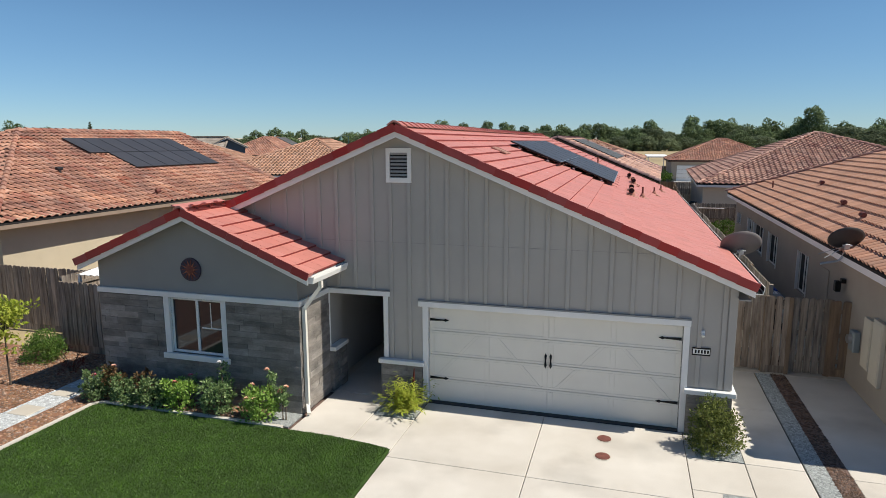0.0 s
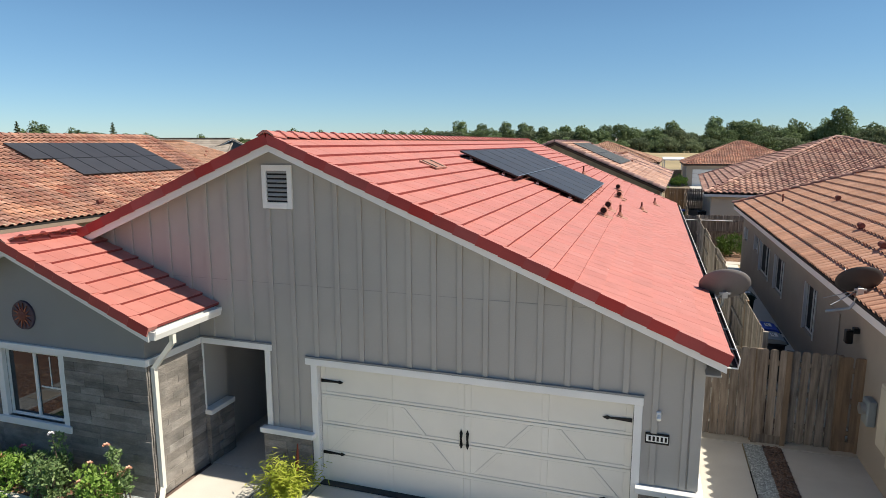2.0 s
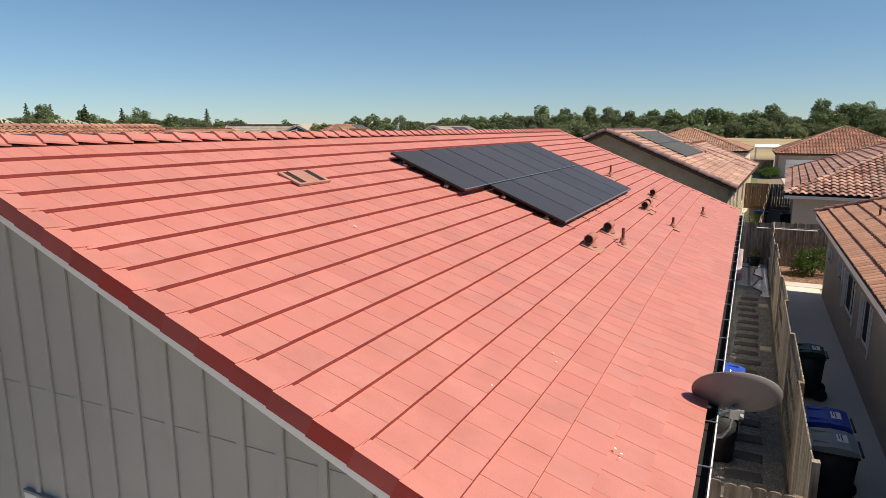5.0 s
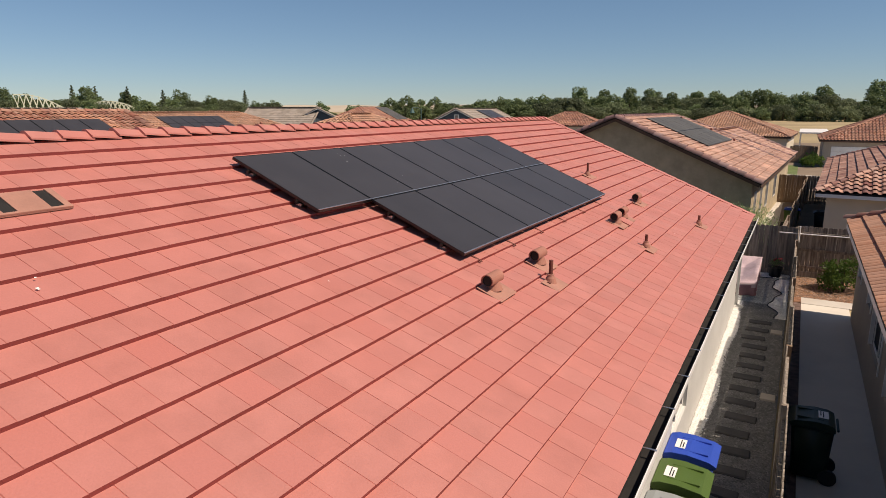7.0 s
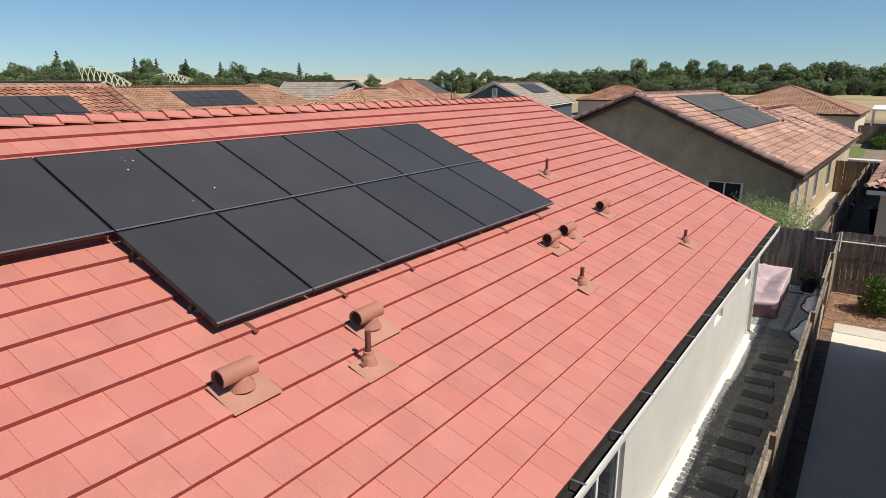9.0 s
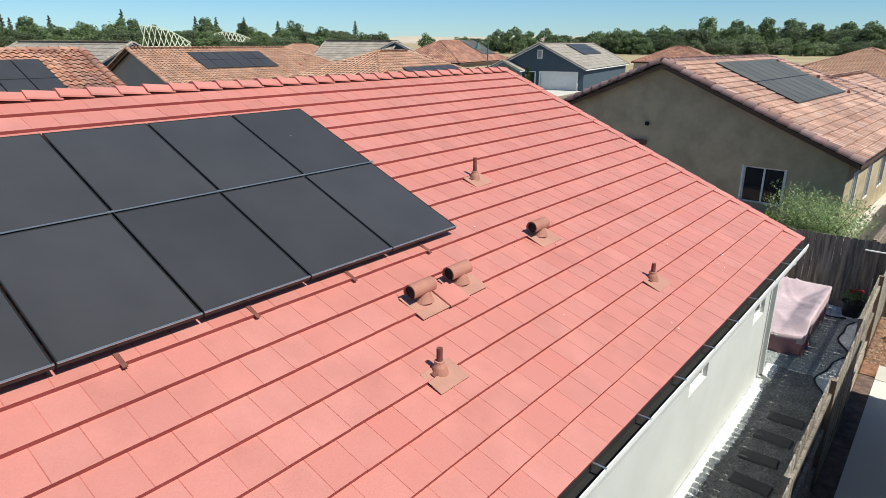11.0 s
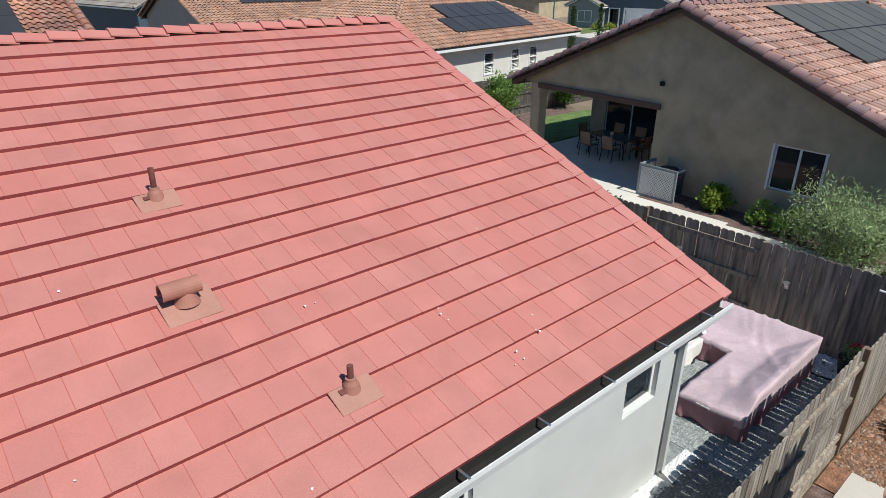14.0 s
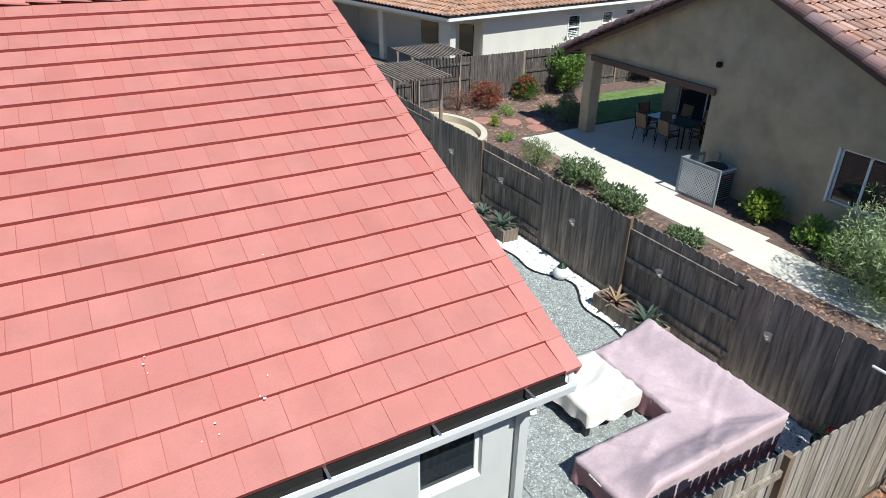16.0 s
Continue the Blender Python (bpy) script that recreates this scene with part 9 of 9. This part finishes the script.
FAR = []
for i, (h, sp, m, kind) in enumerate(((12, 5.2, LEAF_FAR, "broad"), (14, 5.6, LEAF_FAR, "broad"), (9.5, 5.2, LEAF_FAR_PALE, "broad"), (16, 5.0, LEAF_FAR, "broad"), (12, 6.4, LEAF_FAR_DARK, "broad"),
                                      (7, 4.6, LEAF_FAR_PALE, "broad"), (18, 4.2, LEAF_FAR, "broad"), (17, 3.2, LEAF_FAR_DARK, "spire"), (18, 8.0, LEAF_FAR_DARK, "broad"))):
    label = "far dark conifer beyond the fields" if kind == "spire" else "far broad-leaved tree beyond the fields"
    FAR.append(far_tree(h, sp, m, label, 200 + i, kind))
rng = random.Random(77)
placed = set()


# low growth before the two bridges
CLEARINGS = ((52.6, 56.1, 478), (57.3, 61.4, 425))


def put_tree(az, dist, k, s):
    x, y = -math.sin(radians(az)) * dist, math.cos(radians(az)) * dist
    if any(a < az < b and dist < d for a, b, d in CLEARINGS):
        s *= 0.45
    m = pose(x, y, 0.1, 0, 0, rng.uniform(0, 360)) @ Matrix.Diagonal((s * 1.35, s * 1.35, s * rng.uniform(0.9, 1.15), 1))
    if k not in placed:
        placed.add(k)
        FAR[k].matrix_basis = m
    else:
        c = copy_thing(FAR[k], pose(0, 0, 0))
        c.matrix_basis = m


# the river wood: a near edge of lower trees, then taller ones with a few that stand out
for i in range(120):
    az = 24 - 62 * i / 120 + rng.uniform(-0.5, 0.5)
    put_tree(az, rng.uniform(385, 450), rng.choice((0, 1, 3, 4, 1, 6)), rng.uniform(0.9, 1.2) * (1.12 if az < 3 else 1.0))
for i in range(70):
    az = 24 - 62 * i / 70 + rng.uniform(-0.6, 0.6)
    put_tree(az, rng.uniform(345, 380), rng.choice((0, 2, 5, 2, 4)), rng.uniform(0.62, 1.0))
for i in range(46):
    az = 19 + 25 * i / 46 + rng.uniform(-0.5, 0.5)
    if rng.random() < (0.95 if az < 34 else 0.5):
        put_tree(az, rng.uniform(345, 430), rng.choice((0, 1, 4, 5)), rng.uniform(0.75, 1.0) * (1.0 if az < 34 else 0.75))
for i in range(26):
    az = 42 + 14 * i / 26 + rng.uniform(-0.6, 0.6)
    if rng.random() < 0.55:
        put_tree(az, rng.uniform(420, 560), rng.choice((0, 1, 2, 3, 4)), rng.uniform(0.7, 1.05))
for i in range(90):
    az = 52 + 38 * i / 90 + rng.uniform(-0.5, 0.5)
    put_tree(az, rng.uniform(400, 520), rng.choice((0, 1, 4, 3, 4, 6, 0, 4, 7)), rng.uniform(0.9, 1.25) * (0.85 if az < 52 else 1))
for i in range(16):
    az = 50 + 40 * i / 16 + rng.uniform(-0.8, 0.8)
    put_tree(az, rng.uniform(240, 300), rng.choice((0, 2, 5, 4)), rng.uniform(0.6, 0.9))
for az, dist, k, s in ((55.3, 400, 8, 1.25), (45.5, 380, 4, 0.95), (42.8, 400, 4, 0.9), (56.7, 440, 3, 0.95), (71, 420, 6, 1.2), (-1.5, 400, 6, 1.1), (-8.5, 395, 8, 0.85)):
    put_tree(az, dist, k, s)

for i in range(44):
    az = 45 + 30 * i / 44 + rng.uniform(-0.4, 0.4)
    put_tree(az, rng.uniform(520, 600), rng.choice((0, 1, 3, 4, 4, 7)), rng.uniform(1.0, 1.4))

# rolling hills on the horizon
V, F = [], []
cols = 120
for j, (dist, k) in enumerate(((1400, 0.0), (1900, 1.0), (2600, 0.6))):
    for i in range(cols + 1):
        az = radians(110 - 180 * i / cols)
        hgt = k * (16 + 14 * noise.noise(Vector((i * 0.13, j * 3.1, 0))) + 8 * noise.noise(Vector((i * 0.41, j, 5))))
        V.append((-math.sin(az) * dist, math.cos(az) * dist, 0.1 + max(0, hgt)))
for j in range(2):
    for i in range(cols):
        a = j * (cols + 1) + i
        F.append((a, a + 1, a + cols + 2, a + cols + 1))
hills = sheet("backdrop_hills", V, F, HILL, None, "", "structure", smooth=True)
tagged(hills, "low golden hills on the horizon", "hills")

# pale truss bridges far off
def truss_bridge(o, axis, L, n, rise, low, label, double=7.0):
    """Two trussed sides with curved top chords, posts and crossing diagonals."""
    br = thing("truss_bridge", o, label, "bridge", "bridges over the river")
    o, axis = Vector(o), Vector(axis).normalized()
    top = [o + axis * (L * i / n) + Vector((0, 0, low + 1.2 + rise(i / n))) for i in range(n + 1)]
    foot = [o + axis * (L * i / n) + Vector((0, 0, low)) for i in range(n + 1)]
    for side in (0, 1):
        off = axis.cross(Vector((0, 0, 1))) * (side * double)
        for i in range(n):
            for a, b in ((top[i], top[i + 1]), (foot[i], foot[i + 1]), (foot[i], top[i]), (foot[i], top[i + 1]), (foot[i + 1], top[i])):
                bm = bmesh.new()
                obox(bm, a + off, b + off, 0.3, 0.3)
                part("member", bm, BRIDGE, br)


truss_bridge((-367, 202, 0), (0.45, 0.89, 0), 25.6, 9, lambda f: 9.9 * math.sin(math.pi * (0.42 + 0.55 * f)), 2.6, "pale steel arch truss bridge")
truss_bridge((-404, 262, 0), (0.5, 0.86, 0), 30, 12, lambda f: 5.0 * math.sin(math.pi * (0.06 + 0.88 * f)), 5.0, "far pale steel arch bridge")
